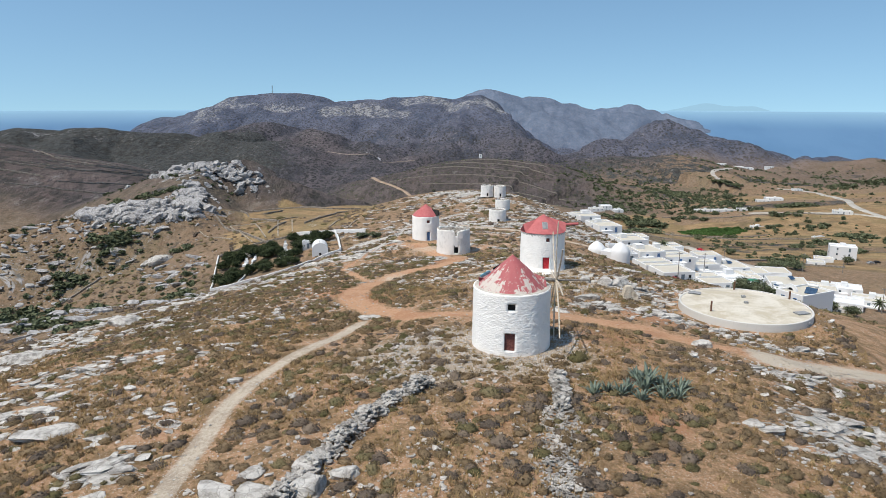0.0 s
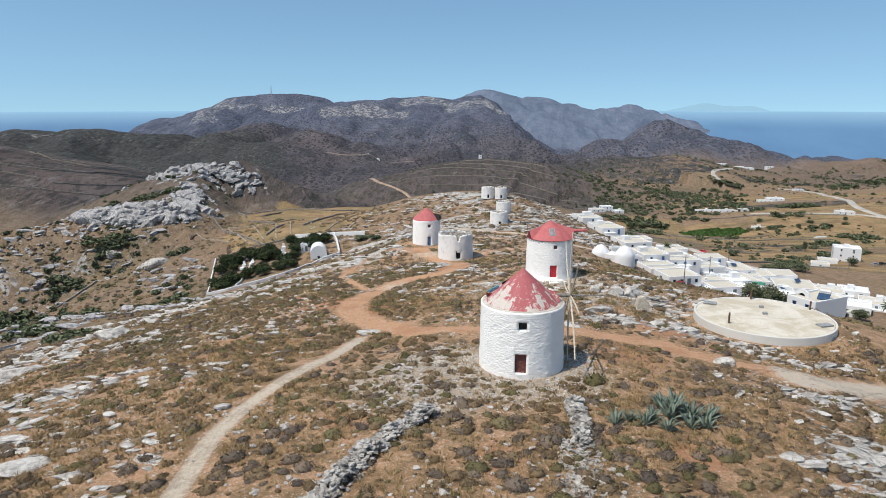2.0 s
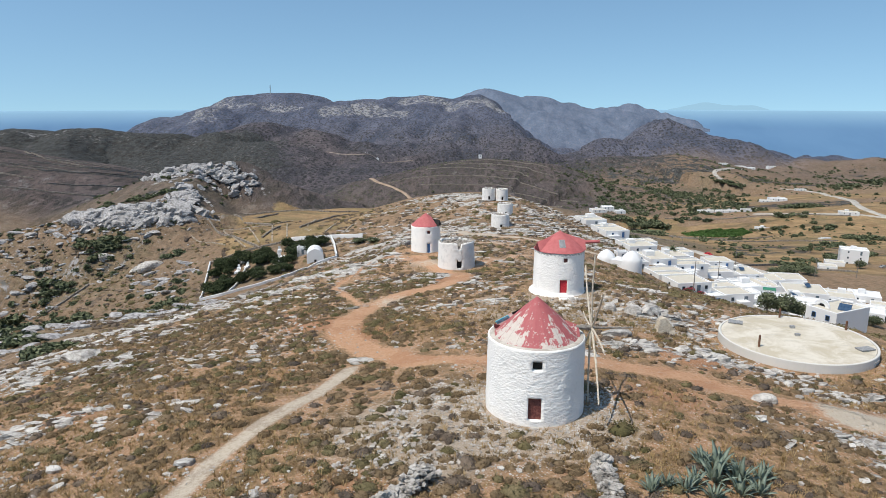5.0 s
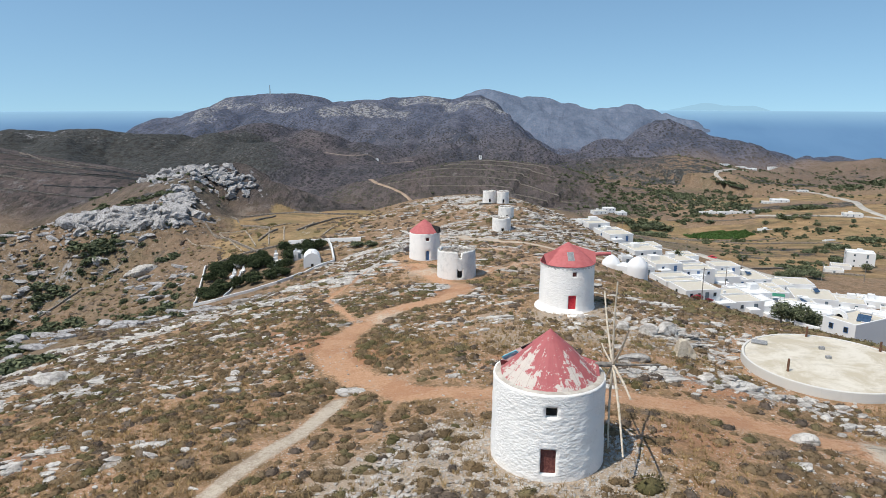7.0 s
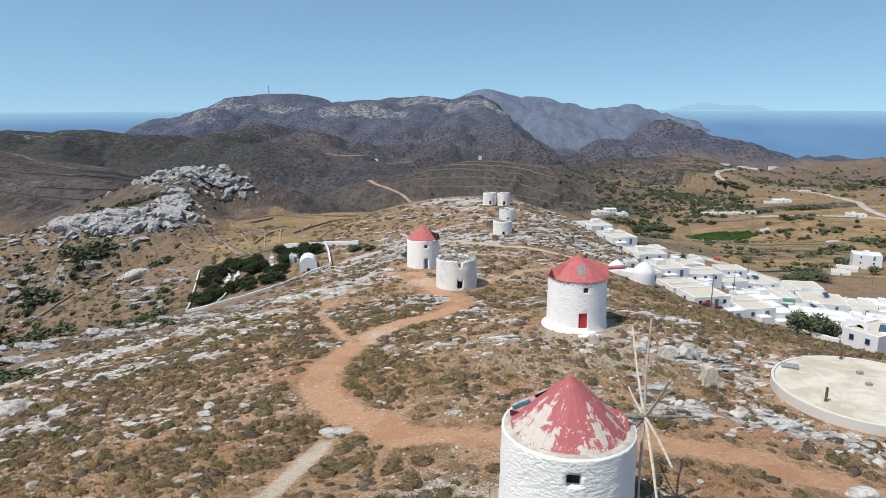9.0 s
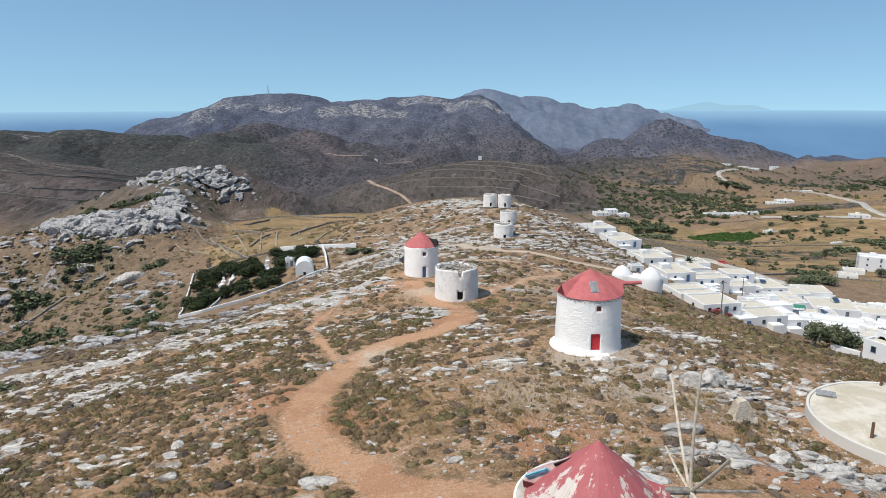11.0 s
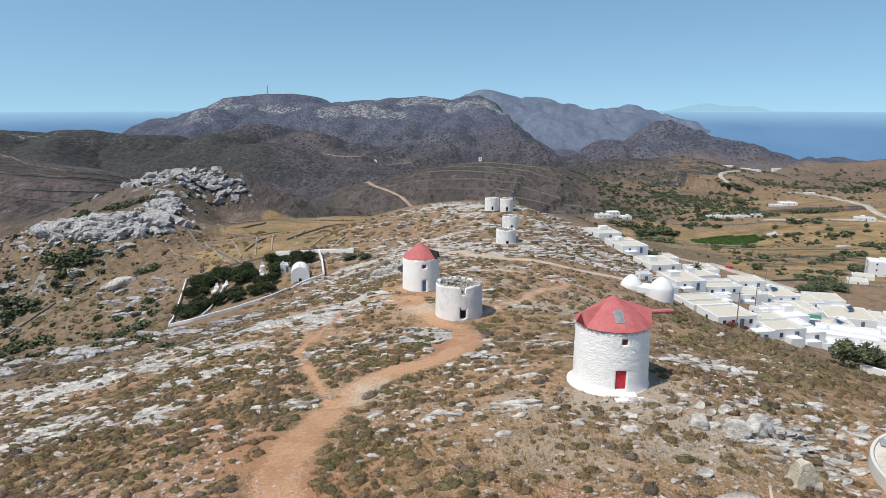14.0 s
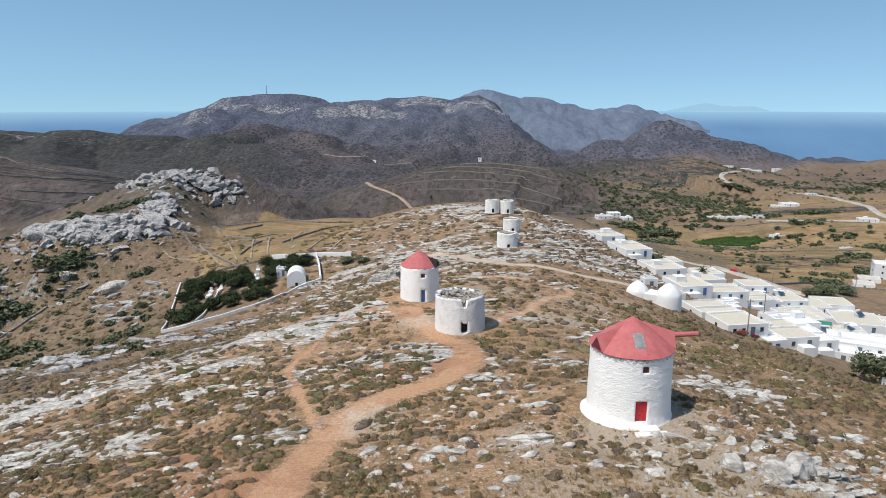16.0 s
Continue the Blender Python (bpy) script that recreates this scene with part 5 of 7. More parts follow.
def drum(bm, r0, r1, h, openings=(), step=0.12, rough=0.05, seed=1, flare=0.0, top=None, thick=0.55):
    """A round wall with door and window openings (angle, low, high, width), reveals, a rim and an inner face.
    top: height of the wall's top by angle, for a broken rim."""
    count = int(2 * math.pi * r0 / step)
    angles = [2 * math.pi * i / count for i in range(count)]
    zs = [h * i / max(2, int(h / step)) for i in range(max(2, int(h / step)) + 1)]
    spans = []
    for a, lo, hi, w in openings:
        a0, a1 = a - w / 2 / r0, a + w / 2 / r0
        spans.append((a0, a1, lo, hi))
        for v in (a0, a1):
            v %= 2 * math.pi
            k = min(range(len(angles)), key=lambda i: abs((angles[i] - v + math.pi) % (2 * math.pi) - math.pi))
            angles[k] = v
        for v in (lo, hi):
            k = min(range(len(zs)), key=lambda i: abs(zs[i] - v))
            zs[k] = v
    n = len(angles)

    def radius(z, a, amount=1.0):
        k = z / h
        r = r0 + (r1 - r0) * k + flare * max(0.0, 1 - z / 0.7) ** 2
        c = Vector((math.cos(a) * r, math.sin(a) * r, z))
        return r + amount * rough * (noise.noise(Vector((c.x, c.y, c.z * 1.6)) * 3.4 + Vector((seed * 7, 0, 0))) * 0.9 + noise.noise(c * 0.6 + Vector((seed, 3, 0))) * 0.5)

    def ring(inner):
        out = []
        for z in zs:
            row = []
            for a in angles:
                r = radius(z, a)
                zz = z if top is None else z * top(a) / h
                if inner:
                    r = r0 + (r1 - r0) * z / h - thick
                row.append(bm.verts.new((math.cos(a) * r, math.sin(a) * r, zz)))
            out.append(row)
        return out

    def cut(i, j):
        am = angles[j] + ((angles[(j + 1) % n] - angles[j]) % (2 * math.pi)) / 2
        zm = (zs[i] + zs[i + 1]) / 2
        return any(lo < zm < hi and ((am - a0) % (2 * math.pi)) < (a1 - a0) for a0, a1, lo, hi in spans)

    outer, inner = ring(False), ring(True)
    for i in range(len(zs) - 1):
        for j in range(n):
            k = (j + 1) % n
            if cut(i, j):
                for same, e in ((i > 0 and cut(i - 1, j), (i, j, i, k)), (i < len(zs) - 2 and cut(i + 1, j), (i + 1, k, i + 1, j)),
                                (cut(i, j - 1), (i + 1, j, i, j)), (cut(i, k), (i, k, i + 1, k))):
                    if not same:
                        p, q = outer[e[0]][e[1]], outer[e[2]][e[3]]
                        bm.faces.new((p, q, inner[e[2]][e[3]], inner[e[0]][e[1]]))
                continue
            bm.faces.new((outer[i][j], outer[i][k], outer[i + 1][k], outer[i + 1][j]))
            bm.faces.new((inner[i][k], inner[i][j], inner[i + 1][j], inner[i + 1][k]))
    for j in range(n):
        k = (j + 1) % n
        bm.faces.new((outer[-1][j], outer[-1][k], inner[-1][k], inner[-1][j]))


def ring_wall(bm, r_out, r_in, z0, z1, n=96):
    rows = []
    for r, z in ((r_out + 0.06, z0), (r_out, z1 - 0.04), (r_out - 0.04, z1), (r_in + 0.04, z1), (r_in, z1 - 0.04), (r_in, z0)):
        rows.append([bm.verts.new((r * math.cos(2 * math.pi * j / n), r * math.sin(2 * math.pi * j / n), z)) for j in range(n)])
    for p, q in zip(rows, rows[1:] + rows[:1]):
        for j in range(n):
            k = (j + 1) % n
            bm.faces.new((p[j], p[k], q[k], q[j]))


def cone(bm, r, h, z, sag=0.0, n=48, rows=10, rough=0.02, seed=2, thick=0.06):
    """A closed cone roof with a slight belly and a rolled lower edge."""
    rings = []
    for i in range(rows):
        k = i / rows
        rr = r * (1 - k) + sag * math.sin(math.pi * k)
        row = []
        for j in range(n):
            a = 2 * math.pi * j / n
            q = rr * (1 + rough * noise.noise((math.cos(a) * 2, math.sin(a) * 2, k * 3 + seed)) + 0.012 * (j % 2))
            row.append(bm.verts.new((math.cos(a) * q, math.sin(a) * q, z + h * k)))
        rings.append(row)
    tip = bm.verts.new((0, 0, z + h))
    low = [bm.verts.new((v.co.x * 0.985, v.co.y * 0.985, z - thick)) for v in rings[0]]
    for p, o in zip([low] + rings[:-1], rings):
        for j in range(n):
            bm.faces.new((p[j], p[(j + 1) % n], o[(j + 1) % n], o[j]))
    for j in range(n):
        bm.faces.new((rings[-1][j], rings[-1][(j + 1) % n], tip))
    bm.faces.new(low[::-1])


def panel(parent, name, r, a, lo, hi, w, mat, depth=0.3, label=""):
    """A board that closes an opening of a round wall, set back from its face."""
    bm = bmesh.new()
    box(bm, 0, 0, (lo + hi) / 2, 0.06, w + 0.04, hi - lo + 0.04, Matrix.Rotation(a, 4, "Z") @ Matrix.Translation((r - depth, 0, 0)), 0.01)
    return part(name, bm, mat, parent, label)


def facing(x, y, tx, ty):
    return math.atan2(ty - y, tx - x)


def dormer(bm, a, r_in, r_out, z_ridge, z_low, half, drop=0.15):
    """A gabled hood from inside a cone out to its rim, at angle a."""
    m = Matrix.Rotation(a, 4, "Z")
    pts = [(r_in, 0, z_ridge), (r_out, 0, z_ridge - drop), (r_out, -half, z_low), (r_out, half, z_low), (r_in * 0.6, -half * 0.8, z_low), (r_in * 0.6, half * 0.8, z_low)]
    v = [bm.verts.new(m @ Vector(p)) for p in pts]
    for f in ((0, 1, 3, 5), (0, 4, 2, 1), (1, 2, 3), (0, 5, 4), (2, 4, 5, 3)):
        bm.faces.new([v[i] for i in f])


COPING = plain_material("tan_cement", (0.38, 0.34, 0.285), (0.54, 0.495, 0.43), 1.6, 0.9)
# mill one's side board, and the shade colour in mill two's hood
DARK_RED = plain_material("dark_red_boards_and_shade", (0.10, 0.022, 0.024), (0.16, 0.035, 0.038), 3, 0.8)
FADED = plain_material("faded_pink_boards", (0.34, 0.20, 0.19), (0.47, 0.34, 0.31), 2.5, 0.8)
TEAL_PANE = plain_material("grey_blue_pane", (0.16, 0.28, 0.36), (0.24, 0.36, 0.43), 3, 0.4)


def mill_one():
    x, y, z, r0, r1, h = 3.7, 49.2, -0.3, 3.06, 2.97, 4.75
    t = thing("windmill", x, y, z, 0, "whitewashed windmill with peeling red cone roof and bare sail poles", "windmill", "windmills on the ridge")
    a = facing(x, y, 3.45, 46)
    w = facing(x, y, 3.55, 46)
    bm = bmesh.new()
    drum(bm, r0, r1, h, ((a, 0.45, 1.85, 0.84), (w, 3.55, 4.1, 0.62)), seed=3, rough=0.035)
    part("wall", bm, WHITE, t, "thick whitewashed rubble wall", True)
    panel(t, "door", r0, a, 0.45, 1.85, 0.84, BROWN_DOOR, 0.28, "weathered brown plank door")
    # near-black board gives the unlit inside of the window
    panel(t, "window", r0, w, 3.55, 4.1, 0.62, DARK, 0.45, "unglazed window opening, its shade a near-black board")
    bm = bmesh.new()
    cone(bm, 2.67, 2.55, h - 0.1, 0.06, 40)
    part("roof", bm, PEELING, t, "peeling red and cream sheet cone")
    bm = bmesh.new()
    dormer(bm, radians(3), 0.7, 2.6, h + 1.3, h, 0.6, 0.72)
    part("axle_hood", bm, PEELING, t, "peeling red hood over the axle")
    bm = bmesh.new()
    dormer(bm, radians(155), 0.3, 2.62, h + 2.0, h, 0.5, 1.5)
    part("side_hood", bm, FADED, t, "faded pink boarded hood leaning from the cone to the rim")
    m = Matrix.Rotation(radians(155), 4, "Z")
    slope = Matrix.Rotation(math.atan2(1.5, 2.32), 4, "Y") @ Matrix.Rotation(radians(-32), 4, "X")
    # turquoise frame, then a near-black plate as shade of the open gap
    for name, q, ln, mat, tall, side, label in (("hood_frame", 2.1, 0.98, TEAL, 0.40, 0.26, "turquoise painted hood frame"), ("hood_gap_shade", 1.15, 0.9, DARK, 0.16, 0.16, "near-black plate as the shade under the hood ridge")):
        spot = m @ Matrix.Translation((q, side, h + 2.0 - (q - 0.3) * 1.5 / 2.32 - tall / 2)) @ slope
        bm = bmesh.new()
        box(bm, 0, 0, 0, ln, 0.06, tall, spot, 0.01)
        board = part(name, bm, mat, t, label)
        for k in (-0.24, 0.24) if mat is TEAL else ():
            bm = bmesh.new()
            box(bm, k, 0.035, 0, 0.36, 0.03, 0.24, spot, 0.005)
            part("pane", bm, TEAL_PANE, board, "grey-blue pane")
    bm = bmesh.new()
    box(bm, 0, 0, 0, 1.0, 0.05, 0.34, m @ Matrix.Translation((2.1, 0.5, h + 0.25)) @ Matrix.Rotation(radians(-20), 4, "X"), 0.01)
    part("hood_board", bm, DARK_RED, t, "dark red side board")
    bm = bmesh.new()
    ring_wall(bm, 2.90, 2.35, h - 0.1, h + 0.025, 80)
    part("coping", bm, COPING, t, "tan cement coping ring", True)
    hub = Vector((7.1 - x, 49.4 - y, 4.85 - z))
    bm = bmesh.new()
    rod(bm, (0.5, 0.0, hub.z + 0.15), hub + Vector((0.15, 0, 0)), 0.16, 0.14, 10)
    part("axle", bm, GREY_WOOD, t, "grey timber axle")
    bm = bmesh.new()
    rod(bm, hub, hub + Vector((2.5, 0, 0.05)), 0.08, 0.05)
    part("bowsprit", bm, GREY_WOOD, t)
    for k, (deg, ln, rad) in enumerate(((90, 4.6, 0.055), (45, 4.5, 0.055), (135, 4.4, 0.06), (0, 3.2, 0.05), (180, 4.2, 0.06), (225, 4.9, 0.065), (270, 4.9, 0.06), (315, 4.4, 0.05))):
        d = Vector((0, math.cos(radians(deg)), math.sin(radians(deg))))
        bm = bmesh.new()
        rod(bm, hub - d * 0.3, hub + d * ln, rad * 1.2, rad * 0.8, 8, 0.06)
        part("sail_pole", bm, POLE, t, "bare pale sail pole")
    return t


RIM_STONE = rock_material("whitewashed_rim_stone", (0.78, 0.75, 0.71), (0.58, 0.54, 0.49))


def rim_stones(mat):
    out = []
    for seed in range(5):
        g = np.random.default_rng(seed + 70)
        bm = bmesh.new()
        box(bm, 0, 0, 0, 2, 2, 2, None, 0.35)
        for v in bm.verts:
            v.co += Vector(g.normal(0, 0.12, 3))
        out.append(to_mesh(bm, "rim_stone", mat))
    return out


RUIN_STONE = rock_material("bare_ruin_stone", (0.50, 0.45, 0.385), (0.21, 0.18, 0.15))
RIM_STONES, RUIN_STONES = rim_stones(RIM_STONE), rim_stones(RUIN_STONE)


def mill_two():
    x, y, z, r0, r1, h = 9.6, 85.4, -3.15, 2.95, 2.85, 5.0
    t = thing("windmill", x, y, z, 0, "whitewashed stone windmill with a smooth red conical roof and red door", "windmill", "windmills on the ridge")
    a = facing(x, y, 9.85, 82)
    w = facing(x, y, 10.1, 82)
    bm = bmesh.new()
    drum(bm, r0, r1, h, ((a, 0.5, 2.0, 0.8), (w, 4.0, 4.5, 0.5)), seed=9, rough=0.035, flare=0.15)
    part("wall", bm, WHITE, t, "thick whitewashed rubble wall", True)
    panel(t, "door", r0, a, 0.5, 2.0, 0.8, RED_DOOR, 0.2, "bright red plank door")
    panel(t, "window", r0, w, 4.0, 4.5, 0.5, BROWN_DOOR, 0.3, "small brown shuttered window")
    bm = bmesh.new()
    cone(bm, 2.95, 2.1, h + 0.05, 0.1, 40)
    part("roof", bm, RED_CLOTH, t, "smooth red painted cone")
    bm = bmesh.new()
    dormer(bm, radians(-2), 0.5, 2.9, h + 1.85, h + 0.1, 0.8, 0.75)
    part("axle_hood", bm, RED_CLOTH, t)
    bm = bmesh.new()
    dormer(bm, radians(203), 0.7, 2.92, h + 1.65, h + 0.1, 0.72, 0.62)
    part("side_hood", bm, RED_CLOTH, t)
    # triangle over the hood end, coloured as the shade of its open mouth
    bm = bmesh.new()
    m = Matrix.Rotation(radians(203), 4, "Z")
    tri = [[bm.verts.new(m @ Vector((q, u, z2))) for u, z2 in ((-0.6, h + 0.14), (0.6, h + 0.14), (0.0, h + 0.94))] for q in (2.9, 2.95)]
    bm.faces.new(tri[0])
    bm.faces.new(tri[1][::-1])
    for k in range(3):
        bm.faces.new((tri[0][k], tri[0][(k + 1) % 3], tri[1][(k + 1) % 3], tri[1][k]))
    part("hood_mouth_shade", bm, DARK_RED, t, "dark red sheet as the shade in the open hood mouth")
    g2 = np.random.default_rng(8)
    for i in range(84):
        ob = new("rim_stone", RIM_STONES[i % len(RIM_STONES)])
        ob.parent = t
        u = 2 * math.pi * i / 84
        ob.matrix_basis = Matrix.Rotation(u, 4, "Z") @ Matrix.Translation((r1 - 0.055, 0, h - 0.04 - 0.14 * (i % 2) + g2.normal(0, 0.02))) @ Matrix.Rotation(g2.normal(0, 0.2), 4, "X") @ Matrix.Diagonal((0.09, g2.uniform(0.1, 0.17), g2.uniform(0.06, 0.1), 1))
    bm = bmesh.new()
    rod(bm, (1.6, -0.05, h + 0.75), (4.55, -0.1, h + 0.95), 0.22, 0.17, 10)
    part("axle", bm, RED_CLOTH, t, "red painted axle stub")
    g = math.atan2(2.1, 2.95)
    m = Matrix.Rotation(radians(-88), 4, "Z") @ Matrix.Translation((1.78, 0, h + 0.93)) @ Matrix.Rotation(g, 4, "Y")
    bm = bmesh.new()
    box(bm, 0, 0, 0, 1.25, 0.7, 0.1, m, 0.015)
    part("skylight_frame", bm, GREY_METAL, t, "pale skylight frame")
    bm = bmesh.new()
    box(bm, 0, 0, 0.04, 1.07, 0.52, 0.06, m)
    part("skylight_pane", bm, SKYLIGHT, t, "grey skylight pane")
    bm = bmesh.new()
    rows = []
    for i in range(29):
        k = i / 28
        ang = radians(165 + 120 * k)
        bulge = math.sin(math.pi * min(1, 0.15 + k * 0.85)) ** 0.6
        rows.append([bm.verts.new((math.cos(ang) * q, math.sin(ang) * q, zz)) for q, zz in ((2.7, -0.3), (3.05 + 0.55 * bulge, -0.3), (3.0 + 0.5 * bulge, 0.2), (2.9 + 0.3 * bulge, 0.42), (2.7, 0.5))])
    for p, q in zip(rows, rows[1:]):
        for j in range(4):
            bm.faces.new((p[j], p[j + 1], q[j + 1], q[j]))
    bm.faces.new(rows[0])
    bm.faces.new(rows[-1][::-1])
    part("bench", bm, WHITE, t, "rounded whitewashed base bench", True)
    for sx, sy, wx, wy, sz in ((0.35, -3.45, 1.3, 0.7, 0.2), (0.75, -3.9, 1.5, 0.55, 0.06), (-0.35, -3.95, 0.8, 0.6, 0.02)):
        bm = bmesh.new()
        box(bm, sx, sy, sz, wx, wy, 0.32, Matrix.Rotation(0.1, 4, "Z"), 0.08)
        part("step", bm, WHITE, t, "whitewashed stone step")
    return t


def mill_three():
    x, y, z, r0, r1, h = -9.7, 133.8, -9.45, 2.85, 2.75, 5.0
    t = thing("windmill", x, y, z, 0, "whitewashed windmill with a dull red conical roof and blue door", "windmill", "windmills on the ridge")
    a = facing(x, y, -8.9, 131)
    bm = bmesh.new()
    drum(bm, r0, r1, h, ((a, 0.1, 1.9, 0.85), (a, 3.7, 4.3, 0.6)), seed=13, step=0.25)
    part("wall", bm, WHITE, t, "", True)
    panel(t, "door", r0, a, 0.1, 1.9, 0.85, BLUE_DOOR, 0.2, "faded blue door")
    panel(t, "window", r0, a, 3.7, 4.3, 0.6, BROWN_DOOR, 0.3, "brown shuttered window")
    bm = bmesh.new()
    cone(bm, 2.75, 2.3, h, 0.1, 36)
    part("roof", bm, RED_CLOTH, t, "dull red cone")
    # closed hood; its near-black colour is the shade inside a broken opening
    bm = bmesh.new()
    dormer(bm, radians(-18), 0.9, 2.9, h + 1.35, h - 0.05, 0.75, 0.3)
    part("axle_hood", bm, DARK, t, "near-black hood as the shade of a broken opening")
    for ang, ln in ((-25, 3.9), (-12, 4.2), (0, 3.6), (12, 4.0)):
        bm = bmesh.new()
        c, s = math.cos(radians(ang)), math.sin(radians(ang))
        rod(bm, (c * 2.2, s * 2.2, h + 0.3), (c * ln, s * ln, h + 0.4 + ang * 0.02), 0.1, 0.07, 6)
        part("timber", bm, GREY_WOOD, t, "weathered broken timber")
    return t


def broken_top(h, drop, seed, notch=None):
    def top(a):
        if notch is not None and abs((a - notch + math.pi) % (2 * math.pi) - math.pi) < 0.12:
            return h - 1.0
        v = noise.noise((math.cos(a) * 1.7 + seed, math.sin(a) * 1.7, seed)) + 0.1 * noise.noise((math.cos(a) * 5 + seed, math.sin(a) * 6, seed))
        return h - drop * max(0.0, v + 0.15)
    return top


def ruin(x, y, z, r0, r1, h, gap, seed, drop, label, turn=0.1, notch=False):
    t = thing("ruined_windmill", x, y, z, 0, label, "windmill ruin", "ruined windmills")
    a = facing(x, y, gap, -20)
    bm = bmesh.new()
    drum(bm, r0, r1, h, ((a + turn, 0.4, 1.9, 0.85),), seed=seed, step=0.22, rough=0.08, top=broken_top(h, drop, seed, a + turn if notch else None))
    part("wall", bm, WORN, t, "worn whitewashed rubble wall with a broken rim", True)
    # added near-black board darkens the open doorway like an unlit inside
    panel(t, "doorway", r0, a + turn, 0.4, 1.9, 0.85, DARK, 0.45, "doorway filled with a near-black shade board")
    g = np.random.default_rng(seed)
    rows = []
    for k in range(260):
        u, q = g.uniform(0, 6.28), (r1 - 0.6) * g.random() ** 0.5
        hole = math.exp(-((q * math.cos(u) + 0.9) ** 2 + (q * math.sin(u) + 0.6) ** 2) / 0.7)
        rows.append((q * math.cos(u), q * math.sin(u), h - 0.75 - 1.3 * hole + g.uniform(0, 0.25) + 0.3 * (q / r1) ** 2, g.uniform(0.15, 0.4), g.uniform(0.15, 0.3), g.uniform(0.12, 0.25), g.uniform(0, 6.28), g.normal(0, 0.2), g.normal(0, 0.2), g.integers(0, 8)))
    fill = new("rubble", scatter("rubble", STONES, rows, RUIN_STONE))
    fill.parent = t
    tagged(fill, "brown fallen rubble inside the tower", kind="stuff")
    top = broken_top(h, drop, seed, a + turn if notch else None)
    for k in range(56 if notch else 34):
        u = g.uniform(0, 6.28)
        ob = new("rim_stone", RUIN_STONES[k % len(RUIN_STONES)])
        ob.parent = t
        ob.matrix_basis = Matrix.Rotation(u, 4, "Z") @ Matrix.Translation((r1 - g.uniform(0.12, 0.5), 0, top(u) + 0.02)) @ Euler((g.normal(0, 0.2), g.normal(0, 0.2), g.uniform(0, 3))).to_matrix().to_4x4() @ Matrix.Diagonal((g.uniform(0.08, 0.2), g.uniform(0.1, 0.22), g.uniform(0.06, 0.12), 1))
    for k in range(4):
        u = g.uniform(0, 6.28)
        bm = bmesh.new()
        rod(bm, (math.cos(u) * (r1 - 0.6), math.sin(u) * (r1 - 0.6), h - g.uniform(0.3, 0.7)), (math.cos(u + 2.4) * (r1 - 0.7), math.sin(u + 2.4) * (r1 - 0.7), h - g.uniform(0.4, 1.8)), 0.1, 0.08, 6)
        part("fallen_beam", bm, GREY_WOOD, t, "grey fallen roof beam")
    return t


mill_one()
mill_two()
mill_three()
ruin(-3.4, 118.8, -8.75, 3.15, 3.0, 4.5, -1, 21, 0.28, "roofless whitewashed windmill ruin with a broken rim", 0.2, True)
ruin(8.3, 236, -24.4, 3.2, 3.1, 5.1, 8, 5, 0.3, "roofless white windmill ruin on the rocky crest")
ruin(5.1, 292, -22.6, 2.8, 2.7, 5.0, 5, 6, 0.28, "roofless white windmill ruin on the far crest")
ruin(10.8, 292, -22.8, 2.7, 2.6, 5.0, 10, 7, 0.28, "roofless white windmill ruin on the far crest")
ruin(11.0, 262, -24.4, 3.0, 2.9, 4.9, 11, 8, 0.28, "roofless white windmill ruin on the far crest")


# ---- tank, walls, agaves ----
def water_tank():
    x, y, zr = 31.5, 73.5, -4.1
    t = thing("water_tank", x, y, -6.9, 0, "low round cement water tank with a flat pale roof", "water tank")
    h = zr + 6.9
    bm = bmesh.new()
    ring_wall(bm, 7.05, 6.82, 0, h - 0.1)
    part("wall", bm, CONCRETE, t, "stained grey cement ring wall")
    bm = bmesh.new()
    n = 64
    rings = []
    for r in (6.79, 5.2, 3.4, 1.6):
        rings.append([bm.verts.new((r * math.cos(2 * math.pi * j / n), r * math.sin(2 * math.pi * j / n), h - 0.16 + 0.05 * (1 - r / 6.8))) for j in range(n)])
    c = bm.verts.new((0, 0, h - 0.1))
    for p, q in zip(rings, rings[1:]):
        for j in range(n):
            bm.faces.new((p[j], p[(j + 1) % n], q[(j + 1) % n], q[j]))
    for j in range(n):
        bm.faces.new((rings[-1][j], rings[-1][(j + 1) % n], c))
    part("roof", bm, TANK_TOP, t, "pale patched cement roof", True)
    for px, py, ph in ((-4.6, -2.6, 1.0), (1.2, 6.3, 0.9), (6.2, 2.6, 0.8)):
        bm = bmesh.new()
        rod(bm, (px, py, h - 0.15), (px, py, h + ph), 0.11, 0.1)
        part("vent_pipe", bm, RUST, t, "rusty vent pipe")
    for px, py, sx, sy, rz in ((5.0, -3.0, 1.5, 0.9, 0.3), (-4.2, 4.3, 1.4, 1.0, -0.4)):
        bm = bmesh.new()
        box(bm, 0, 0, 0, sx, sy, 0.12, Matrix.Translation((px, py, h - 0.04)) @ Matrix.Rotation(rz, 4, "Z"), 0.02)
        part("hatch", bm, GREY_METAL, t, "grey metal hatch")
    for px, py in ((0.4, 0.5), (1.0, 2.9)):
        bm = bmesh.new()
        box(bm, px, py, h - 0.02, 0.45, 0.35, 0.3, None, 0.04)
        part("block", bm, GREY_METAL, t)
    for i in range(6):
        bm = bmesh.new()
        a = radians(-47)
        box(bm, 7.1, 0, h - 0.45 - 0.3 * i, 0.1, 0.95, 0.05, Matrix.Rotation(a, 4, "Z"), 0.01)
        part("rung", bm, GREY_METAL, t)


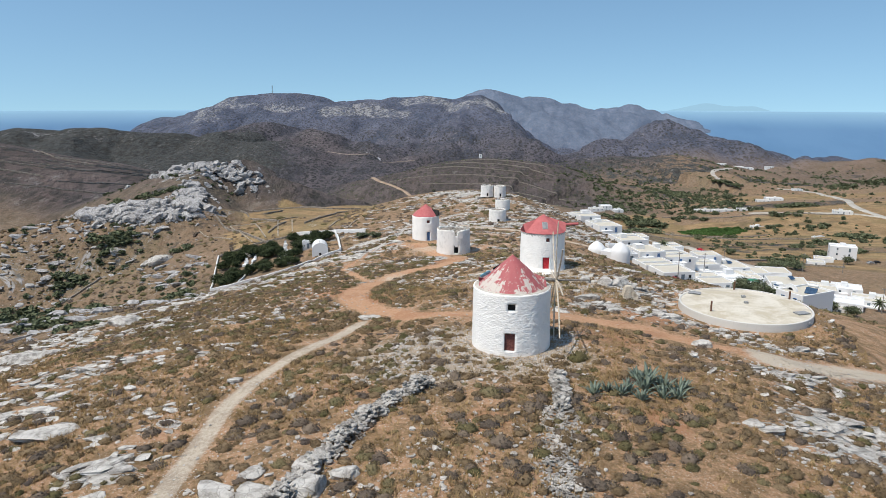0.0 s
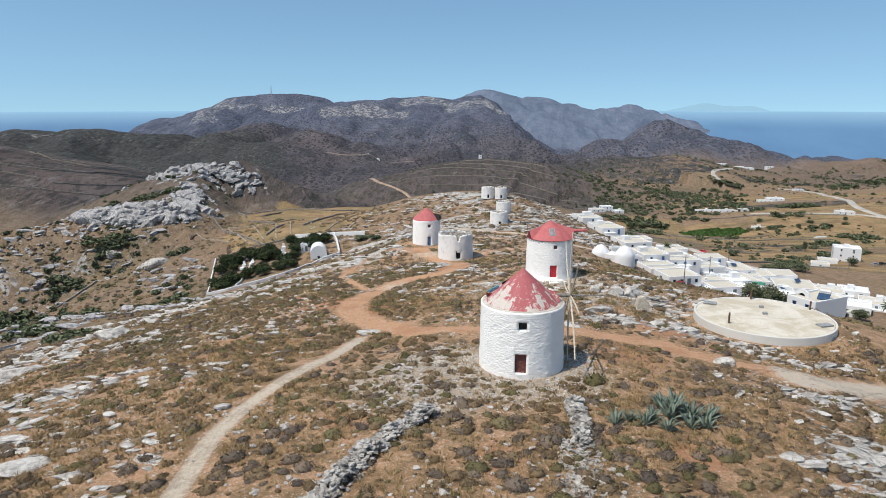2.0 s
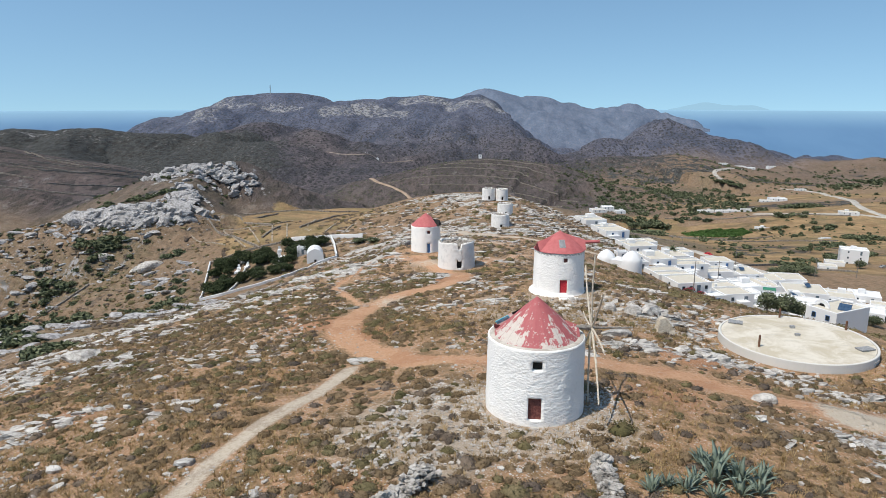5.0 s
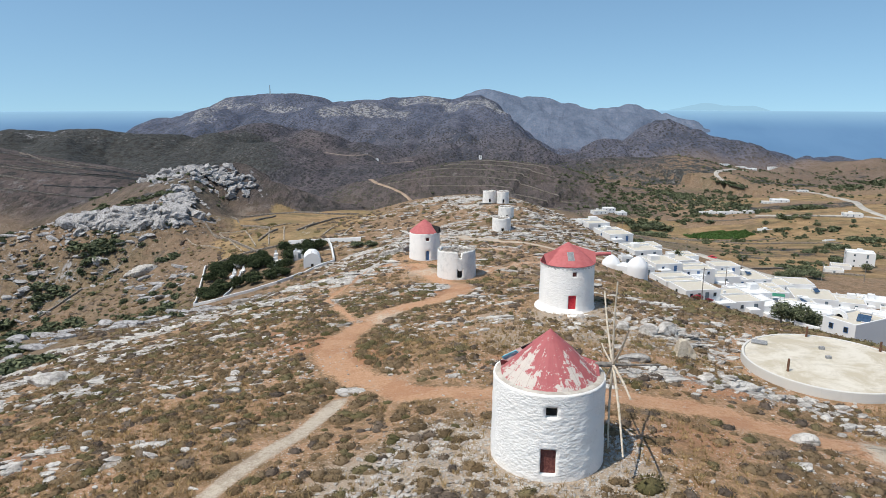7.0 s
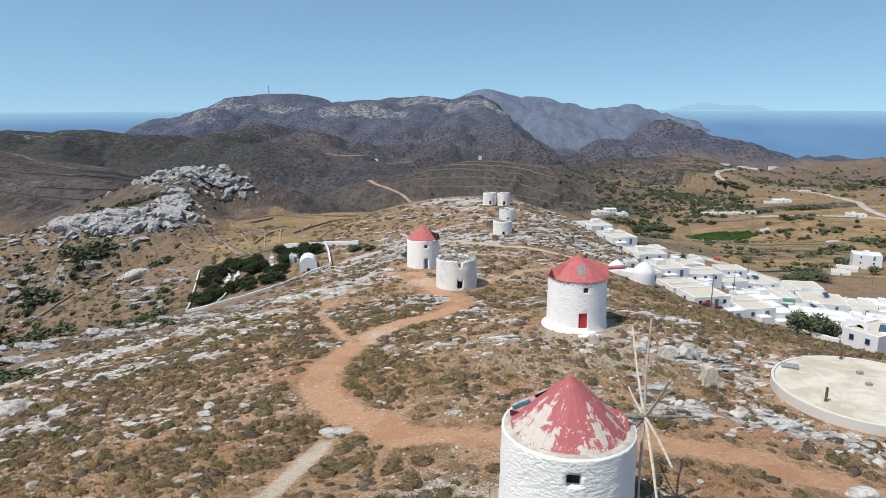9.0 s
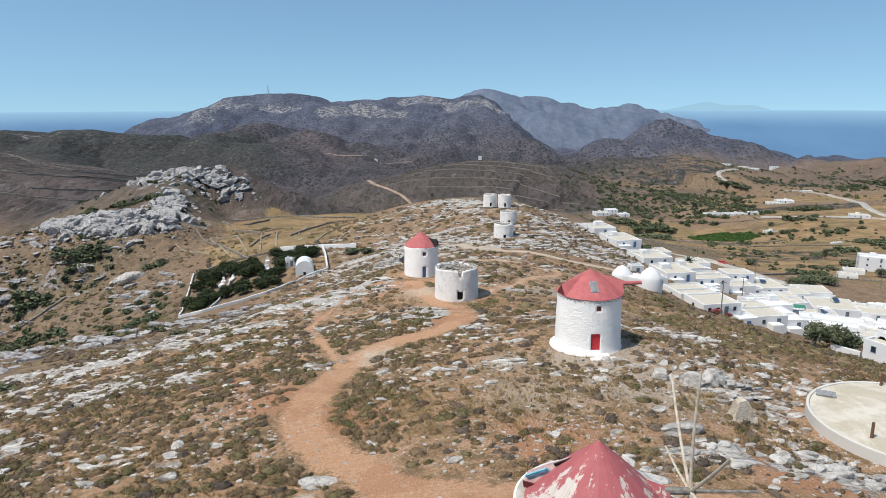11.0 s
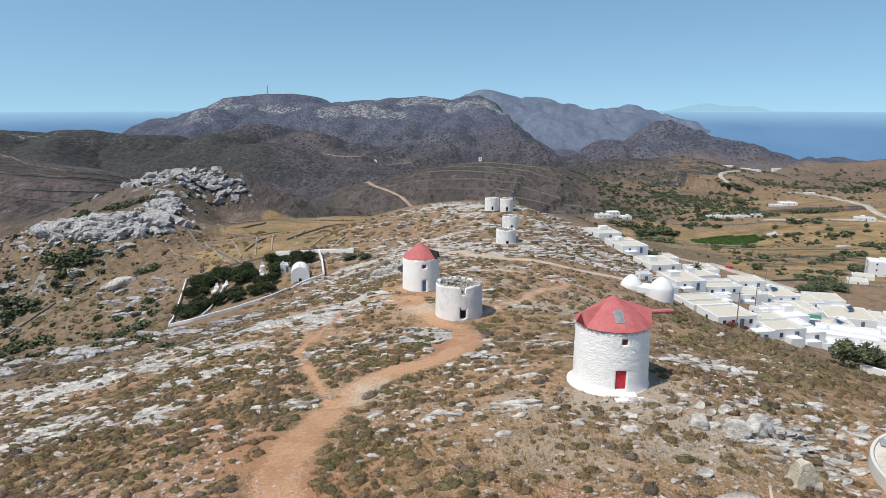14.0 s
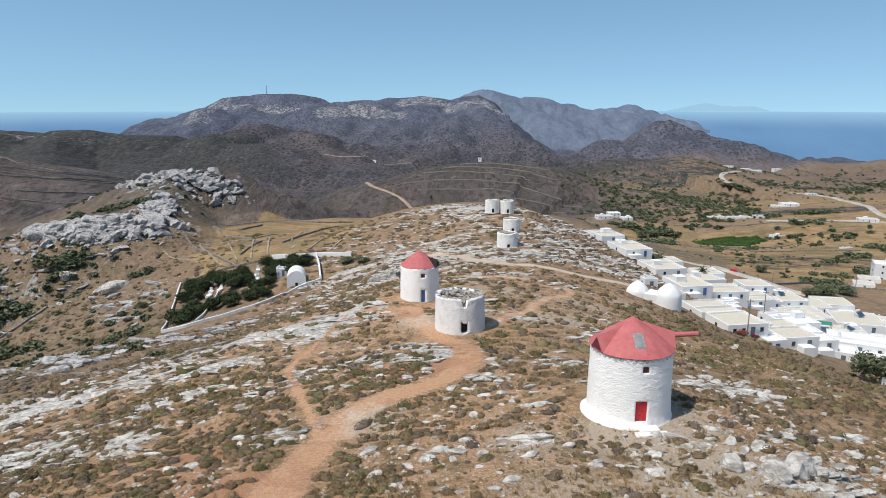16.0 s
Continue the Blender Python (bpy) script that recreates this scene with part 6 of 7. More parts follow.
def wall_run(points, tall, thick, label, mat, name="boundary_wall", sink=0.6, pitch=2.0, lump=0.06):
    """A low masonry wall that follows the ground along a line, with a rounded cap."""
    bm = bmesh.new()
    rows = []
    pts = []
    for (ax, ay), (bx, by) in zip(points, points[1:]):
        n = max(2, int(math.dist((ax, ay), (bx, by)) / pitch))
        pts += [(ax + (bx - ax) * i / n, ay + (by - ay) * i / n) for i in range(n)]
    pts.append(points[-1])
    for i, (x, y) in enumerate(pts):
        a, b = pts[max(i - 1, 0)], pts[min(i + 1, len(pts) - 1)]
        dx, dy = b[0] - a[0], b[1] - a[1]
        ln = math.hypot(dx, dy)
        nx, ny = -dy / ln * thick / 2, dx / ln * thick / 2
        z = float(height(x, y))
        wob = lump * noise.noise((x * 0.7, y * 0.7, 3)) + (lump * 1.5 * noise.noise((x * 2.9, y * 2.9, 5)) if lump > 0.1 else 0)
        rows.append([bm.verts.new((x + nx * k, y + ny * k, z + q + wob)) for k, q in ((1, -sink), (1, tall * 0.9), (0.6, tall), (-0.6, tall), (-1, tall * 0.9), (-1, -sink))])
    for p, q in zip(rows, rows[1:]):
        for j in range(5):
            bm.faces.new((p[j], p[j + 1], q[j + 1], q[j]))
    bm.faces.new(rows[0])
    bm.faces.new(rows[-1][::-1])
    return tagged(new(name, to_mesh(bm, name, mat)), label, "wall" if label else "")


STONE_MESHES = [mesh_from("stone", v * (1, 0.8, 0.62), f, DRYSTONE) for v, f in STONES]


def dry_wall(line, tall, thick, count, label, tumble=0.0, seed=1):
    """A dry-stone wall of single stones laid in courses along a line."""
    g = np.random.default_rng(seed)
    x0, y0 = line[0]
    t = thing("dry_stone_wall", x0, y0, float(height(x0, y0)), 0, label, "stone wall")
    base = t.matrix_world.translation
    seg = [math.dist(a, b) for a, b in zip(line, line[1:])]
    total = sum(seg)
    def spot():
        d, k = total * g.random(), 0
        while d > seg[k] and k < len(seg) - 1:
            d -= seg[k]
            k += 1
        (ax, ay), (bx, by) = line[k], line[k + 1]
        f = d / seg[k]
        side = g.uniform(-0.5, 0.5) * thick + g.normal(0, tumble)
        nx, ny = -(by - ay) / seg[k], (bx - ax) / seg[k]
        x, y = ax + (bx - ax) * f + nx * side, ay + (by - ay) * f + ny * side
        top = tall * max(0.08, 1 - (abs(side) / (thick * 0.62 + tumble)) ** 4) * (0.75 + 0.3 * math.sin(7 * f + 3 * k))
        return x, y, float(height(x, y)), top

    for i in range(count):
        x, y, z, top = spot()
        s = g.uniform(0.13, 0.30) if tall > 0.5 else g.uniform(0.08, 0.2)
        ob = new("stone", STONE_MESHES[i % len(STONE_MESHES)])
        ob.parent = t
        ob.matrix_basis = Matrix.Translation(Vector((x, y, z + top * (0.5 + 0.5 * g.random()) - 0.08)) - base) @ Euler((g.normal(0, 0.2), g.normal(0, 0.2), g.uniform(0, 6.28))).to_matrix().to_4x4() @ Matrix.Diagonal((s * 1.35, s, s, 1))
    rows = []
    for i in range(count * 4):
        x, y, z, top = spot()
        s = g.uniform(0.07, 0.2) if tall > 0.5 else g.uniform(0.04, 0.12)
        rows.append((x - base.x, y - base.y, z - base.z + top * g.random() * 0.95, s * 1.3, s, s * 0.75, g.uniform(0, 6.28), g.normal(0, 0.2), g.normal(0, 0.2), g.integers(0, 8)))
    fill = new("rubble_fill", scatter("rubble_fill", STONES, rows, DRYSTONE))
    fill.parent = t
    tagged(fill, kind="stuff")
    return t


def agave_leaf():
    bm = bmesh.new()
    rows, n = [], 9
    for i in range(n):
        k = i / (n - 1)
        w = 0.085 * (1 - k) ** 0.7 * (0.75 + 1.1 * min(k * 3, 1) * (1 - k * 0.3))
        x = 0.12 + 0.62 * k ** 1.15
        z = 0.95 * k - 0.32 * k ** 2.6
        d = 0.045 * (1 - k)
        rows.append([bm.verts.new((x + 0.02, -w, z + 0.02)), bm.verts.new((x + d, 0, z - d)), bm.verts.new((x + 0.02, w, z + 0.02)), bm.verts.new((x - 0.012, 0, z + 0.012))])
    for p, q in zip(rows, rows[1:]):
        for j in range(4):
            bm.faces.new((p[j], p[(j + 1) % 4], q[(j + 1) % 4], q[j]))
    bm.faces.new(rows[0])
    bm.faces.new(rows[-1][::-1])
    return to_mesh(bm, "leaf", AGAVE, True)


def agaves():
    leaf = agave_leaf()
    g = np.random.default_rng(3)
    for x, y, s in ((8.6, 39.6, 1.1), (9.5, 40.2, 0.9), (10.3, 39.9, 1.05), (11.0, 40.6, 1.0), (11.6, 39.6, 1.0), (12.2, 41.2, 1.35), (12.7, 42.3, 1.5), (13.2, 40.4, 1.2), (13.6, 41.6, 1.35),
                    (14.2, 40.6, 1.1), (14.7, 41.8, 1.1), (12.0, 42.6, 1.1), (15.3, 42.6, 0.8)):
        t = thing("agave", x, y, float(height(x, y)) - 0.08, 0, "blue-green agave rosette with long pointed fleshy leaves", "agave", "agaves below the mill")
        for i in range(18):
            ob = new("leaf", leaf)
            ob.parent = t
            lean = radians(26 - 52 * (i / 18) ** 0.8) + g.normal(0, 0.12)
            k = s * g.uniform(0.7, 1.1)
            ob.matrix_basis = Matrix.Rotation(i * 2.399 + g.normal(0, 0.15), 4, "Z") @ Matrix.Rotation(lean, 4, "Y") @ Matrix.Diagonal((k, k * 1.05, k, 1))


TANK_TOP = tank_roof_material()
AGAVE = plain_material("agave_leaf", (0.12, 0.155, 0.115), (0.235, 0.275, 0.215), 2.5, 0.55, 0.1)
water_tank()
dry_wall([(-8.6, 26.0), (-7.3, 30.5), (-5.8, 34.3), (-4.2, 37.4), (-2.2, 40.0)], 0.85, 1.0, 290, "half-collapsed grey dry-stone wall running down the slope", 0.22, 1)
dry_wall([(6.5, 42.0), (6.5, 38.8), (6.2, 36.5)], 0.8, 0.9, 110, "short broken dry-stone wall end beside the agaves", 0.1, 2)
dry_wall([(6.2, 36.8), (5.5, 33.0), (5.3, 29.5), (5.8, 25.0)], 0.22, 1.5, 280, "low tumbled stone rubble line in dry grass", 0.4, 3)
agaves()


# ---- village ----
def house(x, y, w, d, h, rot, roof="white", front=2, side=2, label="", deep=6.0, blue=False, storeys=1, dz=0.0, chimney=False, top=None, door=True):
    """A flat-roofed cube house: walls with a parapet, a roof bed, shuttered windows and a door."""
    c, s = math.cos(radians(rot)), math.sin(radians(rot))
    corners = [(x + c * u - s * v, y + s * u + c * v) for u, v in ((-w / 2, -d / 2), (w / 2, -d / 2), (-w / 2, d / 2), (w / 2, d / 2))]
    gz = [float(height(*p)) for p in corners]
    low = min(gz) - 0.4
    top = max(gz[0], gz[2], sum(gz) / 4) + h - 1.3 + dz if top is None else top
    t = thing("house", x, y, low, rot, label or "white cube-shaped village house with a flat parapet roof", "house", "village houses")
    H = top - low
    bm = bmesh.new()
    k = 0.28
    outer = [(-w / 2, -d / 2), (w / 2, -d / 2), (w / 2, d / 2), (-w / 2, d / 2)]
    inner = [(-w / 2 + k, -d / 2 + k), (w / 2 - k, -d / 2 + k), (w / 2 - k, d / 2 - k), (-w / 2 + k, d / 2 - k)]
    rows = [[bm.verts.new((a, b, z)) for a, b in pts] for pts, z in ((outer, 0), (outer, H - 0.05), ([(a * 0.993, b * 0.993) for a, b in outer], H), (inner, H), (inner, H - 0.45))]
    for p, q in zip(rows, rows[1:]):
        for j in range(4):
            bm.faces.new((p[j], p[(j + 1) % 4], q[(j + 1) % 4], q[j]))
    part("wall", bm, HOUSE_WHITE, t)
    bm = bmesh.new()
    box(bm, 0, 0, H - 0.42, w - 2 * k + 0.02, d - 2 * k + 0.02, 0.16)
    beige = roof == "screed" or (x + y) % 3 < 1.4
    part("roof", bm, ROOF_SCREED if beige else HOUSE_WHITE, t, "beige cement roof bed" if beige else "")
    side = min(side, 1)
    paint = BLUE_DOOR if blue else GREEN_GREY
    for face, n in (("front", front), ("side", side)):
        for fl in range(storeys):
            for i in range(n):
                k2 = (i + 0.5) / n - 0.5
                is_door = door and fl == 0 and i == n // 2 and face == "front"
                ww, hh = (0.85, 1.9) if is_door else (0.7, 0.9)
                zc = H - 2.6 + (0.95 if is_door else 1.3) - fl * 3.0
                wn = new("door" if is_door else "window")
                wn.parent = t
                wn.matrix_basis = Matrix.Translation((k2 * w * 0.9, -d / 2, zc)) if face == "front" else Matrix.Translation((-w / 2, -k2 * d * 0.9, zc)) @ Matrix.Rotation(-math.pi / 2, 4, "Z")
                bm = bmesh.new()
                for a, b, u, v in ((0, hh / 2, ww + 0.1, 0.07), (0, -hh / 2, ww + 0.1, 0.07), (-ww / 2, 0, 0.07, hh), (ww / 2, 0, 0.07, hh)):
                    box(bm, a, -0.03, b, u, 0.14, v)
                part("frame", bm, paint, wn)
                bm = bmesh.new()
                box(bm, 0, -0.012, 0, ww - 0.06, 0.06, hh - 0.06)
                part("leaf" if is_door else "pane", bm, paint if is_door else PANE, wn)
    extra = np.random.default_rng(int(abs(x * 13 + y * 7)))
    if w > 8 and extra.random() < 0.55:
        bm = bmesh.new()
        box(bm, w * extra.uniform(-0.2, 0.25), d * extra.uniform(0.0, 0.3), H + 0.35, extra.uniform(2.0, 3.4), extra.uniform(2.0, 3.0), 1.6, None, 0.06)
        part("stair_head", bm, HOUSE_WHITE, t)
    if w > 7 and y < 300 and extra.random() < 0.6:
        bm = bmesh.new()
        box(bm, w * extra.uniform(-0.25, 0.25), -d / 2 - 1.0, H / 2 - 0.7, w * extra.uniform(0.3, 0.5), 2.2, H - 1.6, None, 0.08)
        part("annex", bm, HOUSE_WHITE, t)
    if extra.random() < 0.5:
        bm = bmesh.new()
        box(bm, -w * 0.3, d * 0.1, H + 0.25, 0.5, 0.5, 1.0, None, 0.05)
        part("flue", bm, HOUSE_WHITE, t)
    if extra.random() < 0.6:
        bm = bmesh.new()
        u = d * extra.uniform(-0.15, 0.2)
        box(bm, 0, u, H - 0.1, w - 0.6, 0.25, 0.5)
        part("roof_wall", bm, HOUSE_WHITE, t)
    if chimney:
        bm = bmesh.new()
        box(bm, w * 0.3, d * 0.2, H + 0.4, 0.6, 0.6, 1.1, None, 0.05)
        part("chimney", bm, HOUSE_WHITE, t)
    return t


def solar_heater(parent, x, y, z, rz):
    h = thing("solar_heater", x, y, z, rz, "roof solar water heater with dark glass panel", "solar heater", "solar heaters")
    bm = bmesh.new()
    box(bm, 0, 0, 0.75, 2.0, 1.6, 0.1, Matrix.Translation((0, 0, 0)) @ Matrix.Rotation(radians(35), 4, "X"), 0.02)
    part("collector", bm, PANE_BLUE, h, "dark blue glass collector")
    bm = bmesh.new()
    rod(bm, (-0.9, 0.85, 1.35), (0.9, 0.85, 1.35), 0.28, 0.28, 12)
    part("tank", bm, HOUSE_WHITE, h, "white cylinder tank")
    for sx in (-0.8, 0.8):
        bm = bmesh.new()
        rod(bm, (sx, 0.8, -0.35), (sx, 0.8, 1.2), 0.035)
        part("leg", bm, GREY_METAL, h)


def roof_arch(x, y, z, rz):
    """A low rounded parapet on a flat roof, with a near-black box as shade in its opening."""
    t = thing("roof_arch", x, y, z, rz, "white rounded arch parapet on a flat roof", "parapet")
    bm = bmesh.new()
    n = 12
    arcs = [[bm.verts.new((q * math.cos(math.pi * j / n), v, q * 0.95 * math.sin(math.pi * j / n))) for j in range(n + 1)] for q, v in ((1.5, -0.18), (1.5, 0.18), (0.75, 0.18), (0.75, -0.18))]
    for a, b in zip(arcs, arcs[1:] + arcs[:1]):
        for j in range(n):
            bm.faces.new((a[j], a[j + 1], b[j + 1], b[j]))
    for j in (0, n):
        bm.faces.new([a[j] for a in arcs])
    part("arch", bm, HOUSE_WHITE, t)
    bm = bmesh.new()
    box(bm, 0, 0.3, 0.3, 1.3, 0.1, 0.6)
    part("opening", bm, DARK, t, "near-black box as the shade in the arch")


def power_pole(x, y, tall, arm=True, z=None):
    t = thing("power_pole", x, y, float(height(x, y)) - 0.3 if z is None else z, 0, "dark wooden power pole with a crossarm", "power pole", "power poles")
    bm = bmesh.new()
    rod(bm, (0, 0, 0), (0, 0, tall), 0.14, 0.09)
    part("pole", bm, GREY_WOOD, t)
    if arm:
        bm = bmesh.new()
        box(bm, 0, 0, tall - 0.5, 1.5, 0.12, 0.12)
        part("crossarm", bm, GREY_WOOD, t)
        for u in (-0.65, 0, 0.65):
            bm = bmesh.new()
            rod(bm, (u, 0, tall - 0.44), (u, 0, tall - 0.2), 0.05, 0.04, 6)
            part("insulator", bm, HOUSE_WHITE, t)


def barrel_chapel(x, y, rot, w, d, h, label, dome=False):
    """A small white chapel: walls, barrel vault or dome, door."""
    gz = min(float(height(x + a, y + b)) for a in (-w / 2, w / 2) for b in (-d / 2, d / 2))
    t = thing("chapel", x, y, gz - 0.3, rot, label, "chapel")
    bm = bmesh.new()
    n = 14
    prof = [(-w / 2, 0)] + [(-w / 2 * math.cos(math.pi * i / n), h + w / 2 * math.sin(math.pi * i / n)) for i in range(n + 1)] + [(w / 2, 0)]
    a = [bm.verts.new((u, -d / 2, z)) for u, z in prof]
    b = [bm.verts.new((u, d / 2, z)) for u, z in prof]
    for i in range(len(prof) - 1):
        bm.faces.new((a[i], a[i + 1], b[i + 1], b[i]))
    bm.faces.new(a[::-1])
    bm.faces.new(b)
    part("vault", bm, HOUSE_WHITE, t)
    # near-black block on the front stands for the shaded doorway
    bm = bmesh.new()
    box(bm, 0, -d / 2 - 0.02, 1.2, 0.9, 0.12, 1.9, None, 0.03)
    part("door", bm, DARK, t, "arched doorway, its shade a near-black block")
    bm = bmesh.new()
    rod(bm, (0, -d / 2 + 0.3, h + w / 2), (0, -d / 2 + 0.3, h + w / 2 + 1.0), 0.09, 0.06)
    box(bm, 0, -d / 2 + 0.3, h + w / 2 + 0.7, 0.55, 0.1, 0.1)
    part("cross", bm, HOUSE_WHITE, t)
    return t


def domed_chapel():
    """Two joined whitewashed cells, each with a ribbed shell dome."""
    x, y = 38.0, 180.5
    gz = float(height(36.0, 181)) - 0.2
    t = thing("domed_chapel", x, y, gz, 14, "twin white chapel cells with round whitewashed domes", "chapel")
    for u, v, r, h in ((-2.4, 3.6, 2.5, 1.6), (2.2, -1.6, 2.75, 1.9)):
        bm = bmesh.new()
        n, prof = 32, [(r * 1.02, -3.5), (r, 0.3), (r * 0.98, h * 0.8), (r * 0.95, h)] + [(r * 0.97 * (0.6 * (1 - (k / 10) ** 2) ** 0.5 + 0.4 * (1 - k / 10)), h + r * 0.84 * k / 10) for k in range(1, 10)]
        rows = [[bm.verts.new((u + q * (1 - 0.05 * (j % 4 == 0) * (z > h)) * math.cos(2 * math.pi * j / n), v + q * (1 - 0.05 * (j % 4 == 0) * (z > h)) * math.sin(2 * math.pi * j / n), z)) for j in range(n)] for q, z in prof]
        for p, q in zip(rows, rows[1:]):
            for j in range(n):
                bm.faces.new((p[j], p[(j + 1) % n], q[(j + 1) % n], q[j]))
        tip = bm.verts.new((u, v, h + r * 0.9))
        for j in range(n):
            bm.faces.new((rows[-1][j], rows[-1][(j + 1) % n], tip))
        part("dome", bm, HOUSE_WHITE, t, "", True)
    bm = bmesh.new()
    box(bm, 0, 0.8, 0.1, 4.4, 4.4, 3.2, Matrix.Rotation(-0.8, 4, "Z"), 0.1)
    part("wall", bm, HOUSE_WHITE, t)


GREEN_GREY = plain_material("grey_green_paint", (0.10, 0.13, 0.15), (0.16, 0.20, 0.23), 5, 0.6)
PANE = plain_material("dark_window_glass", (0.015, 0.02, 0.028), (0.03, 0.04, 0.05), 2, 0.12, 0.0, 0, 0.6)
PANE_BLUE = plain_material("collector_glass", (0.03, 0.06, 0.11), (0.05, 0.09, 0.15), 2, 0.1, 0.0, 0, 0.6)

domed_chapel()
house(53.6, 175.2, 9.0, 8.6, 2.6, 12, "screed", 4, 2, "long white house with a beige screed roof")
house(51.5, 184.8, 9.2, 9.0, 2.6, 12, "screed", 0, 1, "long white house with a beige screed roof")
house(59.3, 170.8, 4.4, 4.0, 2.0, 12, "white", 1, 1, "small pale blue-white outhouse cube", blue=True)
house(65.2, 178.5, 8.0, 12.0, 3.2, 10, "screed", 2, 0, "white house with a beige roof above the slope")
house(74.2, 186.5, 8.0, 11.0, 3.0, 8, "white", 2, 1)
house(75.5, 196.5, 9.0, 9.0, 4.0, 10, "white", 0, 1)
house(80.5, 183.0, 6.5, 6.0, 2.2, -20, "white", 1, 0, "low white annex with terrace walls")
house(89.0, 191.5, 13.0, 9.0, 3.4, -25, "white", 3, 1, "broad white house with a plain flat roof")
house(101.5, 196.0, 9.0, 8.0, 3.2, -30, "screed", 2, 1, "white house with a beige screed roof")
house(58.5, 223.0, 9.0, 12.0, 3.0, 12, "screed", 2, 1, "white house with a beige screed roof", blue=True)
house(69.5, 225.5, 11.0, 9.0, 3.4, 8, "white", 3, 0, "white house with blue shuttered windows", blue=True)
house(57.0, 243.5, 10.0, 13.0, 3.0, 12, "white", 2, 2)
house(70.5, 245.0, 9.0, 9.0, 2.4, 12, "screed", 0, 0)
house(52.5, 268.0, 9.5, 15.0, 3.2, 14, "screed", 2, 2, "white terraced house with a beige roof", blue=True)
house(48.0, 286.0, 9.0, 12.0, 3.2, 14, "white", 1, 2, "white house with a square chimney", chimney=True)
house(45.5, 300.0, 5.5, 6.0, 2.2, 14, "white", 1, 1, "small pale blue-white outhouse cube", blue=True)
house(66.0, 268.0, 8.0, 8.0, 2.6, 10, "white", 1, 1)
house(77.5, 262.0, 9.0, 9.0, 2.6, 10, "screed", 1, 0)
house(88.0, 249.0, 9.0, 8.0, 4.4, 5, "white", 2, 1, "white two-storey house with arched blue windows", blue=True, storeys=2)
house(97.0, 246.0, 8.5, 12.0, 3.6, 5, "white", 2, 1)
house(105.5, 246.0, 8.5, 10.0, 3.4, 0, "white", 2, 1)
house(117.0, 256.0, 11.0, 10.0, 4.2, -8, "white", 0, 0, "white house block with a stepped roof")
house(85.5, 214.0, 9.0, 11.0, 3.2, 8, "screed", 1, 0, "white house with a beige screed roof")
house(80.0, 230.0, 9.5, 9.0, 2.8, 8, "white", 1, 0)
house(94.0, 226.0, 9.0, 12.0, 3.0, 0, "screed", 0, 0)
house(98.0, 212.0, 9.0, 9.0, 2.6, -12, "white", 1, 0)
house(111.0, 231.0, 13.0, 13.0, 3.6, -14, "white", 2, 0, "broad white house with a plain flat roof")
house(110.5, 212.0, 10.0, 9.0, 3.2, -25, "white", 2, 1)
house(125.0, 236.0, 11.0, 11.0, 3.8, -22, "white", 2, 1)
house(124.0, 217.5, 11.0, 10.0, 3.4, -30, "white", 2, 1)
house(137.0, 226.0, 11.0, 10.0, 3.4, -30, "screed", 1, 1)
house(139.0, 244.0, 10.0, 9.0, 3.6, -25, "white", 2, 1)
house(65.1, 127.0, 5.8, 9.0, 3.4, -62, "white", 2, 0, "white corner house with two small blue windows beside the tank", blue=True, top=-17.3, door=False)
wall_run([(60.2, 128.6), (57.4, 132.0)], 1.3, 0.35, "low white yard wall beside the corner house", HOUSE_WHITE)
roof_arch(62.6, 127.6, -17.75, -62)
house(203.0, 366.0, 13.0, 10.0, 9.0, -22, "white", 2, 3, "tall white three-storey block with small windows", storeys=3)
house(186.0, 352.0, 9.0, 7.0, 3.6, -22, "white", 1, 1)
house(172.0, 332.0, 8.0, 7.0, 3.4, -22, "white", 1, 1)
for hx, hy, hz, hr in ((65.6, 125.6, -17.65, -40), (99, 213, -40.58, 30), (113, 233, -43.09, 20), (96, 247, -40.85, 20)):
    solar_heater(None, hx, hy, hz, hr)
for px, py, pt in ((53.5, 169.0, 8.5), (72.6, 205.0, 8.5), (100, 262, 9), (81, 268, 8.5), (63, 300, 8.5), (150, 300, 9), (133, 212, 9), (168, 300, 9)):
    power_pole(px, py, pt)

for sx, sy, sw, sr in ((63, 203, 4.2, 15), (45.5, 214, 3.6, 10), (66, 212, 4.5, 12), (84, 205, 4.0, -10), (93, 203, 3.6, -20), (104, 222, 4.4, -8), (118, 224, 4.0, -20), (61, 256, 4.0, 12), (66, 257, 3.4, 12),
                       (90, 238, 4.2, 5), (101, 235, 3.8, 0), (131, 229, 4.2, -25), (117, 207, 4.0, -30), (76, 209, 4.4, 8), (47, 196, 3.8, 12), (108, 257, 4.4, 0), (131, 250, 4.4, -20), (146, 236, 4.4, -25)):
    house(sx, sy, sw, sw * 0.9, 2.7, sr, "white", 1, 1, "small white flat-roofed outbuilding between the houses", blue=sx % 2 < 1)

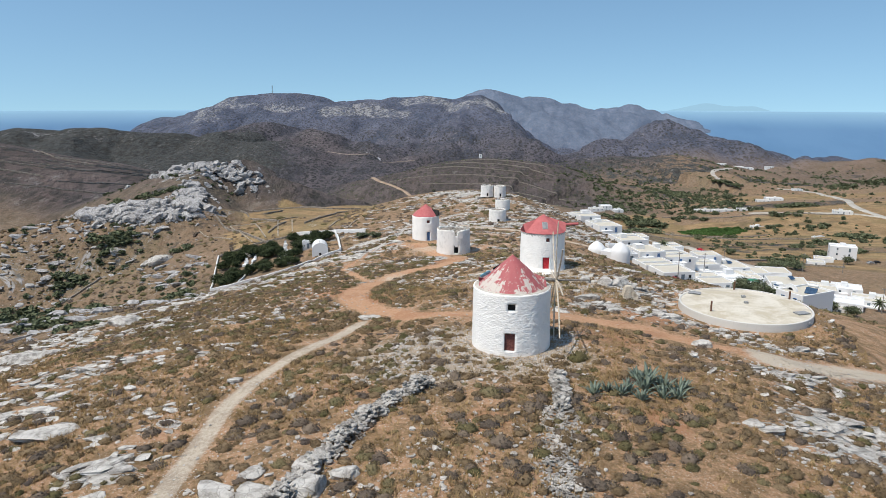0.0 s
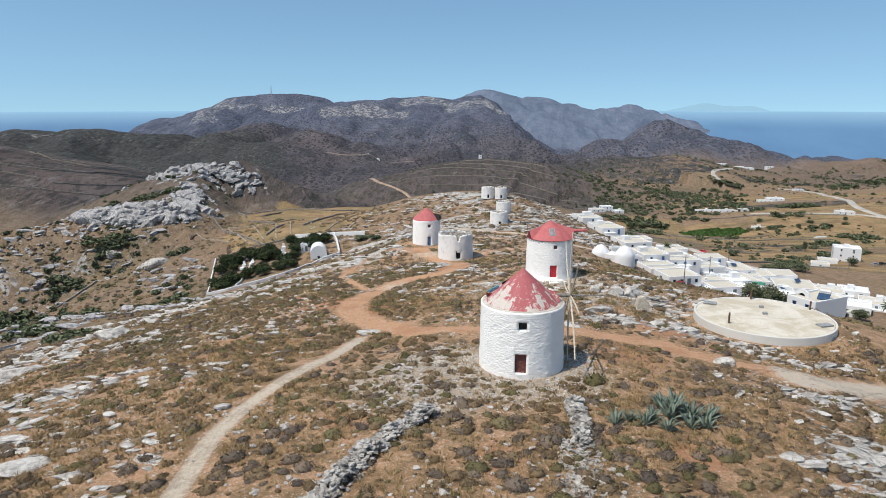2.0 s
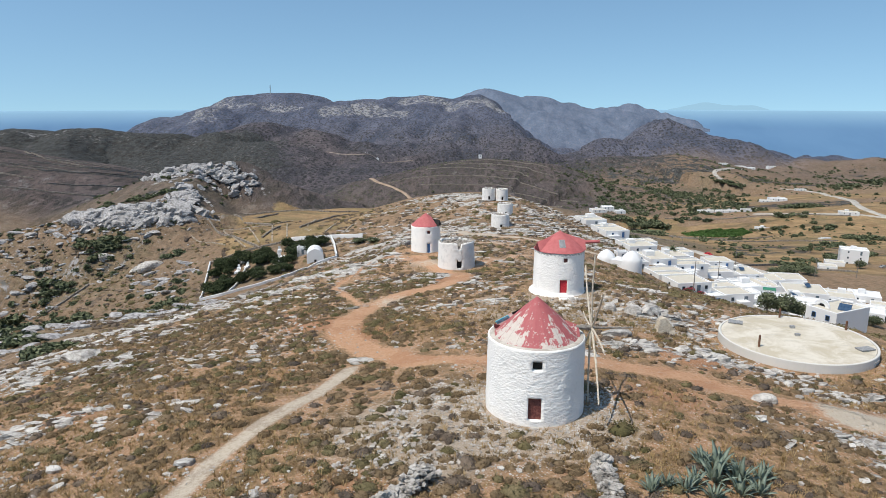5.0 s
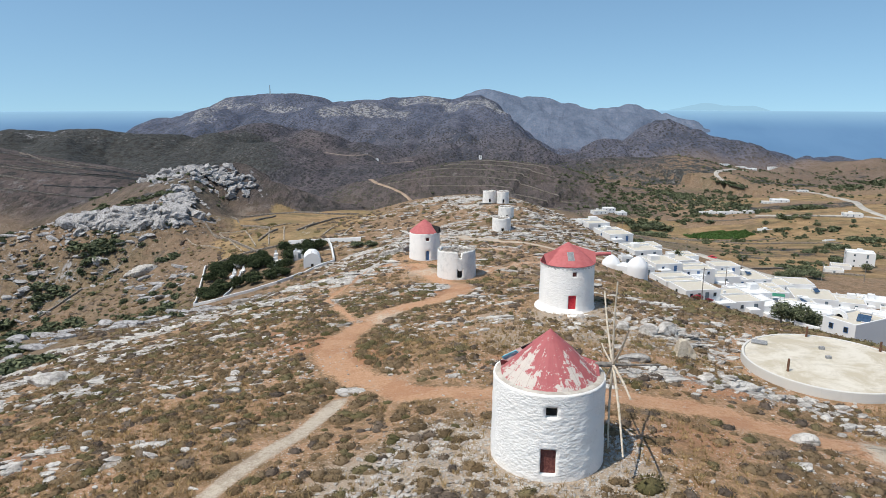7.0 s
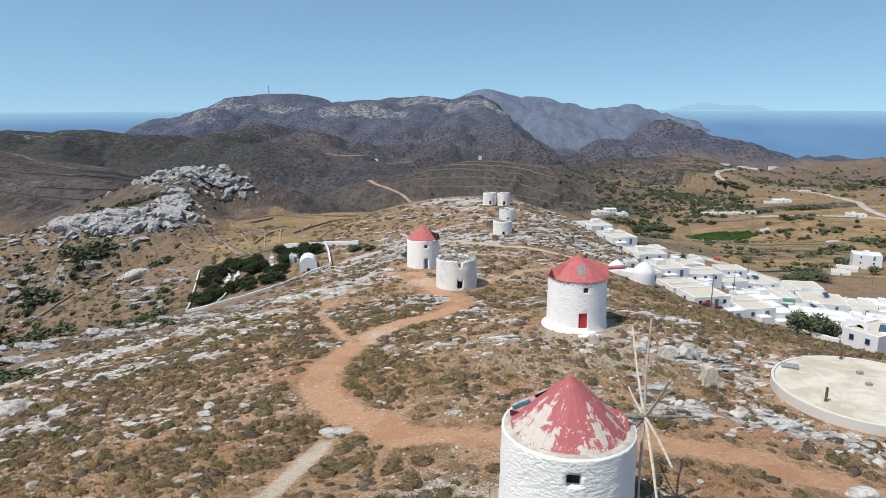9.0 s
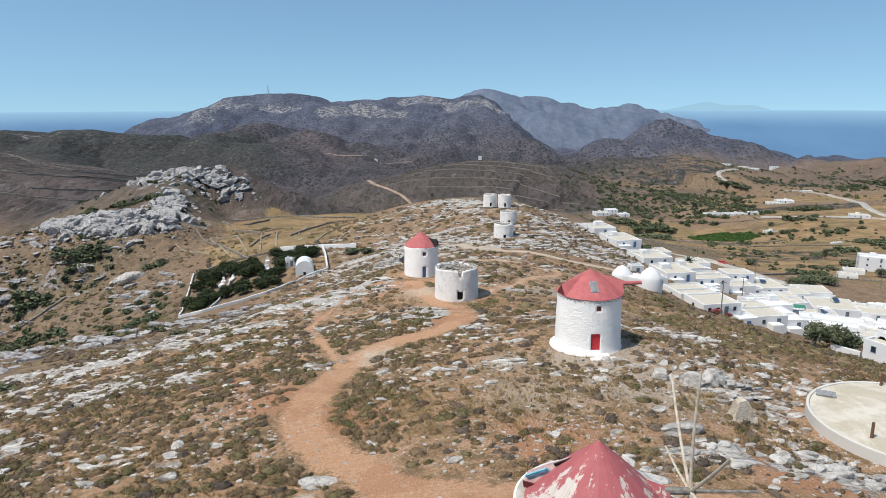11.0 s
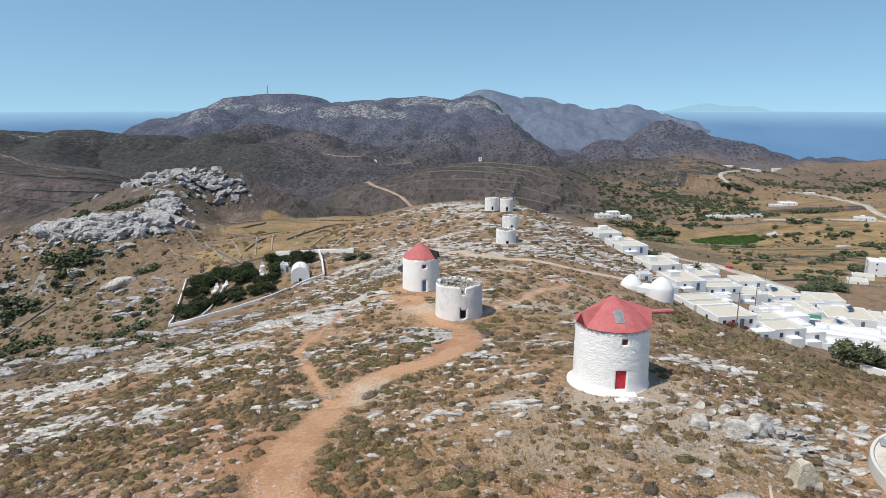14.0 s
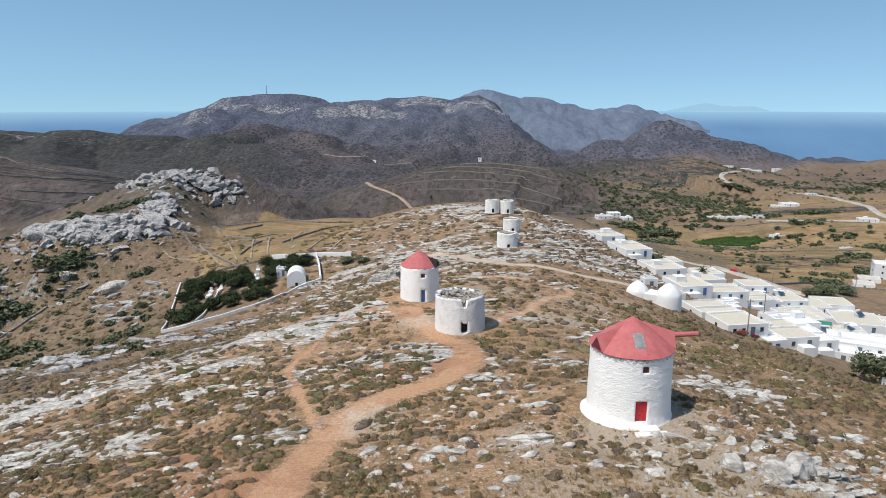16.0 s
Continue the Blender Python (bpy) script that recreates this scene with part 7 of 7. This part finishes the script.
def car(x, y, rz, paint, label):
    """A parked hatchback: body, cabin glass, wheels, lights."""
    t = thing("car", x, y, float(height(x, y)) + 0.55, rz, label, "car", "parked cars")
    bm = bmesh.new()
    box(bm, 0, 0, 0.58, 3.9, 1.65, 0.62, None, 0.14)
    vs = box(bm, -0.15, 0, 1.08, 2.2, 1.5, 0.56)
    for v in vs:
        if v.co.z > 1.2:
            v.co.x, v.co.y = -0.2 + (v.co.x + 0.15) * 0.7, v.co.y * 0.86
    part("body", bm, paint, t, "", True)
    bm = bmesh.new()
    box(bm, -0.18, 0, 1.1, 1.85, 1.46, 0.32, None, 0.04)
    part("windows", bm, PANE, t, "dark car glass")
    for u in (-1.2, 1.2):
        for v in (-0.76, 0.76):
            bm = bmesh.new()
            rod(bm, (u, v - 0.1, 0.3), (u, v + 0.1, 0.3), 0.31, 0.31, 14)
            wheel = part("wheel", bm, DARK, t, "black tyre")
            bm = bmesh.new()
            rod(bm, (u, v - 0.115, 0.3), (u, v + 0.115, 0.3), 0.18, 0.18, 10)
            part("rim", bm, GREY_METAL, wheel, "grey wheel rim")
    for v in (-0.6, 0.6):
        bm = bmesh.new()
        box(bm, 1.94, v, 0.62, 0.06, 0.3, 0.16, None, 0.02)
        part("headlight", bm, HOUSE_WHITE, t, "clear headlight")
    return t


def awning(x, y, z, rz):
    t = thing("awning", x, y, z, rz, "green shade awning on thin posts over a roof terrace", "awning")
    bm = bmesh.new()
    box(bm, 0, 0, 2.0, 5.0, 2.2, 0.06, Matrix.Rotation(0.12, 4, "X"), 0.02)
    part("cloth", bm, AWNING_GREEN, t, "green awning cloth")
    for u in (-2.4, 2.4):
        for v in (-1.0, 1.0):
            bm = bmesh.new()
            rod(bm, (u, v, 0), (u, v, 2.0), 0.05, 0.05, 6)
            part("post", bm, AWNING_GREEN, t)


def climber(x, y, z, spread, seed):
    t = thing("flowering_climber", x, y, z, 0, "crimson flowering climber over a terrace wall", "climber")
    v, f = leafy(seed, 40, 0.85, 0.10, 0.7, 16)
    crown = new("blossom", mesh_from("blossom", v * (spread, spread * 0.6, spread * 0.5) + (0, 0, spread * 0.5), f, CRIMSON))
    crown.parent = t
    v, f = leafy(seed + 1, 40, 0.8, 0.11, 0.7, 16)
    leaves = new("foliage", mesh_from("foliage", v * (spread, spread * 0.6, spread * 0.5) + (0, 0, spread * 0.4), f, BUSH_GREEN))
    leaves.parent = t
    bm = bmesh.new()
    rod(bm, (0, 0, -0.6), (0.1, 0, spread * 0.5), 0.09, 0.05, 6)
    part("stem", bm, GREY_WOOD, t)


AWNING_GREEN = plain_material("green_cloth", (0.03, 0.17, 0.10), (0.06, 0.24, 0.15), 4, 0.7)
CRIMSON = plain_material("crimson_petals", (0.30, 0.03, 0.05), (0.46, 0.07, 0.09), 6, 0.8)
road_strip(6, [(84, 362), (98, 342), (110, 322), (119, 306), (128, 292)], 3.4, "pale road along the village edge", GREY_ROAD)
car(110.8, 322.3, -55, RED_DOOR, "small dark red car parked on the village road")
car(203.5, 340, 20, GREY_METAL, "grey car parked beside the tall white house")
car(208.5, 343, 15, DARK, "dark car parked beside the tall white house")
awning(88.0, 206.7, -38.6, -20)
climber(53.0, 169.9, -27.6, 1.6, 801)
climber(55.8, 170.2, -28.2, 1.1, 803)

# scattered houses of the country beyond
for hx, hy, w, d, h, r, st in ((118, 648, 14, 10, 4.5, 10, 1), (128, 654, 11, 9, 6.0, 5, 2), (138, 644, 9, 8, 3.4, 10, 1), (229, 668, 18, 7, 3.2, 6, 1), (248, 664, 22, 7, 3.2, 4, 1), (268, 660, 18, 7, 3.4, 3, 1),
                               (336, 758, 18, 11, 5.0, -8, 1), (322, 752, 14, 9, 3.5, -8, 1), (331, 606, 15, 9, 4.6, -14, 1), (412, 866, 12, 7, 3.5, 0, 1), (448, 1172, 26, 12, 5.5, 0, 1), (470, 1176, 18, 12, 8.0, 0, 2),
                               (405, 1120, 14, 9, 4.0, 0, 1), (548, 1270, 14, 10, 5.0, 0, 1), (250, 588, 12, 6, 2.2, 10, 1), (268, 520, 10, 3, 2.0, 20, 1), (4, 843, 4, 4, 6.0, 0, 1), (-250, 1480, 12, 6, 4, 0, 1), (-225, 1490, 9, 6, 4, 0, 1)):
    house(hx, hy, w, d, h, r, "white", 3 if w > 10 else 1, 1, "white flat-roofed country house among dry fields", storeys=st)


# ---- graveyard garden ----
wall_run([(-93, 219), (-86, 219.5), (-68, 228), (-60, 241), (-52, 247)], 1.0, 0.45, "whitewashed graveyard wall along the slope", HOUSE_WHITE)
wall_run([(-93, 219), (-103, 246), (-111, 272)], 1.2, 0.5, "whitewashed graveyard end wall", HOUSE_WHITE)
wall_run([(-52, 247), (-56, 262), (-60, 274)], 1.7, 0.6, "whitewashed graveyard wall beside the chapel", HOUSE_WHITE)
wall_run([(-78, 279), (-66, 275), (-60, 274), (-46, 270)], 1.6, 0.5, "whitewashed graveyard rear wall", HOUSE_WHITE)
barrel_chapel(-61.0, 250.5, 14, 6.2, 8.0, 3.0, "white graveyard chapel with a barrel vault and small cross")
house(-68, 259, 4.4, 3.6, 4.2, 14, "white", 1, 0, "small white mortuary building inside the graveyard")
FIELD_PALE = rock_material("pale_field_stone", (0.42, 0.36, 0.28), (0.22, 0.17, 0.115))
FIELD_STONE = rock_material("field_stone", (0.31, 0.27, 0.225), (0.11, 0.09, 0.07))
FIELD_WALLS = [[(-123, 319), (-99, 282)], [(-110, 318), (-94, 285)], [(-98, 317), (-88, 284)], [(-92, 321), (-82, 286)], [(-84, 347), (-77, 302)], [(-54, 293), (-56, 280)], [(-63, 300), (-65, 284)], [(-136, 312), (-112, 292)], [(-124, 321), (-99, 317), (-93, 335)]]
FAR_WALLS = ([(-420, 470), (-370, 480), (-330, 505), (-290, 520)], [(-360, 440), (-310, 460), (-270, 500)], [(-440, 420), (-380, 415), (-330, 425)], [(-470, 480), (-400, 500)], [(-100, 745), (-30, 745), (50, 740), (110, 720)], [(-60, 720), (20, 715), (90, 700)], [(-20, 822), (40, 818), (85, 812)], [(180, 640), (260, 630), (330, 600)], [(150, 560), (190, 540), (240, 545)], [(-111, 272), (-95, 278), (-78, 279)], [(-137, 386), (-110, 390), (-87, 385), (-60, 392)], [(-152, 351), (-125, 340), (-98, 317)], [(-132, 325), (-110, 300), (-90, 276)],
             [(-182, 268), (-172, 284)], [(-98, 164), (-75, 150), (-50, 131), (-38, 133)], [(-80, 300), (-72, 330), (-66, 350)], [(-95, 292), (-92, 310)], [(-120, 345), (-112, 372)],
             [(-300, 470), (-270, 492), (-238, 530)], [(-330, 480), (-295, 500), (-262, 528)], [(-290, 440), (-255, 470), (-225, 515)], [(-310, 415), (-260, 440), (-220, 490)], [(-360, 520), (-330, 500), (-300, 502), (-270, 530)], [(-330, 460), (-290, 480), (-250, 520)], [(-400, 450), (-350, 430), (-300, 440)], [(60, 470), (100, 480), (140, 470)],
             [(150, 520), (200, 500), (270, 505)], [(-60, 780), (0, 770), (60, 765)], [(-40, 800), (30, 795), (90, 780)], [(110, 300), (150, 330), (180, 320)])
for pts in FAR_WALLS:
    near = pts[0] == (-98, 164)
    wall_run(pts, 0.45 if near else 0.9, 0.7, "grey dry-stone field wall across the dry land", FIELD_STONE, "field_wall", 0.6, 0.6 if near else 2.0, 0.3 if near else 0.16)


for pts in FIELD_WALLS:
    wall_run(pts, 0.45, 0.6, "low tumbled stone wall across the stubble field", FIELD_PALE, "field_wall", 0.5, 1.5, 0.2)
wall_run([(-26, 185), (-19.5, 184), (-18.5, 188.5), (-25, 190), (-26, 186)], 1.7, 0.6, "roofless ruined stone hut on the slope", DRYSTONE, "ruined_hut", 0.6, 0.8, 0.3)


def tree(x, y, tall, spread, seed, kind="tree", label="dark green bushy tree", sink=0.2, group="graveyard trees"):
    """A tapered trunk with limbs and a crown of leaf clumps."""
    g = np.random.default_rng(seed)
    t = thing("tree", x, y, float(height(x, y)) - sink, g.uniform(0, 360), label, "tree", group)
    bm = bmesh.new()
    rod(bm, (0, 0, 0), (0.1, 0.05, tall * 0.55), 0.05 * tall, 0.03 * tall, 7)
    for i in range(4):
        a = i * 1.6 + g.uniform(0, 0.6)
        rod(bm, (0.05, 0, tall * (0.25 + 0.07 * i)), (math.cos(a) * spread * 0.6, math.sin(a) * spread * 0.6, tall * (0.6 + 0.06 * i)), 0.022 * tall, 0.01 * tall, 5)
    part("trunk", bm, GREY_WOOD, t, "grey-brown trunk with limbs")
    v, f = CROWNS[seed % len(CROWNS)]
    crown = new("crown", mesh_from("crown", v * (spread, spread, tall * 0.42) + (0, 0, tall * 0.6), f, PINE_GREEN if kind == "pine" else BUSH_GREEN))
    crown.parent = t
    return t


CROWNS = [leafy(400 + s, 95, 0.85, 0.075, 1.0) for s in range(6)]
PINE_GREEN = plain_material("pine_needles", (0.018, 0.028, 0.014), (0.070, 0.084, 0.040), 0.8, 0.9, 0.4, 0, 0.08)
tree_rng = np.random.default_rng(12)
grave_rng = np.random.default_rng(4)
for i in range(22):
    u, v = (0.26 if i % 2 else 0.6) + grave_rng.uniform(-0.05, 0.05), grave_rng.uniform(0.1, 0.9)
    gx, gy = (-92 + 36 * u) * (1 - v) + (-108 + 44 * u) * v, (222 + 22 * u) * (1 - v) + (270 + 6 * u) * v
    grave = thing("grave", gx, gy, float(height(gx, gy)) - 0.1, grave_rng.uniform(-15, 25), "white marble grave in the walled graveyard", "grave", "graves")
    bm = bmesh.new()
    box(bm, 0, 0, 0.45, 1.5, 2.4, 0.9, None, 0.05)
    part("slab", bm, HOUSE_WHITE, grave)
    bm = bmesh.new()
    box(bm, 0, 1.05, 1.3, 0.9, 0.2, 1.5, None, 0.04)
    part("headstone", bm, HOUSE_WHITE, grave)
wall_run([(-84, 222), (-88, 244), (-92, 268)], 1.0, 0.4, "low white wall inside the graveyard", HOUSE_WHITE)
for i in range(100):
    u, v = tree_rng.random(), tree_rng.random()
    ax, ay, bx, by = -92 + 36 * u, 222 + 22 * u, -108 + 44 * u, 270 + 6 * u
    qx, qy = ax + (bx - ax) * (0.1 + 0.85 * v), ay + (by - ay) * (0.1 + 0.85 * v)
    if math.hypot(qx + 61, qy - 248) < 8.5 or (0.16 < u < 0.32 and 0.2 < v < 0.75) or (0.55 < u < 0.66 and v > 0.4):
        continue
    tree(ax + (bx - ax) * (0.1 + 0.85 * v), ay + (by - ay) * (0.1 + 0.85 * v), tree_rng.uniform(2.6, 4.8), tree_rng.uniform(2.1, 3.8), i, "pine", "dense dark green pine in the walled graveyard")
for i, (tx, ty, tt, ts) in enumerate(((55.6, 133.5, 4.6, 2.5), (58.6, 132.6, 4.8, 2.7), (62.0, 135.4, 4.2, 2.6), (61, 263, 4.0, 3.2), (86, 199, 2.0, 2.0), (100, 205, 2.0, 2.2), (112, 205, 3.8, 3.6), (118, 202, 3.4, 3.0), (138, 299, 4.5, 5.5),
                                      (150, 306, 4.0, 5.0), (129, 292, 4.0, 4.0), (150, 385, 4, 4), (192, 340, 4.5, 3.5), (139, 590, 7, 7), (150, 596, 6, 6), (206, 417, 6.5, 1.8), (294, 780, 9, 9), (-46, 262, 2.4, 3.6), (-40, 259, 2.2, 3.0))):
    tree(tx, ty, tt, ts, 50 + i, "tree", "green leafy tree among the village edge", group="village trees")


def palm(x, y, tall, seed):
    t = thing("palm_tree", x, y, float(height(x, y)) - 0.2, 0, "small palm tree with arching green fronds", "palm", "palms")
    bm = bmesh.new()
    rod(bm, (0, 0, 0), (0, 0, tall), 0.28, 0.22, 8)
    part("trunk", bm, GREY_WOOD, t)
    g = np.random.default_rng(seed)
    bm = bmesh.new()
    rows = []
    for i in range(7):
        k = i / 6
        p = Vector((2.3 * k, 0, 1.1 * k - 1.9 * k * k))
        w = 0.34 * math.sin(math.pi * min(0.12 + k * 0.88, 1)) + 0.02
        rows.append([bm.verts.new(p + Vector((0, -w, -0.16))), bm.verts.new(p), bm.verts.new(p + Vector((0, w, -0.16))), bm.verts.new(p + Vector((0, 0, -0.04)))])
    for p, q in zip(rows, rows[1:]):
        for j in range(4):
            bm.faces.new((p[j], p[(j + 1) % 4], q[(j + 1) % 4], q[j]))
    leaf = to_mesh(bm, "frond", BUSH_GREEN)
    for i in range(26):
        ob = new("frond", leaf)
        ob.parent = t
        ob.matrix_basis = Matrix.Translation((0, 0, tall)) @ Matrix.Rotation(i * 2.4, 4, "Z") @ Matrix.Rotation(radians(30 - i * 4) + g.normal(0, 0.1), 4, "Y")


palm(72.5, 251.0, 3.2, 1)
palm(134, 215, 3.0, 2)


def mast(x, y, tall):
    t = thing("radio_mast", x, y, float(height(x, y)) - 1, 0, "thin lattice radio mast on the mountain crest", "mast")
    for a in range(3):
        bm = bmesh.new()
        c, s = math.cos(a * 2.094), math.sin(a * 2.094)
        rod(bm, (c * 2, s * 2, 0), (c * 0.7, s * 0.7, tall), 0.5, 0.4, 5)
        part("leg", bm, GREY_METAL, t)
    for i in range(6):
        bm = bmesh.new()
        z = tall * (i + 0.5) / 6
        r = 2 - 1.3 * z / tall
        for a in range(3):
            rod(bm, (r * math.cos(a * 2.094), r * math.sin(a * 2.094), z), (r * math.cos(a * 2.094 + 2.094), r * math.sin(a * 2.094 + 2.094), z + 1.5), 0.2, 0.2, 4)
        part("brace", bm, GREY_METAL, t)


mast(-765, 2470, 36)
